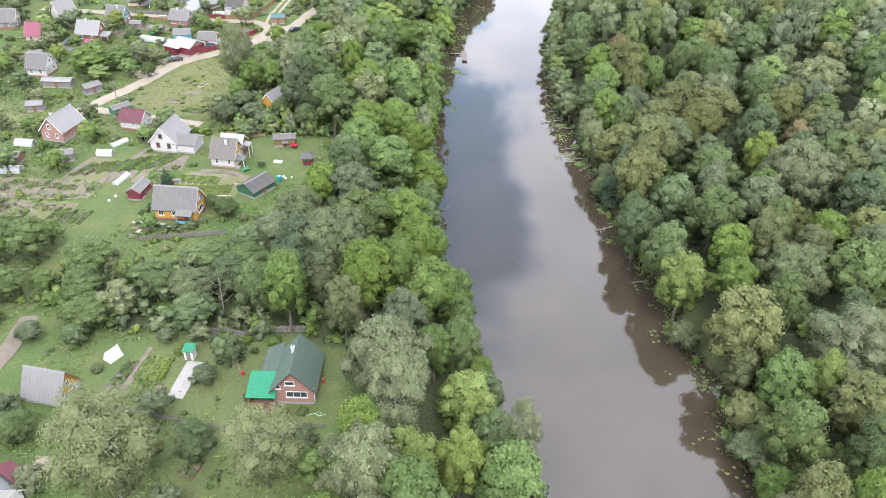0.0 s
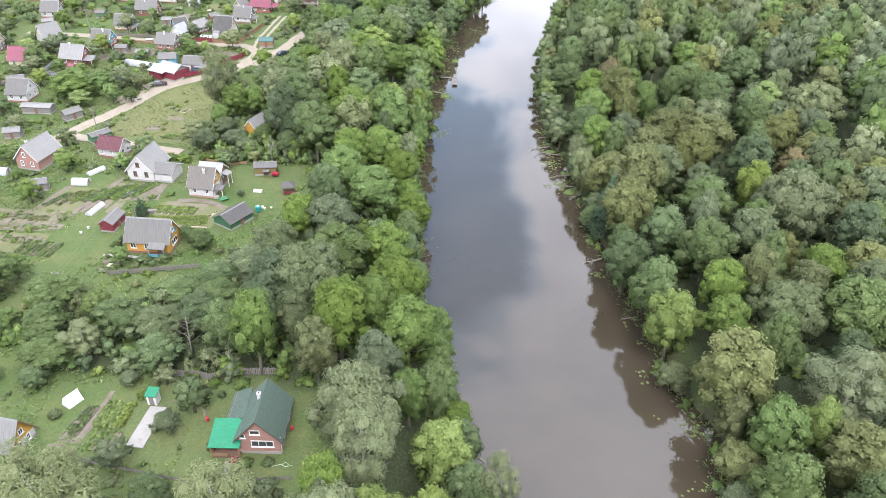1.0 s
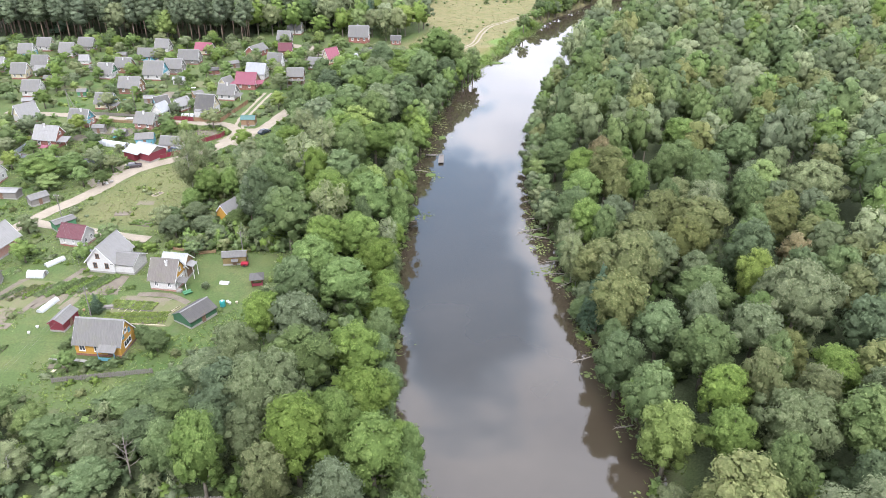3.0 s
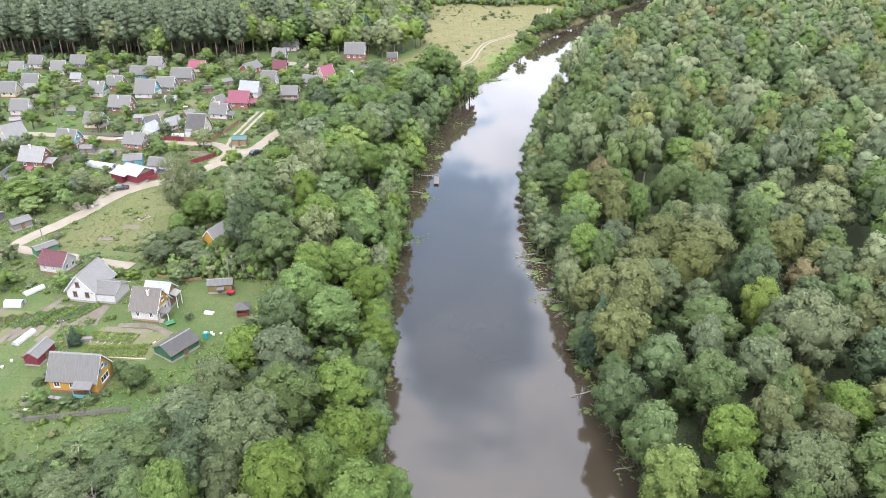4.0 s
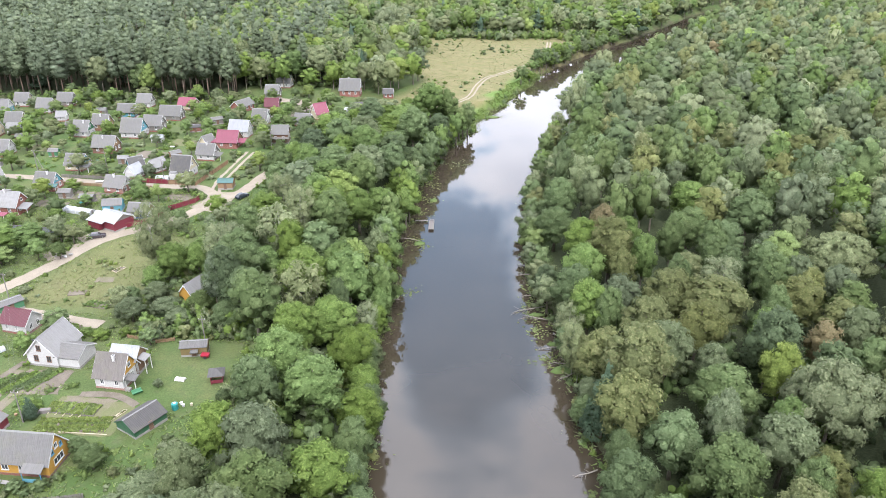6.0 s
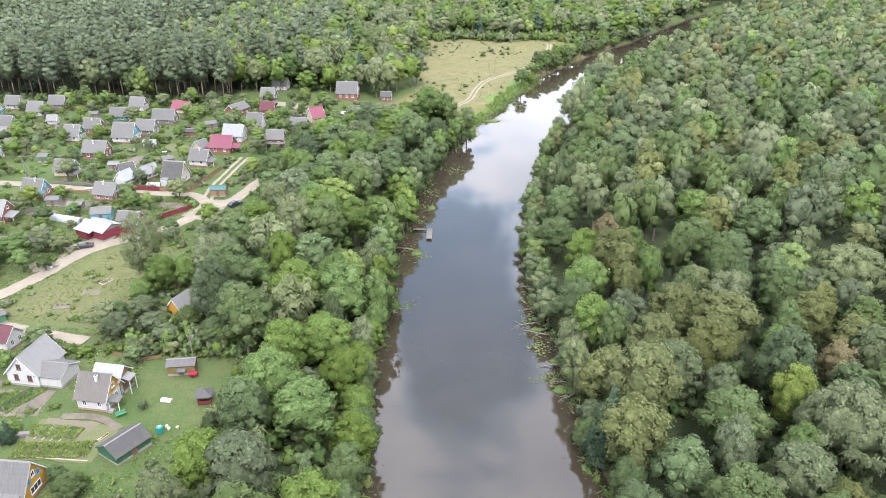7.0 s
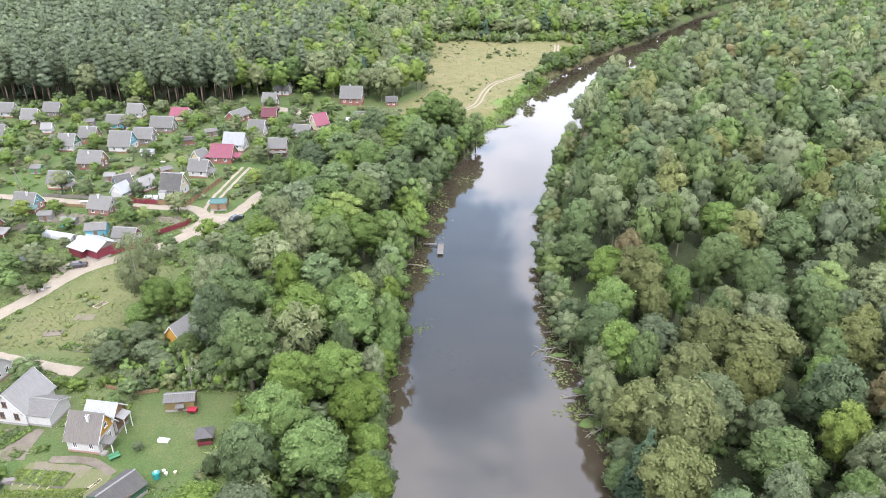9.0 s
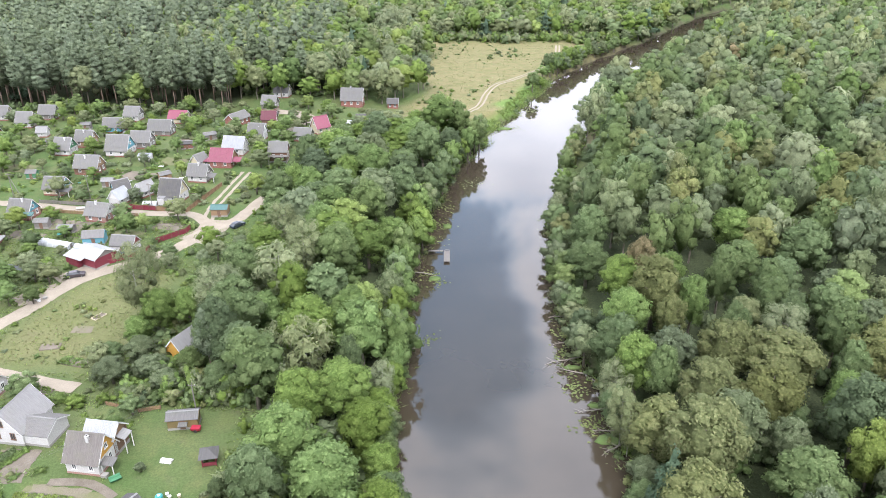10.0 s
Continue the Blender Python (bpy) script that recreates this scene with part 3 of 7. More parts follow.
def spruce_crown(seed, lod):
    rng = np.random.default_rng(seed)
    parts = []
    n = {0: 13, 1: 8, 2: 5}[lod]
    lumps = []
    for k in range(n):
        z = k / n
        r = 2.9 * (1 - z) ** 0.8 + 0.25
        for j in range(max(1, int((5 if lod == 0 else 3) * (1 - z) + 0.99))):
            a = rng.uniform(0, 6.28)
            c = np.array([math.cos(a) * r * 0.5, math.sin(a) * r * 0.5, 2.2 + 14.0 * z])
            lumps.append((c, np.array([r * 0.55, r * 0.55, 0.85])))
    core_v, core_f = ICO[2 if lod < 2 else 1]
    mid_, half = np.array([0, 0, 5.0]), np.array([2.9, 2.9, 9.0])
    cv = core_v * np.array([0.95, 0.95, 7.0]) * (1.05 - 0.45 * (core_v[:, 2:3] + 0.4)) * np.array([1, 1, 0]) + core_v * np.array([0, 0, 7.0]) + np.array([0, 0, 8.8])
    parts.append((cv, core_f, crown_way(cv, mid_, half)))
    parts.append(sprays(rng, lumps, {0: 3600, 1: 1100, 2: 320}[lod], {0: 0.36, 1: 0.55, 2: 0.9}[lod], 0.9, 1.5, 0.5, mid_, half))
    return gather(parts)


def pine_crown(seed, lod):
    """Oval crown of soft tufts on the upper part of a tall bole."""
    rng = np.random.default_rng(seed)
    lumps = []
    n = {0: 22, 1: 18, 2: 10, 6: 7}[lod]
    for k in range(n):
        z = k / (n - 1)
        a, q = k * 2.4 + rng.uniform(-0.6, 0.6), rng.uniform(0.5, 1.0) * 1.8 * (1 - z) ** 0.75 * min(1.0, 0.55 + 1.8 * z)
        r = rng.uniform(0.85, 1.3) * (1.1 - 0.5 * z) * {0: 1.0, 1: 1.1, 2: 1.35, 6: 1.55}[lod]
        lumps.append((np.array([q * math.cos(a), q * math.sin(a), 8.6 + 11.8 * z]), np.array([r, r, r * 1.15])))
    mid_, half = np.array([0, 0, 12.0]), np.array([2.2, 2.2, 7.0])
    parts = [soft_lump(rng, c, r * 0.78, 1, mid_, half, 0.35) for c, r in lumps]
    parts.append(sprays(rng, lumps, {0: 1500, 1: 600, 2: 170, 6: 80}[lod], {0: 0.36, 1: 0.42, 2: 0.55, 6: 0.65}[lod], 0.2, 1.3, 0.7, mid_, half))
    return gather(parts)


def trunk_build(seed, height, r, limbs, spread, lean=0.3):
    """Tapered bole with limbs that reach into the crown."""
    rng = random.Random(seed)
    b = Build()
    path = [(0, 0, -0.6), (0.1, 0, height * 0.25), (lean * 0.6, lean * 0.3, height * 0.6), (lean, lean * 0.4, height)]
    b.tube(path, [r * 1.35, r, r * 0.7, r * 0.18], 6)
    for k in range(limbs):
        s = 0.35 + 0.55 * k / max(1, limbs)
        a = k * 2.4 + rng.uniform(-0.4, 0.4)
        z = height * s
        q = spread * (1.1 - 0.6 * s)
        o = Vector((lean * s * 0.8, lean * s * 0.35, z))
        e = o + Vector((math.cos(a) * q, math.sin(a) * q, q * 0.8))
        b.tube([o, o.lerp(e, 0.5) + Vector((0, 0, -0.2)), e], [r * 0.45, r * 0.3, r * 0.08], 3)
    return b


SPECIES = {}
CROWN_ARRAYS = {}
for kind in LEAVES:
    for lod in (0, 1, 2, 4, 6, 7):
        if lod in (4, 6, 7) and kind in ("birch", "spruce", "pine") and (kind, lod) != ("pine", 6):
            continue
        made = []
        for k in range(3):
            seed = sum(map(ord, kind)) * 7 + lod * 100 + k
            if kind == "birch":
                arr = birch_crown(seed, lod)
            elif kind == "spruce":
                arr = spruce_crown(seed, lod)
            elif kind == "pine":
                arr = pine_crown(seed, lod)
            else:
                arr = broad_crown(seed, lod, *{"bright": (1.0, 1.0, 0.3, 1.0), "lime": (1.0, 1.0, 0.2, 0.9), "mid": (1.0, 1.0, 0.4, 1.0), "dark": (1.05, 0.95, 0.4, 1.1), "grey": (0.95, 1.08, 0.5, 1.2),
                                               "willow": (0.9, 1.15, 0.4, 1.25), "olive": (1.0, 0.98, 0.5, 1.0), "rust": (0.95, 0.95, 0.5, 0.9)}[kind])
            made.append(arr)
        CROWN_ARRAYS[kind, lod] = made

for kind in ("willow", "grey"):
    CROWN_ARRAYS[kind, 3] = [broad_crown(900 + k + len(kind), 0, 0.95, 1.05, 0.45, 1.2, True) for k in range(2)] * 2
for kind in ("birch", "spruce", "pine"):
    CROWN_ARRAYS[kind, 4] = CROWN_ARRAYS[kind, 1]
    CROWN_ARRAYS.setdefault((kind, 6), CROWN_ARRAYS[kind, 2])
    CROWN_ARRAYS[kind, 7] = CROWN_ARRAYS[kind, 6]
CROWN_MESH, TRUNK_MESH = {}, {}


def crown_mesh(kind, lod, k):
    key = (kind, lod, k)
    if key not in CROWN_MESH:
        v, f, nor = CROWN_ARRAYS[kind, lod][k]
        CROWN_MESH[key] = raw_mesh("crown", v, f, [leaf_mat(kind)], True, None, (), nor)
    return CROWN_MESH[key]


def trunk_mesh(kind, k):
    key = (kind if kind in ("birch", "pine", "spruce") else "broad", k)
    if key not in TRUNK_MESH:
        if key[0] == "birch":
            b, m = trunk_build(k + 5, 15.0, 0.10, 18, 3.6, 0.5), BIRCH_BARK
        elif key[0] == "pine":
            b, m = trunk_build(k + 9, 20.5, 0.14, 3, 1.4, 0.3), PINE_BARK
        elif key[0] == "spruce":
            b, m = trunk_build(k + 2, 16, 0.2, 0, 1, 0.0), BARK
        else:
            b, m = trunk_build(k, 13.0, 0.30, 6, 3.6, 0.5), BARK
        TRUNK_MESH[key] = b.mesh("trunk", m, True)
    return TRUNK_MESH[key]


TREE_WORDS = {
    "bright": "fresh green broadleaf tree with rounded crown", "lime": "yellowish light green broadleaf tree", "mid": "mid green broadleaf tree with dense crown",
    "dark": "dark green broadleaf tree with dense crown", "grey": "grey-green broadleaf tree with broad crown", "willow": "silvery green willow with wide soft crown",
    "olive": "olive lime tree with tan seed bracts", "birch": "pale green birch with drooping twigs", "rust": "tree with thinning rust-brown foliage",
    "spruce": "dark green conical spruce", "pine": "tall pine with bare orange bole",
}
TREE_CATEGORY = {"birch": "birch", "spruce": "spruce", "pine": "pine", "willow": "willow"}
PLANTED = []
trng = random.Random(11)


def tree(kind, x, y, r, top=None, group="", lod=0, where=""):
    """A tree with a crown of radius r; top: its height."""
    top = top or {"pine": 21.0, "spruce": 15.0}.get(kind, 15.5 + 0.45 * (r - 5)) * trng.uniform(0.86, 1.18)
    base = {"pine": (2.6, 21.2), "spruce": (2.6, 16.2), "birch": (4.3, 16.0)}.get(kind, (5.1 if lod == 0 else 4.45, 15.4))
    k = trng.randrange(3)
    if r > 6.4 and kind in ("willow", "grey") and lod == 0:
        lod, base = 3, (9.4, 15.4)
    sx, sz = r / base[0], top / base[1]
    ob = new({"birch": "birch_tree", "pine": "pine_tree", "spruce": "spruce_tree", "willow": "willow_tree"}.get(kind, "broadleaf_tree"))
    ob.matrix_world = Matrix.LocRotScale((x, y, land(x, y) - 0.1), Euler((0, 0, trng.uniform(0, 6.28))), (sx, sx, sz))
    tagged(ob, TREE_WORDS[kind] + (" " + where if where else ""), TREE_CATEGORY.get(kind, "tree"), group)
    part("trunk", trunk_mesh(kind, k), None, ob)
    part("crown", crown_mesh(kind, lod, k), None, ob)
    PLANTED.append((x, y, r))
    return ob


def clear_of(x, y, r, share=0.62):
    return all((x - a) ** 2 + (y - b) ** 2 > (share * (r + q)) ** 2 for a, b, q in PLANTED)


G_W, G_E, G_V = "riverside trees on the village bank", "trees of the wood across the river", "garden trees"
for kind, x, y, r in [
    ("willow", -8, 82, 8.1), ("bright", -13, 101, 6.3), ("bright", -2, 102, 6.3), ("grey", -20, 111, 9.4), ("lime", 4, 79, 5.4), ("lime", 3, 64, 4.1), ("bright", 10, 63, 6.0),
    ("birch", -6, 73, 5.2), ("birch", 12, 72, 3.6), ("birch", -23, 65, 5.8), ("birch", -42, 62, 7.6), ("willow", -9, 60, 7.0), ("olive", -16, 95, 4.2), ("grey", -6, 92, 4.3),
    ("mid", 3, 90, 3.9), ("dark", -26, 111, 6.3), ("mid", -32, 101, 4.2), ("dark", -26, 102, 4.1)]:
    tree(kind, x, y, r, None, G_W, 0, "on the village bank")
for kind, x, y, r in [
    ("grey", -45, 104, 4.9), ("mid", -52, 106, 5.1), ("dark", -39, 108, 5.2), ("lime", -57, 109, 3.4), ("mid", -64, 104, 5.0), ("mid", -67, 113, 5.4), ("mid", -16, 121, 6.6), ("bright", -8, 128, 6.2),
    ("bright", -12, 148, 6.6), ("bright", -20, 156, 6.3), ("bright", -13, 172, 6.2), ("bright", -21, 187, 6.7), ("mid", -22, 146, 5.0), ("grey", -19, 132, 5.8), ("bright", -5, 112, 6.2),
    ("mid", -36, 191, 6.6), ("birch", -61, 203, 5.4), ("dark", -33, 181, 5.4), ("lime", -12, 200, 5.7), ("bright", -14, 195, 6.0), ("bright", -8, 164, 5.4)]:
    tree(kind, x, y, r, 8.0 if x < -36 and y < 120 else None, G_W, 0, "on the village bank")
for kind, x, y, r in [
    ("mid", -16, 247, 6.8), ("bright", -4, 146, 5.1), ("birch", -28, 219, 5.4), ("birch", -42, 202, 5.6), ("mid", -41, 214, 5.6), ("bright", -18, 279, 6.6), ("mid", -3, 302, 7.4),
    ("mid", -8, 269, 6.6), ("grey", -7, 208, 4.4), ("mid", -20, 219, 6.4), ("dark", -38, 184, 5.0), ("dark", -35, 279, 6.6), ("mid", -43, 262, 5.6), ("dark", -12, 178, 3.4),
    ("bright", -14, 229, 6.0), ("birch", -36, 236, 5.0), ("bright", -9, 240, 6.0), ("dark", 6, 318, 6.2), ("dark", -20, 320, 6.6)]:
    tree(kind, x, y, r, None, G_W, 0, "on the village bank")
for kind, x, y, r in [
    ("lime", 44, 109, 5.6), ("mid", 43, 118, 5.2), ("bright", 53, 108, 4.9), ("olive", 50, 94, 7.4), ("grey", 64, 110, 8.4), ("bright", 53, 83, 5.1), ("mid", 51, 73, 5.6), ("olive", 47, 156, 7.4),
    ("olive", 43, 145, 6.6), ("willow", 78, 145, 10.4), ("grey", 66, 135, 5.8), ("mid", 55, 128, 6.6), ("bright", 55, 117, 5.1), ("mid", 61, 150, 7.0), ("olive", 69, 181, 8.4), ("olive", 60, 184, 6.6),
    ("olive", 87, 182, 6.0), ("willow", 106, 204, 11.0), ("bright", 42, 181, 5.6), ("olive", 51, 205, 7.2), ("rust", 52, 222, 4.7), ("mid", 40, 226, 6.6), ("bright", 43, 197, 5.7), ("spruce", 40, 150, 3.3)]:
    tree(kind, x, y, r, None, G_E, 0, "in the wooded bank")
for kind, x, y, r in [
    ("mid", 40, 129, 5.2), ("olive", 50, 62, 4.6), ("bright", 55, 60, 3.6), ("birch", 64, 88, 6.8), ("olive", 62, 77, 6.1), ("mid", 75, 107, 6.9), ("mid", 59, 67, 4.8), ("willow", 66, 63, 5.3),
    ("mid", 49, 137, 5.4), ("grey", 54, 162, 6.0), ("mid", 58, 99, 4.4), ("olive", 42, 164, 6.6), ("olive", 52, 170, 6.2), ("olive", 62, 169, 6.4), ("mid", 40, 189, 6.2), ("bright", 45, 213, 5.9),
    ("birch", 73, 190, 5.8), ("dark", 74, 162, 6.6), ("mid", 43, 240, 6.2), ("bright", 57, 216, 5.4), ("mid", 75, 222, 6.8), ("mid", 92, 226, 7.8), ("bright", 81, 243, 7.2)]:
    tree(kind, x, y, r, None, G_E, 0, "in the wooded bank")


for kind, x, y, r, top in [
    ("grey", -51.5, 183.0, 3.6, 5.0), ("mid", -44.2, 184.5, 3.4, 6.0), ("grey", -55.0, 187, 3.6, 7.0), ("mid", -42.0, 190, 4.4, 11.5), ("birch", -43.5, 198.5, 5.0, 15.0), ("bright", -55, 198, 4.8, 12.0),
    ("bright", -49.5, 200, 4.4, 11.0), ("grey", -45.4, 186.6, 2.0, 3.6), ("pine", -40.0, 183.0, 3.2, 15.5), ("grey", -58.5, 180.5, 3.6, 6.5), ("mid", -61, 187, 2.8, 5.5), ("bright", -58, 193, 3.6, 8.0), ("grey", -48, 179.5, 3.2, 4.0), ("mid", -36, 176.5, 4.0, 8.0)]:
    tree(kind, x, y, r, top, G_W, 0, "around a hidden house")


def in_cone(x, y, pad=0.0):
    return abs(x - 4) < 0.525 * y + 27 + pad


def near_road(x, y, d):
    for line in ROADS.values():
        for (ax, ay), (bx, by) in zip(line, line[1:]):
            k = max(0, min(1, ((x - ax) * (bx - ax) + (y - ay) * (by - ay)) / ((bx - ax) ** 2 + (by - ay) ** 2)))
            if math.hypot(x - ax - k * (bx - ax), y - ay - k * (by - ay)) < d:
                return True
    return False


frng = random.Random(5)


def pick(table):
    t = frng.uniform(0, sum(w for _, w in table))
    for k, w in table:
        t -= w
        if t <= 0:
            return k
    return table[-1][0]


MIX_W = [("bright", 8), ("mid", 3.5), ("lime", 0.7), ("grey", 0.6), ("dark", 0.5), ("birch", 0.5)]
MIX_INNER = [("dark", 0.8), ("mid", 4), ("grey", 1.6), ("bright", 4), ("olive", 0.6), ("birch", 1.0)]
MIX_E = [("mid", 5), ("olive", 3), ("grey", 2.2), ("bright", 1.6), ("dark", 2), ("willow", 0.8), ("birch", 0.5), ("rust", 0.04), ("lime", 0.4)]
# far mixes lean to paler species, imitating haze and sun on distant woods
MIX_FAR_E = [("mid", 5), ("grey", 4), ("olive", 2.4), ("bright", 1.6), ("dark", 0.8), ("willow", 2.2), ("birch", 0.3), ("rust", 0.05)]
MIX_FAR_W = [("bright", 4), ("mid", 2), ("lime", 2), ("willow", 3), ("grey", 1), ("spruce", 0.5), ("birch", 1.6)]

for k in range(74):
    y = 44 + k * 4.1 + frng.uniform(-1.2, 1.2)
    r = frng.uniform(2.6, 4.2)
    x = bank_e(y) + frng.uniform(0.6, 2.4)
    if clear_of(x, y, r, 0.42):
        tree(pick(MIX_E), x, y, r, frng.uniform(6.5, 12.5), G_E, 0 if y < 190 else 4, "leaning over the water")
    r = frng.uniform(2.6, 4.0) + (0.9 if y > 190 else 0.0)
    x = bank_w(y) - frng.uniform(0.4, 2.2)
    if clear_of(x, y, r, 0.42):
        tree(pick(MIX_W), x, y, r, frng.uniform(9, 15) + (3.0 if y > 190 else 0.0), G_W, 0 if y < 190 else 4, "leaning over the water")

FAR = []
step = 6.0
for iy in range(int((40 - 0) / step), int(815 / step)):
    for ix in range(int(-520 / step), int(560 / step)):
        x, y = (ix + frng.uniform(0.1, 0.9)) * step, (iy + frng.uniform(0.1, 0.9)) * step
        if y < 42 or not in_cone(x, y) or near_road(x, y, 4.0) or math.hypot(x + 47, y - 187.5) < 5.4:
            continue
        w, e = bank_w(y), bank_e(y)
        r = frng.uniform(3.6, 5.6)
        if x > e + 1.5:
            if y < 215 and x < 105:
                if clear_of(x, y, r):
                    tree(pick(MIX_E), x, y, r, None, G_E, 0 if x < 82 or y < 110 else 1, "in the wooded bank")
            elif (y < 425 or x > e + 7) and clear_of(x, y, r * (1.15 if y < 270 else 1.35), 0.76):
                r *= 1.15 if y < 270 else 1.35
                PLANTED.append((x, y, r))
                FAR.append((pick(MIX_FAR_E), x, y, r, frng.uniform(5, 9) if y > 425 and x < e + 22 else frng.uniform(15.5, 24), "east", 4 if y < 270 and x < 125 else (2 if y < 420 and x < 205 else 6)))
        elif x < w - 0.5:
            edge = along(BELT, y)
            if y < 346 and x > edge:
                inner = x < w - 24
                r = min(r * (1.22 if y > 125 else 1.0), 2.6 + (w - x) * 0.6)
                if clear_of(x, y, r, 0.60 if y > 125 else 0.52):
                    low = (162 < y < 200 and x < -30) or (94 < y < 126 and x < -30)
                    top = (frng.uniform(4.5, 8) if y < 130 and x < -38 else (frng.uniform(3.2, 5.5) if x < -42 and y < 190 else frng.uniform(6, 10))) if low else None
                    if y > 292 and x < 0:
                        top = frng.uniform(7.5, 10.5)
                    if 125 < y < 346 and inner and frng.random() < 0.7:
                        inner = False
                    tree(pick(MIX_INNER if inner else MIX_W), x, y, r, top, G_W, 0 if y < 170 else 1, "on the village bank")
            elif y > 370:
                if x < -48 - 0.1 * (y - 385) and y > 374 + (30 if x > -90 else 0):
                    if clear_of(x, y, r * 0.72, 0.66):
                        PLANTED.append((x, y, r * 0.72))
                        kind = "pine" if frng.random() < (0.86 if y < 420 and x < -80 else (0.66 if x < -150 else 0.22)) else pick(MIX_FAR_W)
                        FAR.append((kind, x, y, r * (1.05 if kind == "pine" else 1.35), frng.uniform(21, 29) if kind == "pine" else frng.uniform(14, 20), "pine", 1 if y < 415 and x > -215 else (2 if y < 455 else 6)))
                elif meadow_at(x, y) < 0.3 and (x < -4 or y > 550) and y > 392 + max(0, 0.6 * (x + 30)):
                    if clear_of(x, y, r * 1.15, 0.72):
                        PLANTED.append((x, y, r * 1.15))
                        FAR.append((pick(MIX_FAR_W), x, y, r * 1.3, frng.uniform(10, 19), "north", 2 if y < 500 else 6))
# shrubs and willows along the far river's meadow side
for k in range(74):
    y = 428 + k * 2.1
    x = bank_w(y) - frng.uniform(1, 6)
    if k > 15 or k % 6 == 0:
        FAR.append((pick([("mid", 2), ("bright", 3), ("grey", 2)]), x, y, frng.uniform(2.4, 4.4), frng.uniform(5, 11), "north", 4))

# the wood goes on behind the start
for iy in range(-4, 6):
    for ix in range(-9, 12):
        x, y = (ix + frng.uniform(0.1, 0.9)) * 8, (iy + frng.uniform(0.1, 0.9)) * 8
        if y < 46 and (x > bank_e(y) + 1 or -20 < x < bank_w(y) - 1) and clear_of(x, y, 4.5, 0.7):
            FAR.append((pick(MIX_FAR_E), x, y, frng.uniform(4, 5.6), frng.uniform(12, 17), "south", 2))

PINES_SHOWN = 0
woods = {}
for kind, x, y, r, top, wood, lod in sorted(FAR, key=lambda q: q[2]):
    if kind == "pine" and y < 412 and PINES_SHOWN < 150:
        PINES_SHOWN += 1
        tree(kind, x, y, r, top, "pines behind the village", 1, "behind the village")
        continue
    woods.setdefault(wood, []).append((kind, x, y, r, top, lod))


def wood_mesh(name, rows):
    """Many far trees in one mesh; each keeps its own tone."""
    kinds = sorted({q[0] for q in rows})
    V, F, S, I, T, n = [], [], [], [], [], 0
    rng = np.random.default_rng(len(rows))
    for kind, x, y, r, top, lod in rows:
        v, f, nor = CROWN_ARRAYS[kind, lod][rng.integers(3)]
        base = {"pine": (2.6, 21.2), "spruce": (2.6, 16.2), "birch": (4.3, 16.0)}.get(kind, (4.5, 15.0))
        a = rng.uniform(0, 6.28)
        c, q = math.cos(a), math.sin(a)
        sx, sz = r / base[0], top / base[1]
        g = land(x, y)
        V.append(np.stack([(v[:, 0] * c - v[:, 1] * q) * sx + x, (v[:, 0] * q + v[:, 1] * c) * sx + y, v[:, 2] * sz + g], 1))
        F.append(f + n)
        S.append(np.stack([nor[:, 0] * c - nor[:, 1] * q, nor[:, 0] * q + nor[:, 1] * c, nor[:, 2]], 1))
        I.append(np.full(len(f), kinds.index(kind)))
        T.append(np.full(len(v), rng.uniform()))
        n += len(v)
        # bole
        br = 0.17 if kind == "pine" else 0.3
        hb = top * (0.8 if kind == "pine" else 0.5)
        ang = np.arange(5) * 1.2566
        ring = np.stack([np.cos(ang), np.sin(ang)], 1)
        bv = np.concatenate([np.column_stack([ring * br + (x, y), np.full(5, g - 0.4)]), np.column_stack([ring * br * 0.55 + (x, y), np.full(5, g + hb)])])
        bf = np.array([t for j in range(5) for t in ((j, (j + 1) % 5, 5 + (j + 1) % 5), (j, 5 + (j + 1) % 5, 5 + j))])
        V.append(bv)
        F.append(bf + n)
        S.append(np.tile(np.column_stack([ring, np.zeros(5)]), (2, 1)))
        I.append(np.full(10, len(kinds) + (1 if kind == "pine" else 0)))
        T.append(np.full(10, 0.5))
        n += 10
    mats = [leaf_mat(k, True) for k in kinds] + [BARK, PINE_BARK]
    return raw_mesh(name, np.concatenate(V), np.concatenate(F), mats, True, np.concatenate(I), (("tone", np.concatenate(T)),), np.concatenate(S))


WOOD_WORDS = {"east": "dense mixed broadleaf wood of green and olive crowns", "pine": "tall dark pine forest behind the village", "south": "mixed broadleaf trees along both banks", "north": "light green mixed woodland beyond the meadow"}
for wood, rows in woods.items():
    tagged(new("distant_woods", wood_mesh("distant_woods", rows)), WOOD_WORDS[wood], "forest", kind="stuff")

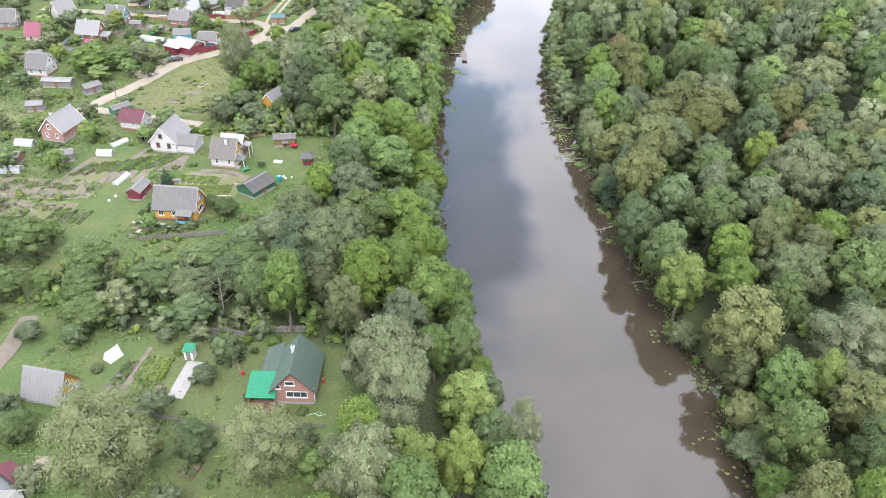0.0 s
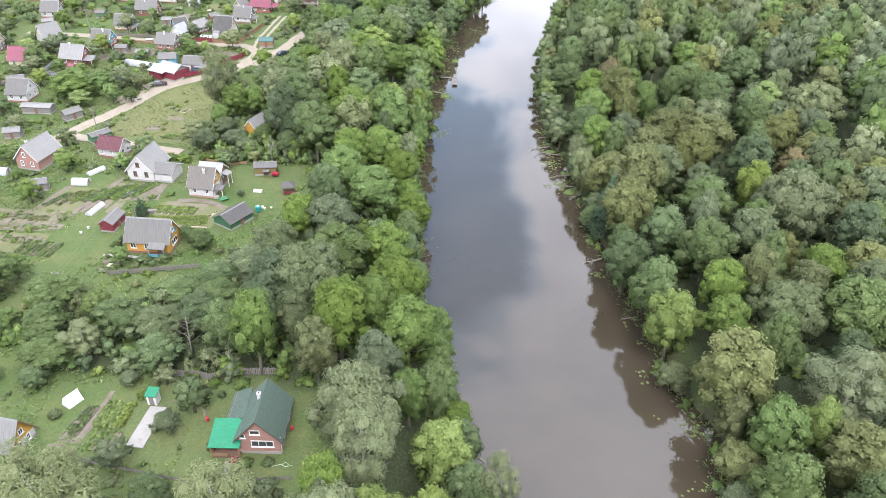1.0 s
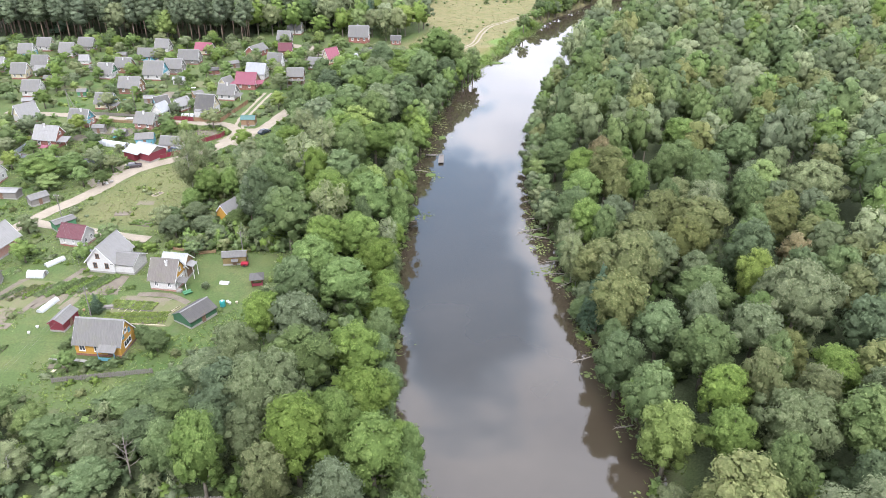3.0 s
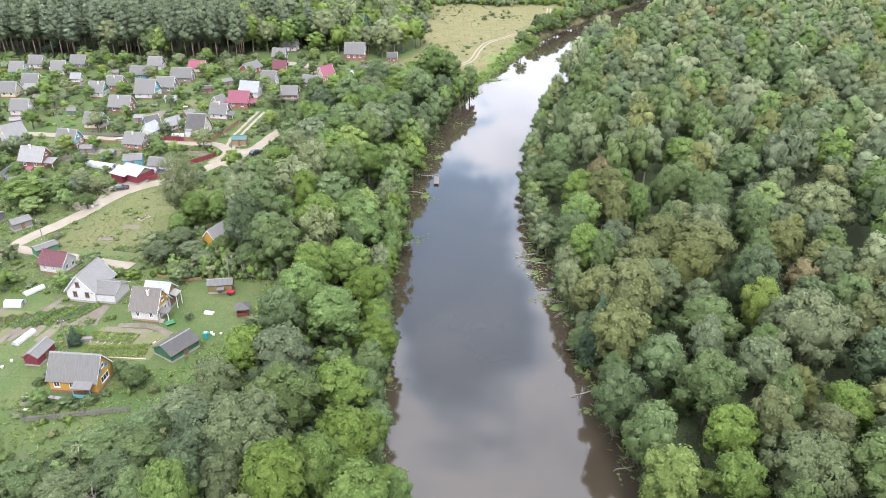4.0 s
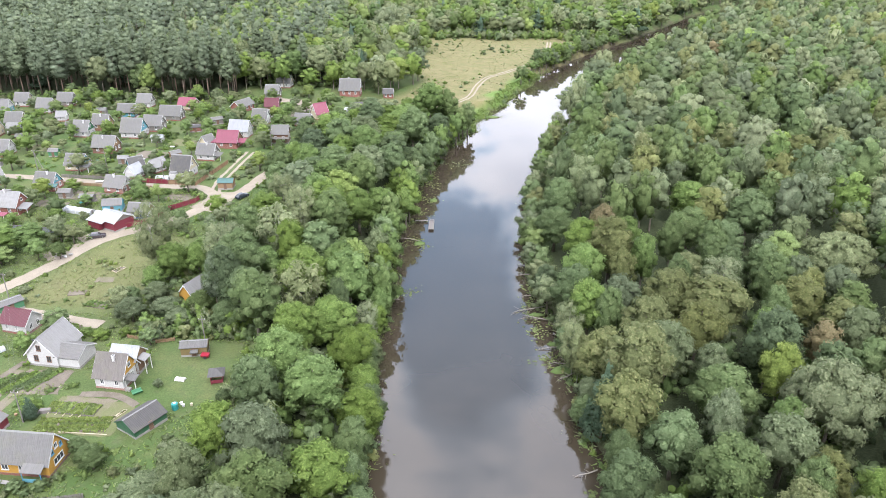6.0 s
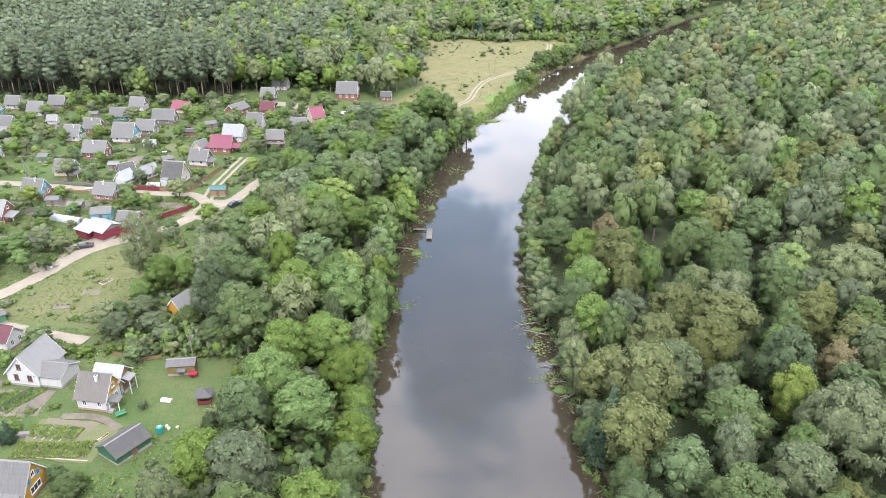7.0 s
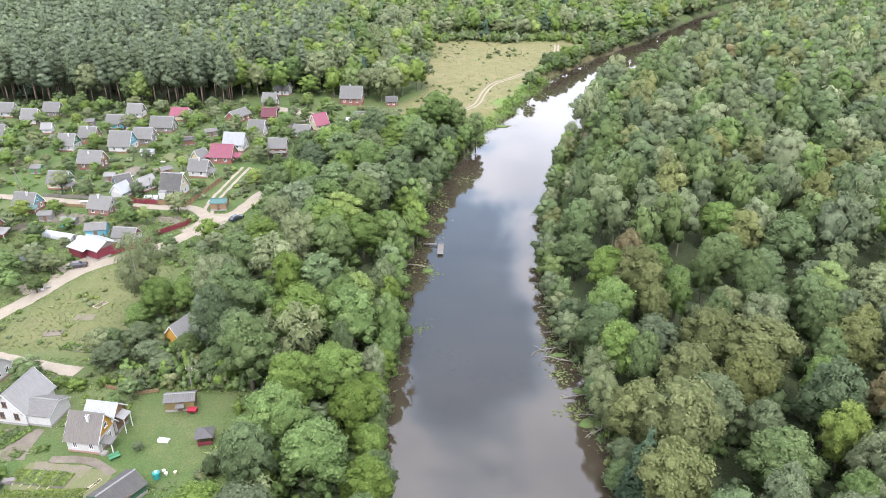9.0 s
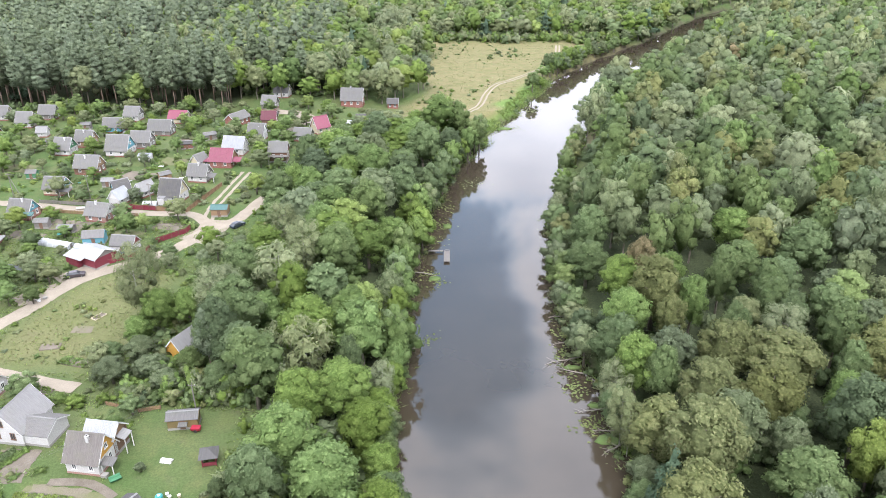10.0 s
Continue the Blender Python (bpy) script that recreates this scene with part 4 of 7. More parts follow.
# ---- houses ----
def sheet(m, length, y0, z0, y1, z1, thick=0.05, pitch=0.32, rows=None):
    """A pitched roof side of corrugated sheets, laid in overlapping rows, from the ridge (y0, z0) to the eave (y1, z1)."""
    b = Build(m)
    run = math.hypot(y1 - y0, z1 - z0)
    rows = rows or max(1, round(run / 1.7))
    up = Vector((0, (z0 - z1) * (1 if y1 > y0 else -1), abs(y1 - y0))).normalized()
    n = int(length / pitch * 3)
    for k in range(rows):
        vs, fs = [], []
        for s, lift in ((k / rows, 0.02), (min(1.0, (k + 1.04) / rows), 0.05)):
            for i in range(n + 1):
                x = -length / 2 + length * i / n
                h = lift + 0.028 * math.cos(i * 2.0944)
                vs.append(Vector((x, y0 + (y1 - y0) * s, z0 + (z1 - z0) * s)) + up * h)
        fs = [(i, i + 1, n + 2 + i, n + 1 + i) for i in range(n)]
        b.add(vs, fs)
    c = Vector((0, (y0 + y1) / 2, (z0 + z1) / 2))
    ang = math.atan2(z1 - z0, y1 - y0)
    b.box(*(c - up * 0.05), length - 0.04, run - 0.02, 0.08, Matrix.Rotation(ang, 3, "X"))
    return b


def window(parent, m, w=1.0, h=1.2, frame_mat=None, bars=1, shutters=None):
    """A window set against a wall whose outside faces -y in m."""
    f = Build(m)
    t = 0.11
    f.box(0, -0.03, h / 2 - t / 2, w, 0.10, t).box(0, -0.03, -h / 2 + t / 2, w, 0.10, t)
    f.box(-w / 2 + t / 2, -0.03, 0, t, 0.10, h - 2 * t).box(w / 2 - t / 2, -0.03, 0, t, 0.10, h - 2 * t)
    for k in range(bars):
        f.box(-w / 2 + w * (k + 1) / (bars + 1), -0.02, 0, 0.07, 0.07, h - 2 * t)
    win = part("window", f, frame_mat or WHITE, parent)
    part("pane", Build(m).box(0, 0.0, 0, w - t, 0.03, h - t), glass_mat(), win)
    part("sill", Build(m).box(0, -0.09, -h / 2 - 0.03, w + 0.14, 0.16, 0.05), frame_mat or WHITE, win)
    return win


def block(par, m, L, W, wh, rise, wall, gable, roof, over=0.4, base=BRICK_RED, front=(), side=(), attic=1, chimney=None, trim=None, frame_mat=None, back=True, gable_cut=None):
    """One gabled volume: ridge along x, front to -y, the show gable at +x. front, side: windows as (place, width)."""
    trim = trim or WHITE
    hw = W / 2
    k = rise / hw
    part("foundation", Build(m).box(0, 0, 0.0, L + 0.08, W + 0.08, 0.9), base, par)
    for s in (-1, 1):
        part("wall", Build(m).box(0, s * (hw - 0.1), 0.45 + (wh - 0.45) / 2, L, 0.2, wh - 0.45), wall, par)
    for s in (-1, 1):
        x = s * (L / 2 - 0.1)
        part("wall", Build(m).box(x, 0, 0.45 + (wh - 0.45) / 2, 0.196, W - 0.4, wh - 0.45), wall, par)
        part("gable", Build(m).prism([(-hw + 0.02, wh), (hw - 0.02, wh), (0, wh + rise - 0.06)], x - 0.11, x + 0.11), gable, par)
        for q in (-1, 1):
            p0, p1 = (s * (L / 2 + over - 0.03), 0, wh + rise - 0.02), (s * (L / 2 + over - 0.03), q * (hw + over), wh - over * k - 0.02)
            part("bargeboard", Build(m).beam(p0, p1, 0.05, 0.20), trim, par)
        if attic:
            mm = m @ pose(s * L / 2, 0, wh + rise * 0.38, 0, 0, 90 * s)
            window(par, mm, 0.9 if rise > 2 else 0.6, 1.0 if rise > 2 else 0.6, frame_mat)
    for s in (-1, 1):
        part("roof_slope", sheet(m, L + 2 * over, 0.0, wh + rise + 0.07, s * (hw + over), wh - over * k + 0.07), roof, par)
    part("ridge_cap", Build(m).prism([(-0.20, wh + rise + 0.12 - 0.20 * k + 0.07), (0, wh + rise + 0.20), (0.20, wh + rise + 0.12 - 0.20 * k + 0.07), (0, wh + rise + 0.13)], -L / 2 - over, L / 2 + over), SLATE_PALE if roof in (SLATE, SLATE_DARK) else roof, par)
    for u, w in front:
        window(par, m @ pose(u * L, -hw, 0.45 + (wh - 0.45) * 0.52), w, 1.25, frame_mat, 2 if w > 1.6 else 1)
        if back:
            window(par, m @ pose(u * L, hw, 0.45 + (wh - 0.45) * 0.52, 0, 0, 180), w, 1.25, frame_mat)
    for u, w in side:
        window(par, m @ pose(L / 2, u * W, 0.45 + (wh - 0.45) * 0.52, 0, 0, 90), w, 1.25, frame_mat, 2 if w > 1.6 else 1)
    if chimney is not None:
        cx, cy = chimney
        zt = wh + rise - abs(cy) * k
        ch = part("chimney", Build(m).box(cx, cy, zt + 0.25, 0.5, 0.5, 1.5).box(cx, cy, zt + 1.03, 0.6, 0.6, 0.1), BRICK_WHITE, par, "pale brick chimney")
        part("flue", Build(m).box(cx, cy, zt + 1.13, 0.22, 0.22, 0.12), paint("soot", (0.03, 0.03, 0.03)), ch)


def lean_to(par, m, x0, x1, y0, y1, z0, z1, roof, posts=True, post_mat=None):
    """A sloping porch roof on posts, from the wall (y0, z0) out to (y1, z1)."""
    part("porch_roof", sheet(m @ pose((x0 + x1) / 2, 0, 0), x1 - x0, y0, z0, y1, z1), roof, par)
    if posts:
        for x in (x0 + 0.2, x1 - 0.2):
            part("post", Build(m).box(x, y1 + (0.15 if y1 < y0 else -0.15), (z1 - 0.08) / 2, 0.12, 0.12, z1 - 0.08), post_mat or WHITE, par)


def door(par, m, mat, w=0.9, h=2.0):
    d = part("door", Build(m).box(0, -0.03, h / 2, w, 0.08, h), mat, par)
    part("handle", Build(m).box(w * 0.38, -0.10, h * 0.5, 0.04, 0.06, 0.16), paint("steel", (0.5, 0.5, 0.5), 0.35, 1.0), d)


HOUSES = []


def cottage(x, y, yaw, L, W, ridge, wall, gable, roof, label, wh=2.7, depth=True, **kw):
    """A village house; (x, y): the middle of its ridge."""
    h = thing("house", x, y, yaw, None, label, "house", "village houses")
    kw.setdefault("front", ((-0.25, 0.95), (0.22, 0.95)))
    kw.setdefault("side", ((-0.2, 0.9), (0.22, 0.9)))
    block(h, Matrix(), L, W, wh, (ridge - wh) * 1.12, wall, gable, roof, **kw)
    HOUSES.append((x, y, max(L, W) / 2 + 1.2))
    return h


I4 = Matrix()
# the brick house with the green roof beside the river
gh = thing("house", -22.4, 84.6, 90, None, "brick house with dark green roof and bright green porch", "house", "village houses")
block(gh, I4, 8.0, 6.2, 3.3, 3.5, BRICK_PINK, BRICK_PINK, GREEN_TILE, 0.5, CONCRETE, ((-0.2, 0.9), (0.2, 0.9)), (), 0, (1.0, 0.55), paint("brown_trim", (0.10, 0.07, 0.055)))
window(gh, I4 @ pose(-4.0, -0.5, 2.05, 0, 0, -90), 3.3, 1.25, WHITE, 2)
window(gh, I4 @ pose(-4.0, 0.4, 4.35, 0, 0, -90), 1.5, 0.85, WHITE, 0)
window(gh, I4 @ pose(-4.0, 2.25, 3.55, 0, 0, -90), 0.8, 0.8, WHITE, 0)
part("roof_slope", sheet(I4 @ pose(2.7, 0, 0), 6.6, 2.9, 3.68, 5.9, 2.3), GREEN_TILE, gh)
part("wall", Build(I4).box(2.7, 4.25, 1.4, 6.2, 2.5, 2.3), BRICK_PINK, gh)
part("porch_roof", sheet(I4 @ pose(0, 4.8, 0, 0, 0, -90), 4.6, -0.5, 3.45, -5.3, 2.4), GREEN_TIN, gh, "bright green corrugated porch roof")
for px, py in ((-5.0, 2.75), (-5.0, 6.8), (-2.8, 6.8)):
    part("post", Build(I4).box(px, py, 1.2, 0.14, 0.14, 2.4), TAN, gh)
part("railing", Build(I4).box(-5.0, 5.6, 0.95, 0.06, 2.3, 0.08).box(-5.0, 5.6, 0.6, 0.05, 2.3, 0.5), TAN, gh)
part("railing", Build(I4).box(-3.9, 6.8, 0.95, 2.2, 0.06, 0.08).box(-3.9, 6.8, 0.6, 2.2, 0.05, 0.5), TAN, gh)
part("porch_floor", Build(I4).box(-2.8, 4.8, 0.16, 4.4, 4.2, 0.32), BROWN, gh)
part("steps", Build(I4).box(-5.3, 3.6, 0.22, 0.5, 1.2, 0.44).box(-5.75, 3.6, 0.12, 0.4, 1.2, 0.24), DARKRED, gh)
door(gh, I4 @ pose(-0.42, 4.2, 0.32, 0, 0, -90), BROWN)
part("drainpipe", Build(I4).box(-3.96, -3.2, 1.9, 0.09, 0.09, 3.0), WHITE, gh)
HOUSES.append((-23.5, 84, 6.5))

# the yellow house with the broad slate roof
yh = cottage(-56.7, 135.0, -4.5, 8.9, 5.8, 6.2, YELLOW, YELLOW, SLATE, "yellow boarded house with a steep grey slate roof", 2.9, base=BRICK_RED, front=((-0.34, 1.2), (-0.02, 1.0)), side=((0.0, 2.6),), frame_mat=WHITE)
window(yh, I4 @ pose(4.45, -1.2, 3.7, 0, 0, 90), 0.7, 0.9, paint("blue_trim", (0.10, 0.26, 0.38)))
window(yh, I4 @ pose(4.45, 1.2, 3.7, 0, 0, 90), 0.7, 0.9, MATS["blue_trim"])
lean_to(yh, I4, 0.6, 4.2, -2.9, -4.6, 2.9, 2.15, SLATE, True, MATS["blue_trim"])
part("porch_rail", Build(I4).box(2.4, -4.45, 0.55, 3.3, 0.06, 0.7), BLUE, yh)
door(yh, I4 @ pose(2.3, -2.9, 0.45), BROWN)

# white brick house with a wing
wh_ = thing("house", -68.9, 166.8, 82, None, "white brick house with patched grey slate roof and low wing", "house", "village houses")
block(wh_, I4, 8.0, 6.6, 2.9, 3.7, BRICK_WHITE, BRICK_WHITE, SLATE_PALE, 0.4, CONCRETE, (), (), 0, None, WHITE)
for u in (-1.5, 1.3):
    window(wh_, I4 @ pose(-4.0, u, 1.9, 0, 0, -90), 0.95, 1.35, BROWN)
window(wh_, I4 @ pose(-4.0, 0.3, 4.3, 0, 0, -90), 0.95, 1.25, BROWN)
block(wh_, I4 @ pose(-0.9, -5.2, 0, 0, 0, 90), 5.0, 5.6, 2.5, 1.4, BRICK_WHITE, BRICK_WHITE, SLATE, 0.35, CONCRETE, (), (), 0, None, WHITE)
HOUSES.append((-66.5, 166.5, 6.4))

# white house with a yellow gable, and its newer rear part
vh = cottage(-52.6, 158.4, -8, 5.8, 5.6, 6.0, BRICK_WHITE, YELLOW, SLATE_BROWN, "white brick house with yellow gable and tin-roofed extension", 2.8, base=BRICK_PINK, front=((-0.24, 0.85), (0.27, 0.85)), side=((0.1, 0.9),), chimney=(0.6, -0.8))
block(vh, I4 @ pose(0.3, 4.0, 0, 0, 0, 0), 5.2, 4.2, 3.7, 1.9, BROWN, TAN, TIN_WHITE, 0.35, CONCRETE, (), (), 0)
lean_to(vh, I4, 2.9, 5.2, -0.6, -2.4, 2.5, 2.1, SLATE)
lean_to(vh, I4 @ pose(0, 0, 0, 0, 0, 90), 2.8, 5.2, -2.9, -4.5, 3.6, 3.1, SLATE_PALE)
part("steps", Build(I4).box(3.6, -2.6, 0.25, 1.0, 0.9, 0.5), CONCRETE, vh)

# silver-roofed house with orange gable
sh = cottage(-60.3, 81.6, -11, 6.4, 4.6, 4.9, BRICK_WHITE, YELLOW, SLATE_PALE, "small white house with silver slate roof and orange gable", 1.7, front=(), side=((-0.2, 0.7), (0.2, 0.7)), trim=BROWN, attic=1, base=CONCRETE)
# roof corner of the white house with a pink roof
lw = cottage(-59.4, 61.2, -30, 6.4, 5.6, 5.2, BRICK_WHITE, WHITE, SLATE_PALE, "white house with pale roof, big gable window and maroon lean-to", 2.6)
lean_to(lw, I4, -2.0, 3.0, 2.6, 5.0, 3.6, 2.8, RED_TIN, True)
# pink brick house
ph = thing("house", -98.0, 171.6, 77, None, "pink brick house with pale slate roof", "house", "village houses")
block(ph, I4, 8.4, 6.2, 3.0, 3.4, BRICK_PINK, BRICK_PINK, SLATE_PALE, 0.4, CONCRETE, (), (), 0, (-2.0, 0.6))
for u, z in ((-1.4, 1.7), (1.4, 1.7), (0.4, 4.0)):
    window(ph, I4 @ pose(-4.2, u, z, 0, 0, -90), 0.9, 1.3)
HOUSES.append((-98, 171.6, 5.4))

cottage(-81.4, 177.2, -13, 6.2, 4.8, 4.6, BRICK_WHITE, BRICK_WHITE, RED_TIN, "white brick house with a maroon sheet roof", 2.6, attic=0, front=((-0.28, 0.6), (0.12, 0.6)))
cottage(-122.2, 212.0, -4, 6.0, 6.2, 5.8, BRICK_WHITE, WHITE, SLATE, "white house with grey slate roof and big gable window", 2.7)
cottage(-135.8, 239.0, -2, 5.6, 5.2, 5.6, CREAM, CREAM, PINK_TIN, "yellow boarded house with a faded pink roof", 2.6, front=((-0.2, 0.9),), base=GREENWALL)
bh = cottage(-118.6, 240.7, -9, 7.6, 6.0, 6.0, BRICK_RED, BRICK_RED, SLATE_PALE, "red brick house with pale slate roof and white band", 2.9, chimney=(-0.8, -0.3))
lean_to(bh, I4, 3.6, 7.2, 0.6, -2.6, 3.0, 2.2, SLATE_PALE)
lean_to(bh, I4, 0.6, 3.0, -5.2, -7.2, 1.9, 1.6, PINK_TIN)
mh = cottage(-117.0, 259.4, -8, 6.4, 5.2, 5.2, BRICK_PINK, BLUE, SLATE, "pink and white house with teal porch roof and gable", 2.4, chimney=(0.8, -0.5))
lean_to(mh, I4, 1.6, 5.2, -2.2, -4.0, 2.7, 2.1, TEAL_TIN)
cottage(-94.1, 258.1, -12, 6.6, 5.2, 4.7, BRICK_PINK, WHITE, SLATE, "low pinkish house with grey slate roof", 2.2, chimney=(-0.6, -0.4))
cottage(-137.5, 262.5, 52, 6.4, 5.6, 5.8, BRICK_WHITE, CREAM, SLATE_PALE, "cream house with pale roof and gable facing the street", 2.6)
dh = cottage(-116.5, 278.3, -4, 6.2, 5.4, 5.0, CREAM, BLUE, SLATE, "grey-roofed house with pale blue gable and carport", 2.3)
lean_to(dh, I4, 2.8, 6.0, -1.0, -4.2, 2.5, 2.0, SLATE_PALE)
cottage(-114.5, 296.8, -4, 7.9, 5.8, 5.6, BROWN, TAN, SLATE, "dark boarded house with a long grey slate roof", 2.6, chimney=(-0.4, -0.8))
ch_ = cottage(-77.9, 272.4, -8, 6.4, 6.2, 6.6, BRICK_WHITE, CREAM, SLATE_DARK, "white house with steep dark slate roof and cream gable", 2.7, side=((-0.25, 1.0), (0.1, 1.0)))
lean_to(ch_, I4, -3.0, -0.6, -3.1, -4.8, 2.6, 2.2, SLATE_PALE, False)
part("porch_wall", Build(I4).box(-1.8, -4.0, 1.1, 2.2, 1.6, 2.1), BRICK_WHITE, ch_)
qh = cottage(-75.2, 289.6, -8, 6.2, 5.2, 5.2, BRICK_WHITE, GREYWOOD, SLATE, "pale house with grey slate roof and side awning", 2.5, chimney=(0.2, -0.3))
lean_to(qh, I4, 3.0, 5.8, 0.4, -2.4, 2.5, 1.9, SLATE)
bp = cottage(-71.5, 304.0, -6, 7.6, 6.4, 5.6, BRICK_RED, TAN, PINK_TIN, "brick house with a large faded pink tin roof", 2.5, attic=0)
lean_to(bp, I4, -7.6, -3.4, -0.6, -3.2, 2.6, 2.1, PINK_TIN)
lean_to(bp, I4, 3.6, 6.8, -0.2, -2.8, 3.2, 2.3, PINK_TIN, False)
cottage(-70.6, 316.2, -9, 7.4, 5.2, 6.0, BRICK_WHITE, WHITE, TIN_WHITE, "pale house with a white tin roof", 3.0)
cottage(-111.6, 315.3, -4, 7.8, 7.0, 6.6, BRICK_WHITE, BLUE, SLATE, "large white house with grey roof and blue-green gable", 2.6, side=((-0.28, 1.0), (0.0, 1.0), (0.28, 1.0)))
cottage(-106.8, 323.6, -4, 7.0, 5.4, 5.6, GREYWOOD, GREYWOOD, SLATE, "grey boarded house with a slate roof", 2.7)
cottage(-131.6, 315.7, -4, 5.8, 5.8, 5.6, BRICK_WHITE, GREENWALL, SLATE, "white house with slate roof and greenish gable", 2.5, chimney=(0.9, -0.7))
cottage(-128.0, 324.6, -4, 6.2, 5.0, 5.6, TAN, TAN, SLATE, "tan boarded house with a brownish slate roof", 2.8, chimney=(0.0, -0.6))
cottage(-125.5, 343.3, 0, 7.0, 5.4, 5.0, BLUE, WHITE, SLATE, "turquoise boarded house with a grey roof", 2.5)
cottage(-124.0, 359.0, -4, 6.0, 5.2, 5.4, BRICK_WHITE, GREYWOOD, SLATE, "small pale house with a slate roof", 2.6)
cottage(-105.5, 339.4, -4, 8.6, 5.6, 5.4, GREYWOOD, CONCRETE, SLATE, "long grey house with rough stone gable", 2.4)
cottage(-104.2, 356.0, -4, 7.0, 5.6, 4.6, CREAM, CREAM, PINK_TIN, "cream house with a bright pink roof", 2.4)
cottage(-166.5, 314.7, 0, 5.8, 5.4, 5.6, CREAM, CREAM, SLATE, "cream gabled house with grey roof", 2.6, base=BRICK_RED)
cottage(-164.1, 327.0, 0, 6.4, 5.4, 5.6, BRICK_WHITE, BRICK_RED, SLATE, "white house with grey roof and red gable", 2.6)
cottage(-159.3, 317.6, 0, 5.0, 4.0, 4.0, BRICK_WHITE, WHITE, SLATE_PALE, "small white house with pale roof and porch", 2.2)
cottage(-180.6, 347.2, 2, 5.8, 5.6, 5.6, BLUE, WHITE, SLATE, "blue-walled house with white gable and grey roof", 2.6)
cottage(-178.7, 360.0, -3, 6.0, 5.0, 5.4, BRICK_WHITE, CREAM, SLATE, "white house with a cream gable", 2.6)
cr = cottage(-163.3, 349.5, -3, 6.2, 5.4, 5.6, BRICK_WHITE, CREAM, SLATE, "white house with cream gable and glazed porch", 2.6)
lean_to(cr, I4, 3.0, 5.4, 0.8, -2.0, 2.6, 2.1, SLATE_PALE)
cottage(-159.8, 360.8, -3, 6.6, 5.2, 5.4, GREYWOOD, GREYWOOD, SLATE, "grey boarded house beneath the pines", 2.6)
cottage(-181.1, 324.5, -4, 6.2, 5.4, 5.4, BRICK_WHITE, WHITE, SLATE_PALE, "white house with a pale slate roof", 2.6)
cottage(-150.0, 336.0, 4, 3.6, 3.2, 3.8, BRICK_WHITE, WHITE, SLATE_PALE, "tiny white garden house", 2.2, side=(), front=((0.0, 0.6),), attic=0)
# northern end of the village
barn = cottage(-79.9, 353.8, 62, 8.6, 5.2, 4.5, BRICK_RED, BRICK_RED, SLATE, "long brick garage with a grey slate roof", 2.6, front=((-0.3, 0.9), (0.0, 0.9), (0.3, 0.9)), attic=0)
rh = cottage(-64.8, 345.8, 4, 5.4, 5.4, 7.2, BROWN, BROWN, RED_TIN, "tall dark red and white house with maroon roof", 4.9, base=BRICK_WHITE)
part("storey", Build(I4).box(0, 0, 1.4, 5.46, 5.46, 2.1), BRICK_WHITE, rh, "white ground floor")
cottage(-66.6, 332.5, -5, 5.8, 5.4, 6.0, BRICK_WHITE, WHITE, SLATE, "white house with a grey slate roof", 2.8)
pk = cottage(-44.5, 342.6, 40, 5.6, 5.0, 6.0, CREAM, CREAM, PINK_TIN, "cream house with a crimson roof and white window", 2.7)
cottage(-49.2, 332.2, -10, 6.4, 4.4, 4.5, GREYWOOD, GREYWOOD, SLATE, "low grey shed-like house with slate roof", 2.5, attic=0)
sth = cottage(-53.4, 309.3, 2, 6.0, 5.0, 6.2, BROWN, BROWN, SLATE, "dark weathered house on an open ground floor with deck", 3.9, base=CONCRETE)
part("deck", Build(I4).box(0, -3.6, 2.5, 6.6, 2.0, 0.14), GREYWOOD, sth)
for px in (-3.0, 0.0, 3.0):
    part("post", Build(I4).box(px, -4.4, 1.25, 0.14, 0.14, 2.5), GREYWOOD, sth)
part("railing", Build(I4).box(0, -4.5, 3.1, 6.4, 0.05, 0.08).box(0, -4.5, 2.8, 6.4, 0.04, 0.08), GREYWOOD, sth)
cottage(-70.9, 398.2, -6, 6.6, 5.4, 5.4, BRICK_WHITE, CREAM, SLATE, "pale house with cream gable at the forest edge", 2.7)
cottage(-72.0, 377.6, -6, 6.0, 5.4, 5.4, GREYWOOD, GREYWOOD, SLATE, "grey house with dark gable on bare ground", 2.6)
big = cottage(-37.6, 388.4, -2, 9.4, 7.4, 7.2, BRICK_RED, WHITE, SLATE, "large dark red house with mauve-grey roof and white gable", 3.2, chimney=(-0.6, 0.3), front=((-0.3, 1.0), (0.0, 1.0), (0.3, 1.0)))
cottage(-19.9, 390.5, 2, 4.6, 4.0, 4.0, BRICK_RED, BRICK_RED, SLATE_DARK, "small brown brick outbuilding", 2.4, attic=0)
cottage(-24.1, 348.4, 62, 5.2, 4.6, 4.6, BLUE, WHITE, SLATE_PALE, "small pale gabled cottage with blue window wall", 2.2)
cottage(-96.0, 277.0, 40, 4.6, 4.2, 4.6, GREYWOOD, BLUE, SLATE_DARK, "dark-roofed shed with teal end", 2.4, attic=0)
cottage(-93.6, 270.0, 70, 4.6, 4.0, 4.4, BRICK_WHITE, WHITE, TIN_WHITE, "small white gabled house with teal porch", 2.3, attic=0)
cottage(-88.4, 276.5, 60, 5.0, 3.8, 4.2, BRICK_WHITE, WHITE, SLATE_PALE, "white outbuilding with pale roof", 2.3, attic=0)
cottage(-79.5, 303.0, 60, 4.2, 3.8, 4.2, CREAM, CREAM, SLATE, "small cream hut with slate roof", 2.3, attic=0)
cottage(-142.0, 206.0, 40, 6.4, 5.4, 5.0, BLUE, BLUE, PINK_TIN, "blue house with a pink roof corner", 2.6)
cottage(-152.0, 252.0, 4, 6.4, 5.6, 5.6, GREYWOOD, CREAM, SLATE, "old grey house with slate roof", 2.6)
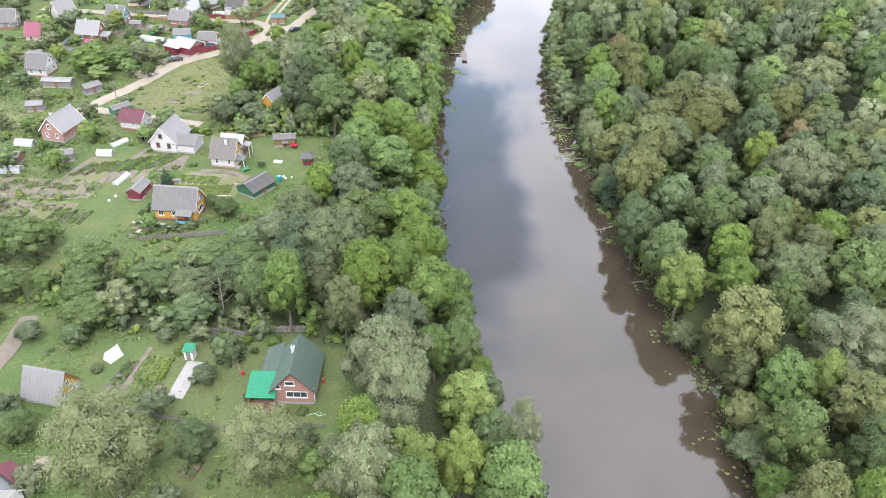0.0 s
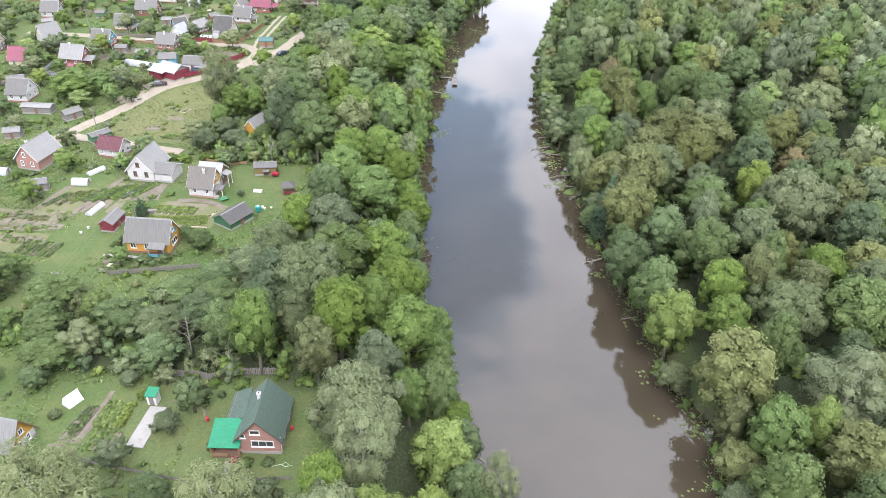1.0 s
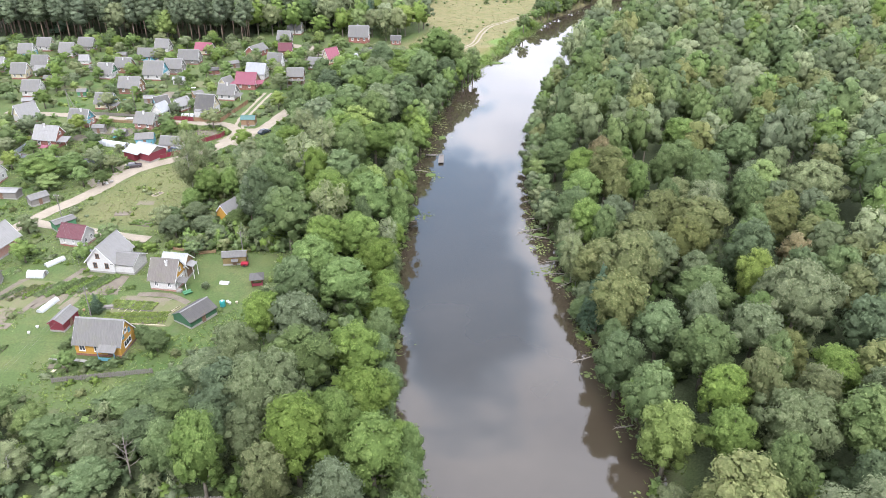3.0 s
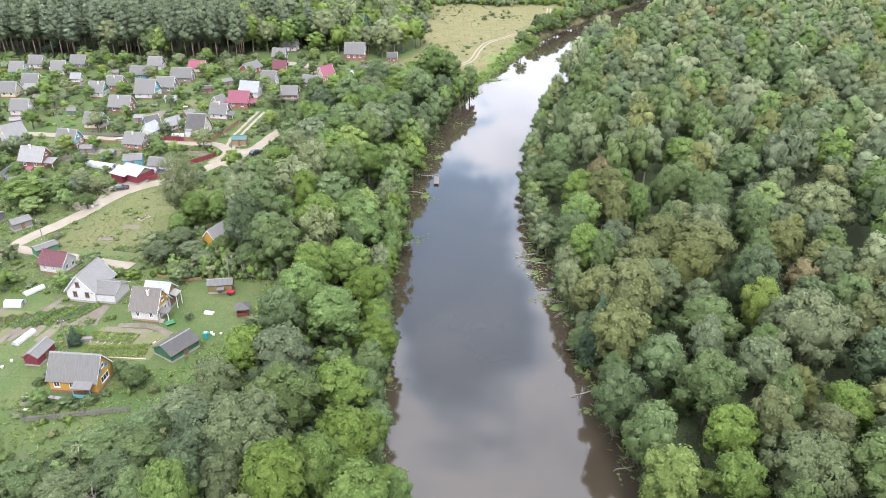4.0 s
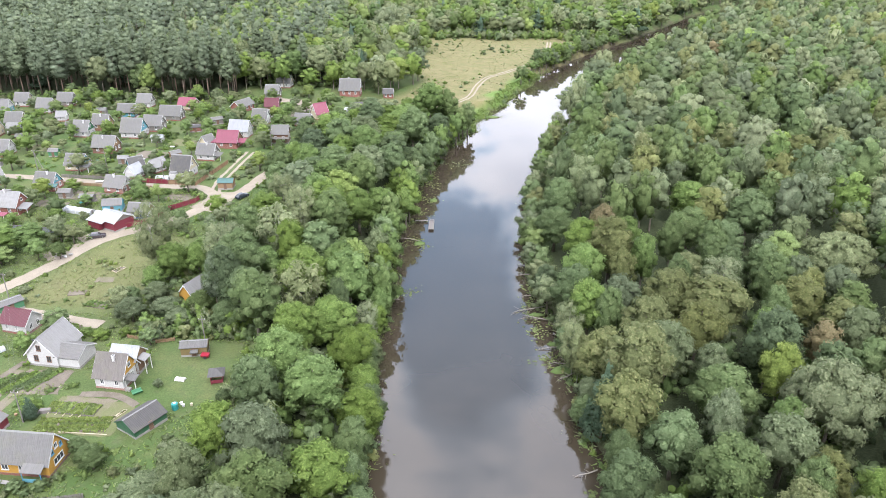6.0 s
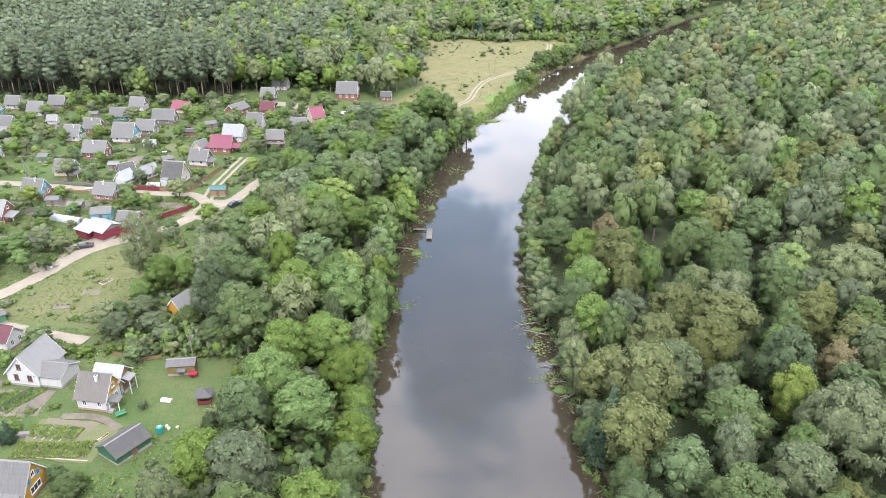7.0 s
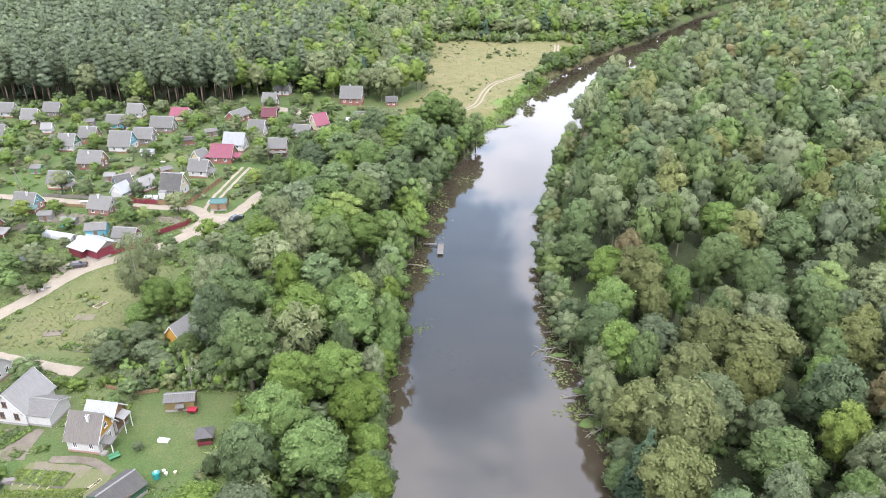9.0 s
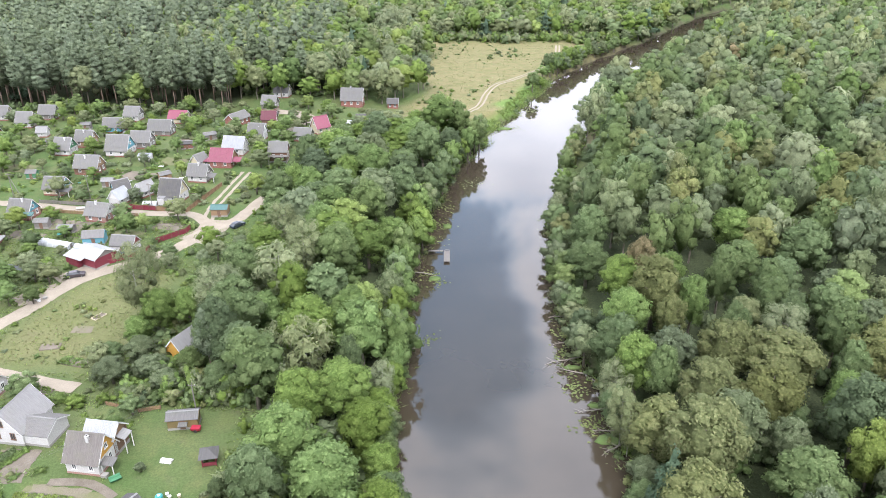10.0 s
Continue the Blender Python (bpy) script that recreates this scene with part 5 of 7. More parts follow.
cottage(-150.0, 292.0, 0, 6.4, 5.6, 5.4, BRICK_WHITE, WHITE, SLATE, "white house with grey roof among fruit trees", 2.6)
# half-hidden house among the riverside trees
cottage(-47.8, 190.4, 66, 5.6, 4.8, 5.0, YELLOW, YELLOW, SLATE_PALE, "yellow-gabled house hidden among trees", 2.4, attic=0)


# ---- sheds and other small buildings ----
def shed(x, y, yaw, L, W, ridge, wall, roof, label, wh=2.0, gable=None, doors=1, trim=None):
    s = thing("shed", x, y, yaw, None, label, "shed", "garden sheds")
    block(s, I4, L, W, wh, ridge - wh, wall, gable or wall, roof, 0.25, CONCRETE, (), (), 0, None, trim or wall)
    for k in range(doors):
        door(s, I4 @ pose((k - (doors - 1) / 2) * 1.6, -W / 2, 0.1), BROWN, 0.9, 1.8)
    HOUSES.append((x, y, max(L, W) / 2 + 0.6))
    return s


shed(-68.2, 142.3, 83, 5.2, 2.9, 3.0, DARKRED, SLATE, "dark red boarded shed with striped slate roof", 2.1)
shed(-42.8, 145.4, 58, 6.6, 5.2, 3.1, paint("dark_green_wall", (0.035, 0.095, 0.05), 0.7), SLATE_DARK, "dark green shed with weathered dark grey roof", 1.7)
hs = shed(-40.7, 168.4, 8, 5.2, 2.8, 2.9, OLIVEWALL, SLATE, "ochre boarded shed with slate roof", 2.2)
lean_to(hs, I4, -0.6, 1.0, -1.5, -2.6, 1.7, 1.5, SLATE, False)
shed(-88.9, 242.2, 10, 5.4, 3.6, 3.6, BLUE, SLATE, "turquoise shed with grey slate roof", 2.3)
shed(-78.9, 237.9, -5, 6.2, 4.2, 4.3, BRICK_WHITE, SLATE, "pale shed with grey slate roof and dark red end", 2.3, DARKRED)
shed(-88.5, 185.0, 50, 5.0, 3.0, 2.6, GREENWALL, SLATE, "green walled shed with sloping grey roof", 2.1)
shed(-113.0, 202.4, -3, 8.4, 3.0, 2.6, GREYWOOD, SLATE_PALE, "long low shed with a white roof", 2.1)
shed(-102.0, 199.0, 50, 4.6, 3.0, 2.8, GREYWOOD, SLATE, "dark dilapidated boarded shed", 2.0)
shed(-99.5, 248.5, -4, 4.0, 2.6, 2.4, GREYWOOD, SLATE_PALE, "low hotbed shed with pale roof", 1.8)
gz = shed(-60.6, 261.4, 2, 4.6, 3.6, 3.1, TAN, TEAL_TIN, "brown roadside kiosk with a teal sheet roof", 2.3)
for x, y, yaw, L, W, mats in ((-108, 252, 5, 3.6, 2.4, (GREYWOOD, SLATE)), (-126, 251, -8, 4.0, 2.6, (BROWN, SLATE_DARK)), (-103, 284, 4, 3.4, 2.4, (GREYWOOD, SLATE_PALE)), (-87, 290, 40, 3.6, 2.6, (TAN, SLATE)), (-122, 306, 3, 3.6, 2.4, (GREYWOOD, SLATE)),
                              (-100, 308, 3, 4.2, 2.6, (BRICK_WHITE, TIN_WHITE)), (-141, 325, 6, 3.6, 2.8, (GREYWOOD, SLATE)), (-90, 322, 10, 4.2, 3.0, (BRICK_RED, SLATE_DARK)), (-85, 333, 30, 4.4, 3.0, (GREYWOOD, SLATE)), (-116, 334, 3, 3.4, 2.6, (TAN, SLATE)),
                              (-138, 346, 8, 3.8, 2.8, (GREYWOOD, SLATE)), (-152, 308, 8, 3.4, 2.6, (BROWN, SLATE)), (-146, 280, 20, 3.8, 2.8, (GREYWOOD, SLATE_PALE)), (-131, 291, 4, 3.2, 2.4, (GREENWALL, SLATE)), (-129, 223, 20, 3.6, 2.6, (GREYWOOD, SLATE)),
                              (-112, 186, 12, 4.0, 2.8, (GREYWOOD, SLATE_PALE)), (-91.5, 158, 20, 3.4, 2.6, (GREYWOOD, SLATE)), (-103.5, 156.5, 0, 4.0, 3.0, (BROWN, SLATE)), (-58, 322, 12, 3.4, 2.6, (GREYWOOD, SLATE)), (-31, 362, 5, 4.0, 3.0, (BROWN, SLATE_DARK))):
    shed(x, y, yaw, L, W, 2.7, mats[0], mats[1], "small weathered garden shed with sheet roof", 2.0)
# carmine garage with white tin roofs
gg = thing("garage", -83.6, 231.2, -28, None, "dark red garage with white tin roofs", "garage", "village houses")
block(gg, I4, 7.2, 6.6, 2.8, 1.7, DARKRED, GREYWOOD, TIN_WHITE, 0.35, CONCRETE, (), (), 0, None, WHITE)
part("wall", Build(I4).box(-3.6, -4.4, 1.35, 4.8, 0.15, 2.4).box(-1.25, -3.5, 1.35, 0.15, 2.6, 2.4), DARKRED, gg, "dark red sheet fence wall")
part("porch_roof", sheet(I4 @ pose(-2.9, 0, 0), 6.6, -1.8, 3.25, -4.9, 2.45), TIN_WHITE, gg)
HOUSES.append((-83.6, 230.8, 6))
# summerhouse
sg = thing("gazebo", -33.3, 158.8, 12, None, "small red gazebo with a dark pyramid roof", "gazebo")
for px in (-1.1, 1.1):
    for py in (-1.1, 1.1):
        part("post", Build().box(px, py, 1.0, 0.12, 0.12, 2.0), DARKRED, sg)
part("railing", Build().box(0, -1.1, 0.55, 2.2, 0.06, 0.7).box(-1.1, 0, 0.55, 0.06, 2.2, 0.7).box(1.1, 0, 0.55, 0.06, 2.2, 0.7), DARKRED, sg)
part("roof", Build().add([(-1.6, -1.6, 1.95), (1.6, -1.6, 1.95), (1.6, 1.6, 1.95), (-1.6, 1.6, 1.95), (0, 0, 2.95)], [(0, 1, 4), (1, 2, 4), (2, 3, 4), (3, 0, 4), (3, 2, 1, 0)]), SLATE_DARK, sg)
part("bench", Build().box(0, 0.6, 0.45, 1.8, 0.4, 0.06).box(-0.8, 0.6, 0.2, 0.06, 0.36, 0.42).box(0.8, 0.6, 0.2, 0.06, 0.36, 0.42), TAN, sg)
# outhouse and slab
oh = thing("outhouse", -41.4, 90.4, -5, None, "white outhouse with a bright green roof", "outhouse")
part("body", Build().box(0, 0, 1.0, 1.5, 1.5, 2.0), WHITE, oh)
part("roof", sheet(I4, 1.9, 0.95, 2.35, -0.95, 2.0), GREEN_TIN, oh)
part("door", Build().box(0, -0.77, 0.95, 0.75, 0.05, 1.7), GREYWOOD, oh)
HOUSES.append((-41.4, 90.4, 1.6))

# ---- bushes, orchards, gardens ----
def bush_arrays(kind, lod, k):
    """A crown brought down to the ground."""
    v, f, nor = CROWN_ARRAYS[kind, lod][k]
    v = v.copy()
    v[:, 2] = np.maximum((v[:, 2] - 5.2) / 10.2, -0.05)
    v[:, :2] /= 5.1
    return v, f, nor


BUSH_MESH = {}


def bush(kind, x, y, r, h, label, group="garden bushes", lod=4):
    k = trng.randrange(3)
    if (kind, lod, k) not in BUSH_MESH:
        v, f, nor = bush_arrays(kind, lod, k)
        BUSH_MESH[kind, lod, k] = raw_mesh("bush", v, f, [leaf_mat(kind)], True, None, (), nor)
    ob = new("bush", BUSH_MESH[kind, lod, k])
    ob.matrix_world = Matrix.LocRotScale((x, y, land(x, y) - 0.05), Euler((0, 0, trng.uniform(0, 6.28))), (r, r, h))
    return tagged(ob, label, "bush", group)


def free_of_houses(x, y, pad=0.0):
    return all((x - a) ** 2 + (y - b) ** 2 > (q + pad) ** 2 for a, b, q in HOUSES)


OPEN = [(-34, -15, 72, 96), (-58, -35, 78, 94), (-77.5, -69, 110, 152), (-49, -32, 149, 172), (-64, -44.5, 139, 154.5), (-88, -74, 148, 166), (-86, -58, 184, 224), (-60, -50, 144, 160), (-79, -58, 157, 162), (-36, -32, 64, 72), (-80, -60, 130, 139), (-75, -66, 70, 100)]


def is_open(x, y):
    return any(a < x < b and c < y < d for a, b, c, d in OPEN)


def west_of_belt(x, y, pad=0.0):
    return x < along(BELT, y) - pad if y < 345 else x < -12


grng = random.Random(21)
GARDEN_MIX = [("mid", 2), ("grey", 2), ("bright", 4), ("willow", 2), ("olive", 0.6), ("lime", 2)]
fruit, shrubs = 0, 0
spots = []
for iy in range(9, 62):
    for ix in range(-44, -1):
        x, y = (ix + grng.uniform(0.05, 0.95)) * 6.2, (iy + grng.uniform(0.05, 0.95)) * 6.2
        if not (56 < y < 380 and in_cone(x, y, 9) and west_of_belt(x, y, 1.5)) or near_road(x, y, 3.4) or (-62 < x < -49 and 240 < y < 262) or not free_of_houses(x, y, 0.6) or (96 < y < 126 and x > -70):
            continue
        if meadow_at(x, y) > 0.3 and grng.random() < 0.85:
            continue
        spots.append((x, y))
for x, y in spots:
    chance = 0.16 if is_open(x, y) else (0.5 if y < 190 else 0.78)
    if is_open(x, y) and y < 190:
        chance = 0.0
    if grng.random() > chance:
        continue
    r = grng.uniform(1.5, 3.1) if y < 235 else grng.uniform(1.6, 3.4)
    if not clear_of(x, y, r, 0.55):
        continue
    if fruit < 295 and grng.random() < 0.72:
        fruit += 1
        ob = tree(grng.choice(["mid", "bright", "willow", "lime", "bright", "grey", "bright"]), x, y, r, r * grng.uniform(1.9, 2.6), "garden trees", 4)
        ob.name = "fruit_tree"
        tagged(ob, grng.choice(["rounded fruit tree in a garden plot", "leafy apple tree between garden beds", "bushy garden tree beside a house"]), "fruit tree")
    elif shrubs < 150:
        shrubs += 1
        bush(pick(GARDEN_MIX), x, y, r * 0.7, grng.uniform(1.2, 2.4), "leafy green garden bush")

# named garden trees and bushes that stand clear
for kind, x, y, r, h in [("mid", -34.0, 69.5, 3.6, 7.5), ("grey", -37.3, 84.2, 2.2, 4.2), ("mid", -61, 72, 3.4, 6.0), ("grey", -66, 76, 3.2, 5.5), ("mid", -54.5, 75.4, 1.8, 3.0), ("grey", -69.5, 94, 2.4, 4.0), ("mid", -61.5, 93, 2.6, 4.4), ("grey", -46.5, 94.0, 1.7, 3.0),
                         ("spruce", -63.6, 146.8, 1.2, 5.0), ("mid", -80, 118, 5.5, 9.5), ("mid", -79, 104, 4.5, 8.0), ("bright", -107.0, 213.5, 6.4, 8.5), ("bright", -101, 216, 4.6, 7.0), ("mid", -89.6, 210.6, 2.2, 5.0), ("lime", -103, 207, 3.4, 5.0),
                         ("mid", -28.0, 76.2, 1.5, 2.6), ("mid", -50.5, 137.5, 2.0, 3.6), ("mid", -46.5, 134, 3.0, 5.0), ("grey", -44.0, 156.5, 1.0, 2.0), ("dark", -29.5, 150.5, 2.0, 4.2)]:
    ob = tree(kind, x, y, r, h, "garden trees", 0 if y < 160 else 1)
    ob.name = "fruit_tree"
for kind, x, y, r, h in [("mid", -31.2, 92.0, 0.9, 1.2), ("lime", -43.5, 91.5, 1.3, 1.4), ("bright", -28.5, 94.6, 1.6, 0.9), ("bright", -33.0, 94.8, 1.4, 0.9), ("mid", -29.6, 81.5, 1.2, 1.3), ("mid", -52.0, 78.5, 1.4, 1.6), ("grey", -55.6, 87.0, 1.2, 1.5), ("mid", -24.0, 78.6, 1.3, 0.7),
                         ("mid", -21.0, 78.9, 1.2, 0.6), ("bright", -63.0, 174.0, 2.6, 1.9), ("bright", -66.5, 175.0, 2.0, 1.7), ("mid", -53.0, 129.6, 1.8, 1.7), ("mid", -57.0, 129.3, 2.0, 1.5), ("mid", -63.5, 137.0, 1.6, 1.8), ("mid", -64.6, 134.5, 1.5, 1.4)]:
    bush(kind, x, y, r, h, "leafy green bush beside a garden path", lod=1 if y < 100 else 4)


def scatter_stuff(name, rows, label, lod=1):
    """Many low bushes in one mesh, each with its own tone; rows: kind, x, y, radius, height."""
    kinds = sorted({q[0] for q in rows})
    V, F, S, I, T, n = [], [], [], [], [], 0
    rng = np.random.default_rng(len(rows) + 3)
    for kind, x, y, r, h in rows:
        v, f, nor = bush_arrays(kind, lod, rng.integers(3))
        a = rng.uniform(0, 6.28)
        c, q = math.cos(a) * r, math.sin(a) * r
        V.append(np.stack([v[:, 0] * c - v[:, 1] * q + x, v[:, 0] * q + v[:, 1] * c + y, v[:, 2] * h + land(x, y) - 0.1], 1))
        F.append(f + n)
        S.append(np.stack([nor[:, 0] * math.cos(a) - nor[:, 1] * math.sin(a), nor[:, 0] * math.sin(a) + nor[:, 1] * math.cos(a), nor[:, 2]], 1))
        I.append(np.full(len(f), kinds.index(kind)))
        T.append(np.full(len(v), rng.uniform()))
        n += len(v)
    return tagged(new(name, raw_mesh(name, np.concatenate(V), np.concatenate(F), [leaf_mat(k, True) for k in kinds], True, np.concatenate(I), (("tone", np.concatenate(T)),), np.concatenate(S))), label, "undergrowth", kind="stuff")


rows = []
for _ in range(900):
    x, y = grng.uniform(-72, 0), grng.uniform(93, 128)
    if x < bank_w(y) - 3 and x > along(BELT, y) - 4 and free_of_houses(x, y, 1.0) and len(rows) < 210:
        rows.append((pick(MIX_INNER + [("bright", 2)]), x, y, grng.uniform(1.2, 2.8), grng.uniform(1.4, 4.2)))
scatter_stuff("undergrowth", rows, "dense green scrub beneath the riverside trees", 7)
rows = []
for _ in range(900):
    x, y = grng.uniform(-62, -30), grng.uniform(173, 203)
    if free_of_houses(x, y, -1.0) and not is_open(x, y) and x > -62 + 0.25 * (203 - y) and len(rows) < 170:
        rows.append((pick(MIX_INNER + [("bright", 3)]), x, y, grng.uniform(1.0, 2.4), grng.uniform(1.4, 4.4)))
scatter_stuff("undergrowth", rows, "dense scrub round a hidden house", 7)
rows = []
for _ in range(1500):
    y = grng.uniform(128, 345)
    e = along(BELT, y)
    x = e + grng.gauss(1.5, 3.5)
    if x < bank_w(y) - 4 and free_of_houses(x, y, 1.0) and not near_road(x, y, 3.5) and not is_open(x, y) and len(rows) < 190:
        rows.append((pick(MIX_INNER + [("bright", 3)]), x, y, grng.uniform(1.0, 2.8), grng.uniform(1.0, 4.5)))
scatter_stuff("undergrowth", rows, "shrubs along the edge of the riverside trees", 7)
rows = []
for _ in range(1500):
    y = grng.uniform(124, 342)
    x = grng.uniform(along(BELT, y) + 3, bank_w(y) - 3)
    if len(rows) < 320 and free_of_houses(x, y, 1.0) and not is_open(x, y) and not near_road(x, y, 3.5):
        rows.append((pick(MIX_INNER + [("bright", 3)]), x, y, grng.uniform(1.8, 3.4), grng.uniform(3.0, 7.5)))
scatter_stuff("undergrowth", rows, "dense saplings filling the riverside belt", 7)
rows = []
for _ in range(1200):
    x, y = grng.uniform(40, 110), grng.uniform(56, 215)
    if x > bank_e(y) + 5 and len(rows) < 330:
        rows.append((pick([("mid", 3), ("dark", 3), ("grey", 1), ("bright", 1)]), x, y, grng.uniform(1.8, 3.4), grng.uniform(2.5, 6.5)))
scatter_stuff("undergrowth", rows, "shaded saplings and hazel beneath the wood", 7)
rows = []
for _ in range(1400):
    y = grng.uniform(48, 420)
    if grng.random() < 0.55:
        x = bank_e(y) + grng.uniform(-0.4, 2.5)
    else:
        x = bank_w(y) - grng.uniform(-0.3, 2.5)
    if len(rows) < 330 and (y < 348 or x > bank_e(y) - 1 or grng.random() < 0.15):
        rows.append((pick([("bright", 3), ("mid", 3), ("olive", 1.5), ("grey", 1)]), x, y, grng.uniform(0.6, 1.9), grng.uniform(0.7, 2.6)))
scatter_stuff("shore_scrub", rows, "sedge and low willow scrub along the shores", 7)
rows = []
for _ in range(4000):
    x, y = grng.uniform(-210, -40), grng.uniform(225, 382)
    if in_cone(x, y, -4) and west_of_belt(x, y, 1) and free_of_houses(x, y, 0.2) and not near_road(x, y, 2.8) and len(rows) < 640 and meadow_at(x, y) < 0.2:
        rows.append((pick(GARDEN_MIX), x, y, grng.uniform(0.6, 1.9), grng.uniform(0.6, 2.3)))
scatter_stuff("garden_greenery", rows, "currant bushes and hedges of the village gardens", 7)
rows = []
for _ in range(3000):
    x, y = grng.uniform(-142, -30), grng.uniform(56, 225)
    if in_cone(x, y, 8) and west_of_belt(x, y, 1) and free_of_houses(x, y, 0.3) and not near_road(x, y, 2.8) and not is_open(x, y) and len(rows) < 400:
        rows.append((pick(GARDEN_MIX), x, y, grng.uniform(0.4, 1.4), grng.uniform(0.4, 1.6)))
scatter_stuff("garden_greenery", rows, "low bushes and weeds between the plots", 7)
rows = []
for _ in range(2500):
    x = grng.uniform(-215, -46)
    y = 374 + (30 if x > -90 else 0) + grng.gauss(0, 2.5)
    if free_of_houses(x, y, 0.5) and len(rows) < 150:
        rows.append((pick([("bright", 3), ("mid", 3), ("grey", 1)]), x, y, grng.uniform(1.0, 2.8), grng.uniform(1.2, 4.5)))
scatter_stuff("undergrowth", rows, "green scrub along the edge of the pine forest", 7)
rows = []
for _ in range(900):
    x, y = grng.uniform(-12, 80), grng.uniform(392, 560)
    if meadow_at(x, y) > 0.4 and x < bank_w(y) - 6 and not near_road(x, y, 2.5) and noise.noise((x * 0.045, y * 0.03, 7.0)) > grng.uniform(-0.1, 0.35) and len(rows) < 130:
        s = grng.uniform(0.35, 1.3) * (1.8 if grng.random() < 0.12 else 1)
        rows.append((pick([("mid", 3), ("bright", 2), ("grey", 2), ("spruce", 0.4)]), x, y, s, s * grng.uniform(0.8, 1.5)))
edge_rows = []
for _ in range(150):
    x = grng.uniform(-16, 118)
    y = 562 + grng.gauss(0, 5) + 5 * math.sin(x * 0.12)
    if x < bank_w(y) - 4 and not near_road(x, y, 2.5):
        edge_rows.append((pick([("bright", 3), ("willow", 2), ("mid", 2), ("lime", 1)]), x, y, grng.uniform(2.0, 4.2), grng.uniform(3.0, 8.0)))
scatter_stuff("undergrowth", edge_rows, "light green scrub along the meadow's far edge", 7)
scatter_stuff("meadow_shrubs", rows, "scattered small shrubs in the dry meadow", 7)


rows = []
for _ in range(900):
    x, y = grng.uniform(-96, -56), grng.uniform(184, 228)
    if meadow_at(x, y) > 0.35 and not near_road(x, y, 3.0) and len(rows) < 46:
        s = grng.uniform(0.3, 0.9) * (1.9 if grng.random() < 0.15 else 1)
        rows.append((pick(GARDEN_MIX), x, y, s, s * grng.uniform(0.7, 1.5)))
scatter_stuff("lot_shrubs", rows, "young shrubs scattered over a dry open lot", 7)


def tufts(name, n, area, test, size, kinds, label, seed):
    """Coarse grass and weeds: upright blades fanned in threes."""
    rng = np.random.default_rng(seed)
    pts = []
    while len(pts) < n:
        x, y = rng.uniform(area[0], area[1]), rng.uniform(area[2], area[3])
        if test(x, y):
            pts.append((x, y, land(x, y)))
    p = np.repeat(np.array(pts), 3, axis=0)
    m = len(p)
    a = rng.uniform(0, 6.28, m)
    w, h = size * rng.uniform(0.5, 1.2, m), size * rng.uniform(0.4, 1.1, m)
    d = np.stack([np.cos(a), np.sin(a), np.zeros(m)], 1)
    lean = rng.normal(size=(m, 3)) * np.array([1.3, 1.3, 0]) * h[:, None]
    q0, q1 = p - d * w[:, None] / 2, p + d * w[:, None] / 2
    top = p + lean
    top[:, 2] += h
    v = np.stack([q0, q1, top], 1).reshape(-1, 3)
    idx = rng.integers(len(kinds), size=m)
    tagged(new(name, raw_mesh(name, v, np.arange(3 * m).reshape(-1, 3), [leaf_mat(k, True) for k in kinds], False, idx, (("tone", np.repeat(rng.uniform(size=m), 3)),))), label, "grass", kind="stuff")


tufts("coarse_grass", 18000, (-145, 4, 58, 260), lambda x, y: west_of_belt(x, y, -2) and in_cone(x, y, 8) and free_of_houses(x, y, -0.4) and meadow_at(x, y) < 0.2 and not near_road(x, y, 2.2) and not is_open(x, y), 0.36, ["bright", "lime", "willow"], "uneven tufts of grass and weeds", 3)
tufts("coarse_grass", 1300, (-98, -54, 182, 230), lambda x, y: meadow_at(x, y) > 0.2 and not near_road(x, y, 2.6), 0.30, ["olive", "willow", "lime", "rust"], "dry tufts of grass on the open lot", 13)
tufts("coarse_grass", 1500, (-14, 84, 366, 560), lambda x, y: meadow_at(x, y) > 0.35 and x < bank_w(y) - 4 and not near_road(x, y, 2.2), 0.5, ["lime", "willow", "birch", "rust"], "dry tufts of grass in the meadow", 14)
tufts("reeds", 5200, (-6, 120, 60, 470), lambda x, y: -1.2 < bank_w(y) - x < 2.2 or -1.0 < x - bank_e(y) < 1.8, 0.9, ["lime", "bright", "willow"], "sedges and reeds at the water's edge", 4)
tufts("reeds", 2400, (14, 62, 352, 455), lambda x, y: -1.8 < bank_w(y) - x < 6, 0.6, ["lime", "bright"], "bright green reed bed below the meadow", 8)


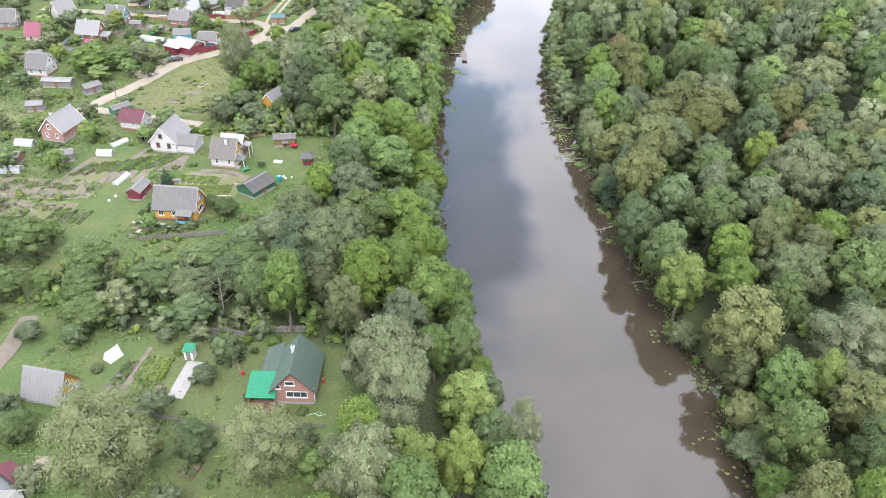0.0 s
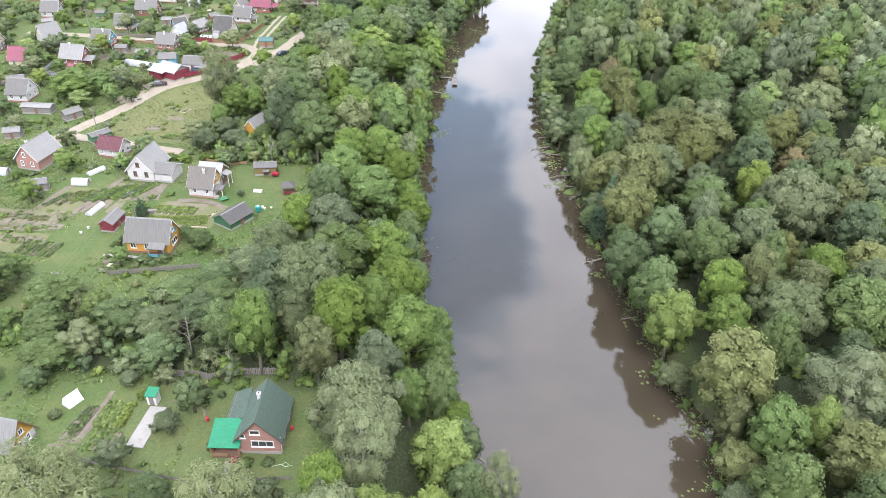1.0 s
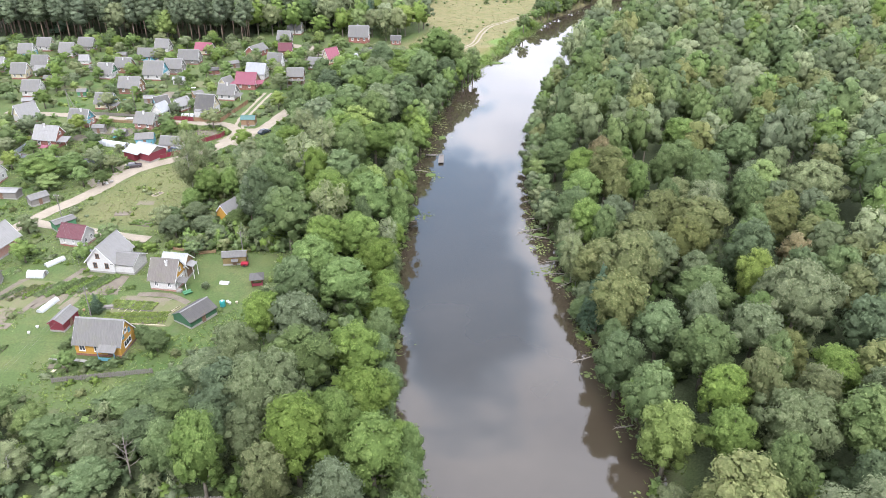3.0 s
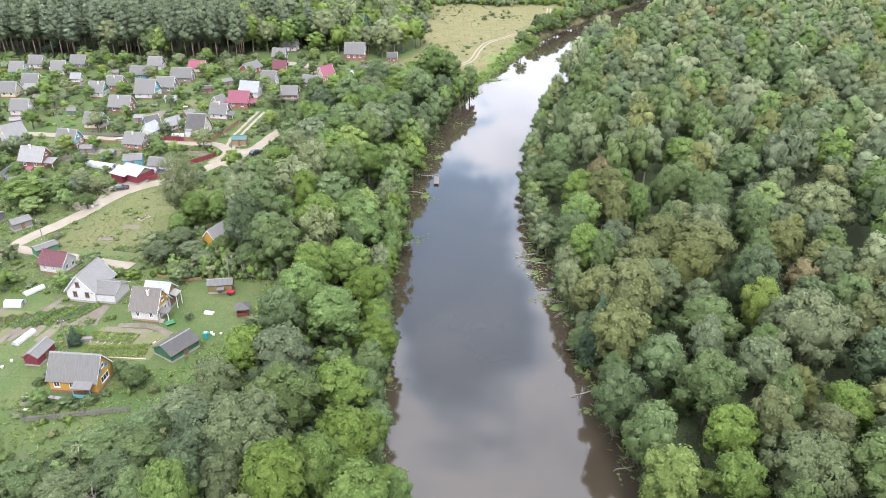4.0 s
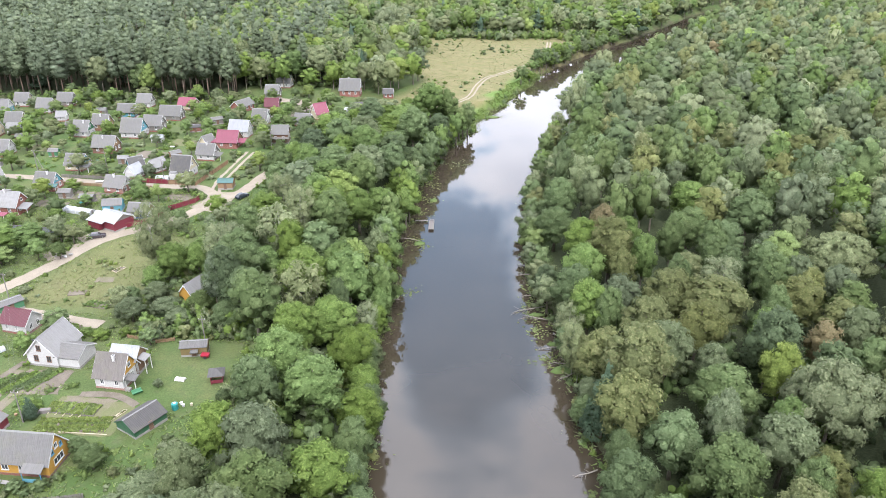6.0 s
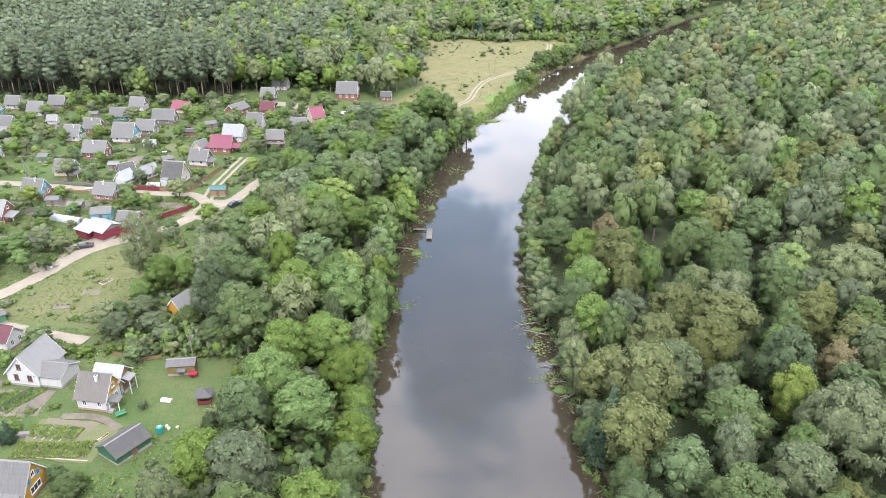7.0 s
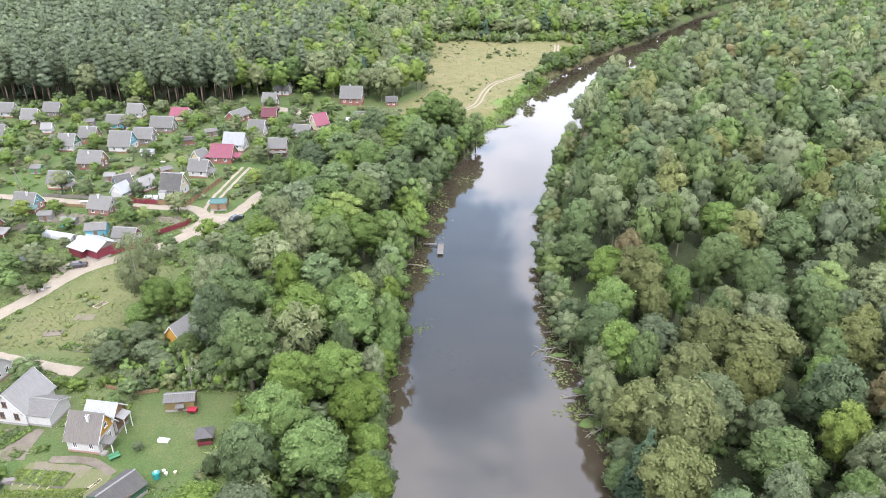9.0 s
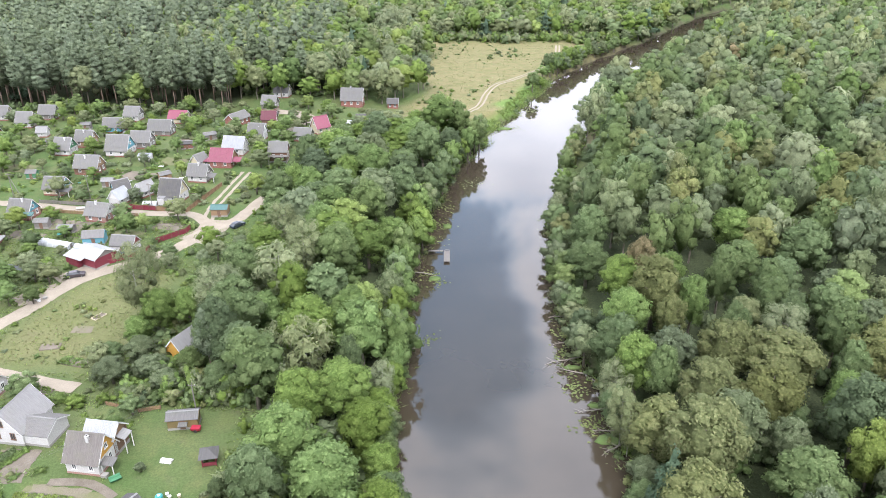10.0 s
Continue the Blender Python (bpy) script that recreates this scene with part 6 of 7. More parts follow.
def bed(x, y, yaw, L, W, rows, kind, label, frame_=None, fill=0.8, plump=1.0):
    """A dug bed with rows of plants."""
    t = thing("garden_bed", x, y, yaw, None, label, "garden bed", "garden beds")
    part("soil", Build().prism([(-W / 2, -0.2), (W / 2, -0.2), (W / 2 - 0.12, 0.16), (-W / 2 + 0.12, 0.16)], -L / 2, L / 2), SOIL, t)
    rng = np.random.default_rng(int(abs(x * 13 + y * 7)))
    for k in range(rows):
        v0 = -W / 2 + W * (k + 0.5) / rows
        n = int(L * 2.2)
        lumps = [(np.array([-L / 2 + L * (i + 0.5) / n + rng.uniform(-0.1, 0.1), v0 + rng.uniform(-0.06, 0.06), 0.2]), np.array([0.27, 0.27, 0.24]) * rng.uniform(0.7, 1.4) * plump) for i in range(n) if rng.uniform() < fill]
        if not lumps:
            continue
        parts = [soft_lump(rng, c, r * 0.8, 1, c - np.array([0, 0, 0.2]), np.ones(3)) for c, r in lumps] + [sprays(rng, lumps, int(14 * plump) * len(lumps), 0.24 * plump ** 0.5, 0.2, 1.2)]
        v, f, nor = gather(parts)
        tagged(part("foliage", raw_mesh("foliage", v, f, [leaf_mat(kind)], True, None, (), nor), None, t), kind="stuff")
    if frame_:
        for s in (-1, 1):
            part("edging", Build().box(0, s * W / 2, 0.1, L, 0.08, 0.34), frame_, t)
            part("edging", Build().box(s * L / 2, 0, 0.1, 0.08, W, 0.34), frame_, t)
    return t


bed(-51.2, 85.6, 80, 7.0, 2.2, 3, "mid", "weedy garden bed with timber edging", GREYWOOD, 0.9, 1.3)
bed(-46.5, 87.4, 84, 5.0, 4.6, 6, "lime", "lush light green vegetable bed", None, 1.0, 1.7)
bed(-46.3, 82.2, 84, 4.0, 4.6, 5, "bright", "vegetable bed with mown edges", None, 0.9, 1.4)
bed(-52.6, 78.9, 75, 4.0, 2.6, 3, "olive", "dug bed with dry stalks", None, 0.5)
bed(-34.7, 68.0, 75, 3.4, 2.4, 4, "mid", "green bed in a dark wooden frame", BROWN)
for k in range(4):
    bed(-60.8 + k * 2.4, 149.8 - k * 0.25, 84, 3.2, 2.2, 5, "lime", "grassy bed with pale timber edging", GREYWOOD, 1.0, 1.1)
bed(-48.5, 147.0, 62, 5.0, 0.5, 1, "olive", "narrow bed with pale boards", CREAM, 0.4)
bed(-55.0, 144.8, 2, 13.0, 4.0, 8, "lime", "grassy vegetable strip behind a house", None, 0.95, 1.1)
for k in range(5):
    bed(-75.5 + k * 2.1, 156.2 + k * 0.5, 62, 8.0, 1.6, 2, ("bright", "mid")[k % 2], "long potato row in dug soil", None, 1.0, 1.45)
for k in range(4):
    bed(-85.5 + k * 2.6, 153.0 + k * 0.8, 62, 7.0, 1.7, 2, ("mid", "olive", "bright", "mid")[k], "vegetable bed beside a greenhouse", None, 0.85, 1.2)
for k in range(4):
    bed(-98 + k * 4.2, 146.5 - k * 0.6, 3, 4.0, 2.2, 3, ("mid", "olive")[k % 2], "half-bare bed in a flat plot", None, 0.7, 1.1)
for k in range(4):
    bed(-96 + k * 4.6, 140.8, 3, 4.2, 1.4, 2, "bright", "narrow dug bed in the grass", None, 0.4)
for k in range(6):
    bed(-99.5 + k * 3.4, 134.9 + 0.2 * k, 3, 3.0, 2.6, 4, ("bright", "olive", "lime")[k % 3], "dug plot with sparse seedlings", None, (0.35, 0.6, 0.2)[k % 3], 0.9)
for k in range(5):
    bed(-83.5 + k * 1.7, 133.6 - 0.3 * k, 80, 5.0, 1.2, 2, ("mid", "bright")[k % 2], "narrow green row in a dug plot", None, 0.8, 1.1)
bed(-71.5, 178.0, -18, 5.0, 2.4, 4, "bright", "green potato patch beside the track")
bed(-72.0, 205.0, 60, 3.0, 1.6, 2, "olive", "small framed bed in the open lot", CREAM, 0.3)
bed(-77.0, 193.0, 10, 4.0, 2.4, 2, "olive", "round weedy bed in the open lot", None, 0.4)
bed(-69.5, 187.5, -14, 6.0, 2.6, 5, "bright", "striped vegetable patch in the open lot")
bed(-63.2, 129.2, 8, 3.6, 2.0, 2, "willow", "flower bed with pale blossoms", None, 0.7)
for k in range(60):
    x, y = grng.uniform(-135, -50), grng.uniform(226, 350)
    if free_of_houses(x, y, 1.2) and not near_road(x, y, 4.5):
        bed(x, y, grng.choice([2, 92]) + grng.uniform(-5, 5), grng.uniform(4, 7), grng.uniform(1.6, 3.0), 3, grng.choice(["bright", "mid", "lime"]), "vegetable bed in a village garden", None, 0.9, 1.3)


def plot(pts, mat, label, lift=0.045):
    """A patch of dug or trodden ground between four corners, with a ragged edge."""
    (ax, ay), (bx, by), (cx, cy), (dx, dy) = pts
    n, vs = 14, []
    for j in range(n + 1):
        for i in range(n + 1):
            u, w = i / n, j / n
            x = (ax * (1 - u) + bx * u) * (1 - w) + (dx * (1 - u) + cx * u) * w
            y = (ay * (1 - u) + by * u) * (1 - w) + (dy * (1 - u) + cy * u) * w
            x += 0.45 * noise.noise((x * 0.7, y * 0.7, 1.0))
            y += 0.45 * noise.noise((x * 0.7, y * 0.7, 9.0))
            vs.append((x, y, land(x, y) + lift + 0.22 * max(0, noise.noise((x * 0.12, y * 0.12, 3.0)))))
    b = Build().add(vs, [(j * (n + 1) + i, j * (n + 1) + i + 1, (j + 1) * (n + 1) + i + 1, (j + 1) * (n + 1) + i) for j in range(n) for i in range(n)])
    tagged(new("soil_patch", b.mesh("soil_patch", mat, True)), label, "ground", kind="structure")


DRY_SOIL = soil_mat("dry_garden_soil", (0.150, 0.128, 0.098), (0.128, 0.124, 0.070))
WEEDY = soil_mat("weedy_turf", (0.105, 0.118, 0.050), (0.132, 0.122, 0.072))
plot([(-61.4, 142.6), (-47.0, 141.9), (-46.0, 151.2), (-61.0, 153.2)], WEEDY, "weedy worn vegetable plot with dry patches")
plot([(-60.2, 150.6), (-51.0, 149.6), (-50.2, 152.2), (-60.0, 153.4)], DRY_SOIL, "dug dry soil before a white house", 0.06)
plot([(-69.2, 153.6), (-62.4, 153.6), (-62.8, 161.4), (-68.9, 161.8)], SOIL, "dug soil of a potato plot")
plot([(-76.6, 150.0), (-72.6, 149.6), (-72.4, 161.2), (-75.4, 161.6)], DRY_SOIL, "trodden dry soil strip between plots")
plot([(-72.6, 148.0), (-70.2, 147.8), (-67.4, 160.6), (-69.8, 161.8)], DRY_SOIL, "bare earth strip beside the potato rows")
plot([(-88, 147), (-77.5, 148.5), (-76.0, 158.5), (-86.5, 159.5)], WEEDY, "weedy dug garden plot")
plot([(-104, 131.5), (-80.5, 131), (-80, 138.6), (-104, 139.4)], WEEDY, "half-bare vegetable plot")
plot([(-104, 140), (-81, 139.6), (-81, 148), (-104, 149)], DRY_SOIL, "dry dug plot with narrow beds")
plot([(-124, 176), (-112, 175), (-111, 183), (-123, 184)], WEEDY, "weedy dug plot behind a shed")
plot([(-122, 152), (-109, 152), (-108, 160), (-121, 161)], DRY_SOIL, "dry dug plot beside a greenhouse")
plot([(-137, 222), (-127, 220), (-126, 227), (-136, 229)], SOIL, "dark dug garden plot")
plot([(-54.3, 75.6), (-50.9, 75.4), (-51.3, 81.4), (-54.1, 81.4)], DRY_SOIL, "dry plot with straw mulch")
plot([(-53.0, 81.8), (-49.4, 81.6), (-48.4, 88.8), (-51.4, 89.0)], SOIL, "dug soil round a timber-edged bed")
plot([(-57.2, 66.6), (-54.2, 66.8), (-54.8, 69.6), (-57.0, 69.6)], SAND, "bare sandy spot by a house")
plot([(-75.6, 198.4), (-71.0, 198.2), (-71.2, 201.0), (-75.4, 200.8)], DRY_SOIL, "small dug bed in the open lot")
plot([(-86, 216), (-92, 209), (-96, 213), (-89, 220)], SAND, "gravelly verge with rubble beside the road", 0.055)
for x, y, L, W, mat, what in ((-102, 253, 12, 7, SOIL, "dark dug garden plot with rows"), (-90, 251, 10, 6, WEEDY, "weedy garden plot"), (-110, 246, 10, 5, SOIL, "dug potato plot"), (-83, 247, 9, 6, WEEDY, "mown weedy plot"), (-73, 253, 8, 5, SOIL, "dug vegetable plot"),
                              (-106, 272, 9, 6, WEEDY, "weedy orchard floor"), (-84, 283, 9, 6, WEEDY, "weedy plot behind a house"), (-97, 293, 11, 7, SOIL, "dug plot between houses"), (-90, 307, 10, 7, WEEDY, "weedy plot beneath fruit trees"), (-120, 330, 9, 6, WEEDY, "worn yard between houses"),
                              (-92, 331, 9, 6, SOIL, "dug garden plot"), (-140, 300, 10, 7, WEEDY, "weedy garden plot"), (-128, 247, 9, 5, SOIL, "dug garden plot")):
    c, q = math.cos(radians(-13)), math.sin(radians(-13))
    plot([(x + c * a - q * b, y + q * a + c * b) for a, b in ((-L / 2, -W / 2), (L / 2, -W / 2), (L / 2, W / 2), (-L / 2, W / 2))], mat, what)
# pale timber edging of the grassy beds
for k in range(5):
    single("bed_edging", Build().box(0, 0, 0.14, 0.10, 2.6, 0.16), CREAM, -60.9 + k * 1.5, 149.1 - 0.33 * k, -13, None, "pale timber board edging a grassy bed", "edging", "bed edgings")
single("bed_edging", Build().box(0, 0, 0.14, 13.0, 0.12, 0.16), CREAM, -54.4, 142.7, -4, None, "long pale timber board along a plot", "edging", "bed edgings")
single("bed_edging", Build().box(0, 0, 0.14, 0.12, 6.5, 0.16), CREAM, -48.8, 146.4, -22, None, "pale timber board beside the green shed", "edging", "bed edgings")

# ---- greenhouses ----
FILM = paint("greenhouse_film", (0.34, 0.355, 0.355), 0.45, wear=0.2)


def hoop_house(x, y, yaw, L, r, label):
    t = thing("greenhouse", x, y, yaw, None, label, "greenhouse", "greenhouses")
    b = Build()
    n, m = 10, max(2, int(L / 0.8))
    arc = [(math.cos(math.pi * i / n) * r, math.sin(math.pi * i / n) * r * 1.1) for i in range(n + 1)]
    vs = [(-L / 2 + L * j / m, a, h * (1.0 if j % 2 else 0.97)) for j in range(m + 1) for a, h in arc]
    b.add(vs, [(j * (n + 1) + i, j * (n + 1) + i + 1, (j + 1) * (n + 1) + i + 1, (j + 1) * (n + 1) + i) for j in range(m) for i in range(n)])
    b.add(vs[:n + 1], [tuple(range(n + 1))]).add(vs[-n - 1:], [tuple(reversed(range(n + 1)))])
    part("cover", b, FILM, t, "", True)
    for j in range(0, m + 1, 2):
        q = -L / 2 + L * j / m
        part("hoop", Build().tube([(q, a * 1.02, h * 1.02) for a, h in arc], [0.03] * (n + 1), 4), WHITE, t)
    part("door", Build().box(L / 2 + 0.03, 0, r * 0.5, 0.05, 0.7, r), GREYWOOD, t)
    HOUSES.append((x, y, max(L / 2, r) + 0.3))


hoop_house(-98.6, 240.4, -18, 10.0, 1.4, "long white plastic polytunnel in a garden")
hoop_house(-90.5, 238.4, -16, 4.6, 1.2, "translucent polytunnel beside a longer one")
hoop_house(-83.4, 161.2, 0, 3.8, 1.2, "silvery arched greenhouse beside dug beds")
hoop_house(-82.2, 167.0, 55, 4.4, 0.8, "low white film tunnel")
hoop_house(-74.9, 148.8, 76, 5.0, 0.75, "low white film tunnel over a bed")
hoop_house(-105.2, 165.6, -4, 4.6, 1.3, "arched greenhouse with clear panels")
hoop_house(-102.0, 151.8, 2, 5.0, 1.4, "arched greenhouse beside a shed")
hoop_house(-83.6, 268.0, 0, 4.2, 1.3, "white greenhouse in a street garden")
hoop_house(-27.0, 352.0, 40, 6.0, 1.6, "white arched greenhouse behind a cottage")
hoop_house(-33.0, 356.0, 5, 7.0, 1.5, "long white arched greenhouse")


# ---- fences ----
def fence(pts, h, mat, label, step=2.2, gap=False, group="fences"):
    """Posts and panels that follow the ground."""
    x0, y0 = pts[0]
    f = thing("fence", x0, y0, 0, 0.0, label, "fence", group)
    P = []
    for (ax, ay), (bx, by) in zip(pts, pts[1:]):
        n = max(1, round(math.hypot(bx - ax, by - ay) / step))
        P += [(ax + (bx - ax) * k / n, ay + (by - ay) * k / n) for k in range(n)]
    P.append(pts[-1])
    for k, (x, y) in enumerate(P):
        z = land(x, y)
        part("post", Build().box(x - x0, y - y0, z + h / 2, 0.1, 0.1, h + 0.1), BROWN if mat is not GREYWOOD else GREYWOOD, f)
        if k + 1 < len(P):
            u, w = P[k + 1]
            d = Vector((u - x, w - y, 0))
            a = math.atan2(d.y, d.x)
            zc = (z + land(u, w)) / 2
            m = pose((x + u) / 2 - x0, (y + w) / 2 - y0, zc, 0, 0, math.degrees(a))
            if gap:
                for i in range(8):
                    q = d.length / 8
                    hh = h * (1 + 0.06 * math.sin(i * 2.3 + k))
                    part("slat", Build(m).box(-d.length / 2 + q * (i + 0.5), 0.05, 0.08 + hh / 2, q * 0.72, 0.025, hh - 0.06), mat, f)
                for z_ in (0.3, h - 0.22):
                    part("rail", Build(m).box(0, 0, z_, d.length, 0.05, 0.08), mat, f)
            else:
                n = 24
                vs = [(-d.length / 2 + d.length * i / n, 0.06 + 0.025 * (i % 2), v_) for v_ in (0.08, h) for i in range(n + 1)]
                part("panel", Build(m).add(vs, [(i, i + 1, n + 2 + i, n + 1 + i) for i in range(n)]), mat, f)
                part("rail", Build(m).box(0, 0, h - 0.2, d.length, 0.05, 0.08), BROWN, f)


RED_FENCE = paint("carmine_sheet", (0.16, 0.022, 0.038), 0.45)
GREY_FENCE = paint("grey_blue_sheet", (0.22, 0.24, 0.27), 0.5)
fence([(-42.3, 96.2), (-36, 96), (-33.8, 95.4), (-31.8, 96.7), (-22.5, 97.2)], 1.5, GREYWOOD, "weathered grey board fence below the trees", 2.2, True)
fence([(-93.1, 265.6), (-80.5, 263.9)], 1.6, RED_FENCE, "carmine sheet fence along the street")
fence([(-80.3, 263.9), (-70.9, 262.6), (-66.6, 284)], 1.5, TAN, "brown board fence along the lane")
fence([(-72.4, 241.8), (-66.4, 248.2), (-65.9, 251)], 1.6, RED_FENCE, "curving carmine sheet fence at the junction")
fence([(-125, 244.6), (-125.7, 231), (-122.2, 229.2), (-97.4, 225.7)], 1.6, GREY_FENCE, "blue-grey sheet fence round a plot", 2.4)
fence([(-80.5, 229.6), (-74.5, 234.4), (-72.5, 238)], 1.5, RED_FENCE, "carmine sheet fence beside the garage")
fence([(-88.5, 181.9), (-84.0, 180.6)], 1.4, RED_FENCE, "short maroon fence by the track")
fence([(-57, 173.6), (-50, 171.6), (-46.5, 172.6)], 0.9, TAN, "low rusty garden fence", 2.4, True)
fence([(-118, 269.6), (-100, 267.2), (-94, 266.6)], 1.1, GREYWOOD, "low grey picket fence along the street", 2.4, True)
fence([(-116, 262.8), (-100, 260.8), (-84, 259.4)], 1.1, TAN, "low brown picket fence along the street", 2.4, True)
fence([(-62, 124.0), (-45, 127.2)], 1.1, GREYWOOD, "old picket fence below the yellow house", 2.4, True)
fence([(-49.6, 78.6), (-30, 74.6), (-17, 76)], 0.7, GREYWOOD, "low wire-and-board fence across the lawn", 2.6, True)


# ---- poles and wires ----
def pole(x, y, h=8.0, brace=None, yaw=0):
    t = thing("utility_pole", x, y, yaw, None, "weathered wooden utility pole with crossarm", "utility pole", "utility poles")
    part("post", Build().tube([(0, 0, -0.5), (0, 0, h)], [0.14, 0.09], 7), GREYWOOD, t)
    arm = part("crossarm", Build().box(0, 0, h - 0.5, 1.4, 0.09, 0.11), GREYWOOD, t)
    for s in (-0.6, 0, 0.6):
        part("insulator", Build().tube([(s, 0, h - 0.44), (s, 0, h - 0.24)], [0.05, 0.035], 6), WHITE, arm)
    if brace:
        part("brace", Build().tube([(brace, 0.2, 0), (0.1, 0, h - 1.2)], [0.12, 0.1], 6), GREYWOOD, t)
    return Vector((x, y, land(x, y) + h - 0.25))


tops = [pole(-66.0, 114.0), pole(-64.4, 145.5, 7.0), pole(-90.1, 187.7), pole(-103.9, 272.8), pole(-82.4, 266.0), pole(-128.2, 274.0, 8, 2.2), pole(-62.9, 323.8), pole(-40.0, 172.5, 6.0), pole(-55.0, 300.0)]


def wire(a, b, sag=0.7):
    t = [a.lerp(b, k / 10) - Vector((0, 0, 4 * sag * (k / 10) * (1 - k / 10))) for k in range(11)]
    o = t[0]
    tagged(single("power_line", Build().tube([p - o for p in t], [0.009] * 11, 4), paint("aluminium_wire", (0.14, 0.14, 0.14), 0.6), o.x, o.y, 0, o.z), "thin sagging overhead wire", "power line", "overhead wires")


for i, j in ((0, 1), (1, 2), (2, 4), (3, 4), (3, 5), (4, 8), (8, 6), (1, 7)):
    for s in (-0.5, 0.5):
        wire(tops[i] + Vector((s, 0, 0)), tops[j] + Vector((s, 0, 0)))


# ---- cars ----
def car(x, y, yaw, c, label):
    t = thing("car", x, y, yaw, None, label, "car", "parked cars")
    body = paint("car_paint_" + "_".join(str(int(v * 100)) for v in c), c, 0.25, 0.3, 0.05, 9, (0.1, 0.1, 0.1), 0.6)
    prof = [(-2.15, 0.3), (2.1, 0.3), (2.2, 0.62), (2.05, 0.84), (1.05, 0.98), (-1.75, 1.02), (-2.2, 0.9)]
    b = Build()
    for w0, w1, q in ((-0.86, 0.86, prof),):
        n = len(q)
        vs = [(a, w, h) for w in (w0, w1) for a, h in q] + [(a * 0.97, w * 0.9, h + 0.05 if h > 0.8 else h) for w in (w0, w1) for a, h in q]
        b.add([(a, w, h) for w in (w0, w1) for a, h in q], [tuple(range(n)), tuple(reversed(range(n, 2 * n)))] + [((i + 1) % n, i, n + i, n + (i + 1) % n) for i in range(n)])
    part("body", b, body, t)
    cab = [(-1.9, 0.98), (1.05, 0.98), (0.35, 1.46), (-1.35, 1.48)]
    part("glasshouse", Build().add([(a, s * (0.80 if h < 1 else 0.62), h) for s in (-1, 1) for a, h in cab], [(0, 1, 2, 3), (7, 6, 5, 4), (0, 3, 7, 4), (1, 5, 6, 2), (3, 2, 6, 7), (0, 4, 5, 1)]), glass_mat(), t)
    part("roof", Build().box(-0.5, 0, 1.49, 1.75, 1.26, 0.05), body, t)
    for px in (-1.35, 1.35):
        for py in (-0.8, 0.8):
            w = part("wheel", Build().tube([(px, py - 0.1, 0.31), (px, py + 0.1, 0.31)], [0.31, 0.31], 12), paint("tyre_rubber", (0.02, 0.02, 0.02), 0.9), t)
            part("rim", Build().tube([(px, py - 0.11, 0.31), (px, py + 0.11, 0.31)], [0.18, 0.18], 10), paint("steel", (0.5, 0.5, 0.5), 0.35, 1.0), w)
    for py in (-0.62, 0.62):
        part("headlight", Build().box(2.14, py, 0.72, 0.1, 0.34, 0.14), glass_mat(), t)


car(-85.6, 223.4, 20, (0.06, 0.05, 0.055), "dark car parked before a red garage")
car(-53.4, 252.8, 55, (0.035, 0.045, 0.06), "dark blue car on the sandy road")
car(-75.8, 170.4, 30, (0.02, 0.022, 0.03), "black car beside a white house")
car(-77.2, 235.6, -10, (0.10, 0.14, 0.22), "blue car behind a fence")
car(-60.8, 340.2, 5, (0.14, 0.15, 0.17), "grey car in a yard")

# ---- yard things ----
single("concrete_slab", Build().box(0, 0, 0.06, 2.7, 8.2, 0.16).box(0.3, 2.6, 0.17, 0.5, 0.3, 0.1).box(-0.1, 0.4, 0.17, 0.5, 0.3, 0.1).box(0.2, -2.6, 0.17, 0.5, 0.3, 0.1), CONCRETE, -40.8, 85.2, -6, None, "long pale concrete slab with weathered patches", "slab")
tent = thing("tent", -54.2, 90.0, 60, None, "white canvas tent on the grass", "tent")
part("canvas", Build().prism([(-0.95, 0), (0.95, 0), (0, 1.9)], -1.3, 1.3), paint("white_canvas", (0.55, 0.55, 0.54), 0.8, wear=0.1), tent)
part("pole", Build().tube([(1.34, 0, 0), (1.34, 0, 1.95)], [0.03, 0.03], 5), WHITE, tent)
strip("path", [(-48.8, 92.5), (-49.4, 87.0), (-50.2, 81.5)], 0.8, SOIL, "narrow earth path between garden beds", 0.07)
strip("path", [(-39.6, 90.2), (-36.0, 91.4), (-33.6, 89.6), (-32.4, 86.8)], 0.32, SOIL, "curved paved garden path", 0.07)
strip("path", [(-26.8, 79.0), (-26.5, 75.8), (-26.2, 72.0)], 0.9, CONCRETE, "paved path to a porch", 0.07)
strip("path", [(-66, 131.0), (-61, 130.8), (-58, 130.2)], 0.8, CONCRETE, "pale path by the yellow house", 0.07)
strip("path", [(-62.5, 130.5), (-63.5, 127.0)], 0.7, CREAM, "board path through flowers", 0.08)
strip("path", [(-58, 153.9), (-51, 153.6), (-46, 150.6)], 1.6, SOIL, "bare earth yard before a house", 0.06)
strip("path", [(-78, 148), (-74.5, 155), (-71, 161.5)], 1.5, SOIL, "earth path between plots", 0.06)
strip("path", [(-70, 368), (-72, 376), (-78, 372), (-86, 366)], 7.0, SOIL, "bare worn ground before houses", 0.06)
strip("path", [(-60, 352), (-50, 358), (-44, 352)], 5.0, SAND, "sandy yard between houses", 0.07)
TURQ = paint("turquoise_plastic", (0.03, 0.22, 0.21), 0.4)
wt = thing("water_tank", -38.5, 149.9, 0, None, "turquoise plastic water tank", "water tank")
part("tank", Build().tube([(0, 0, 0.0), (0, 0, 1.2), (0, 0, 1.3)], [0.6, 0.6, 0.4], 14), TURQ, wt)
part("lid", Build().tube([(0, 0, 1.3), (0, 0, 1.38)], [0.25, 0.25], 10), WHITE, wt)
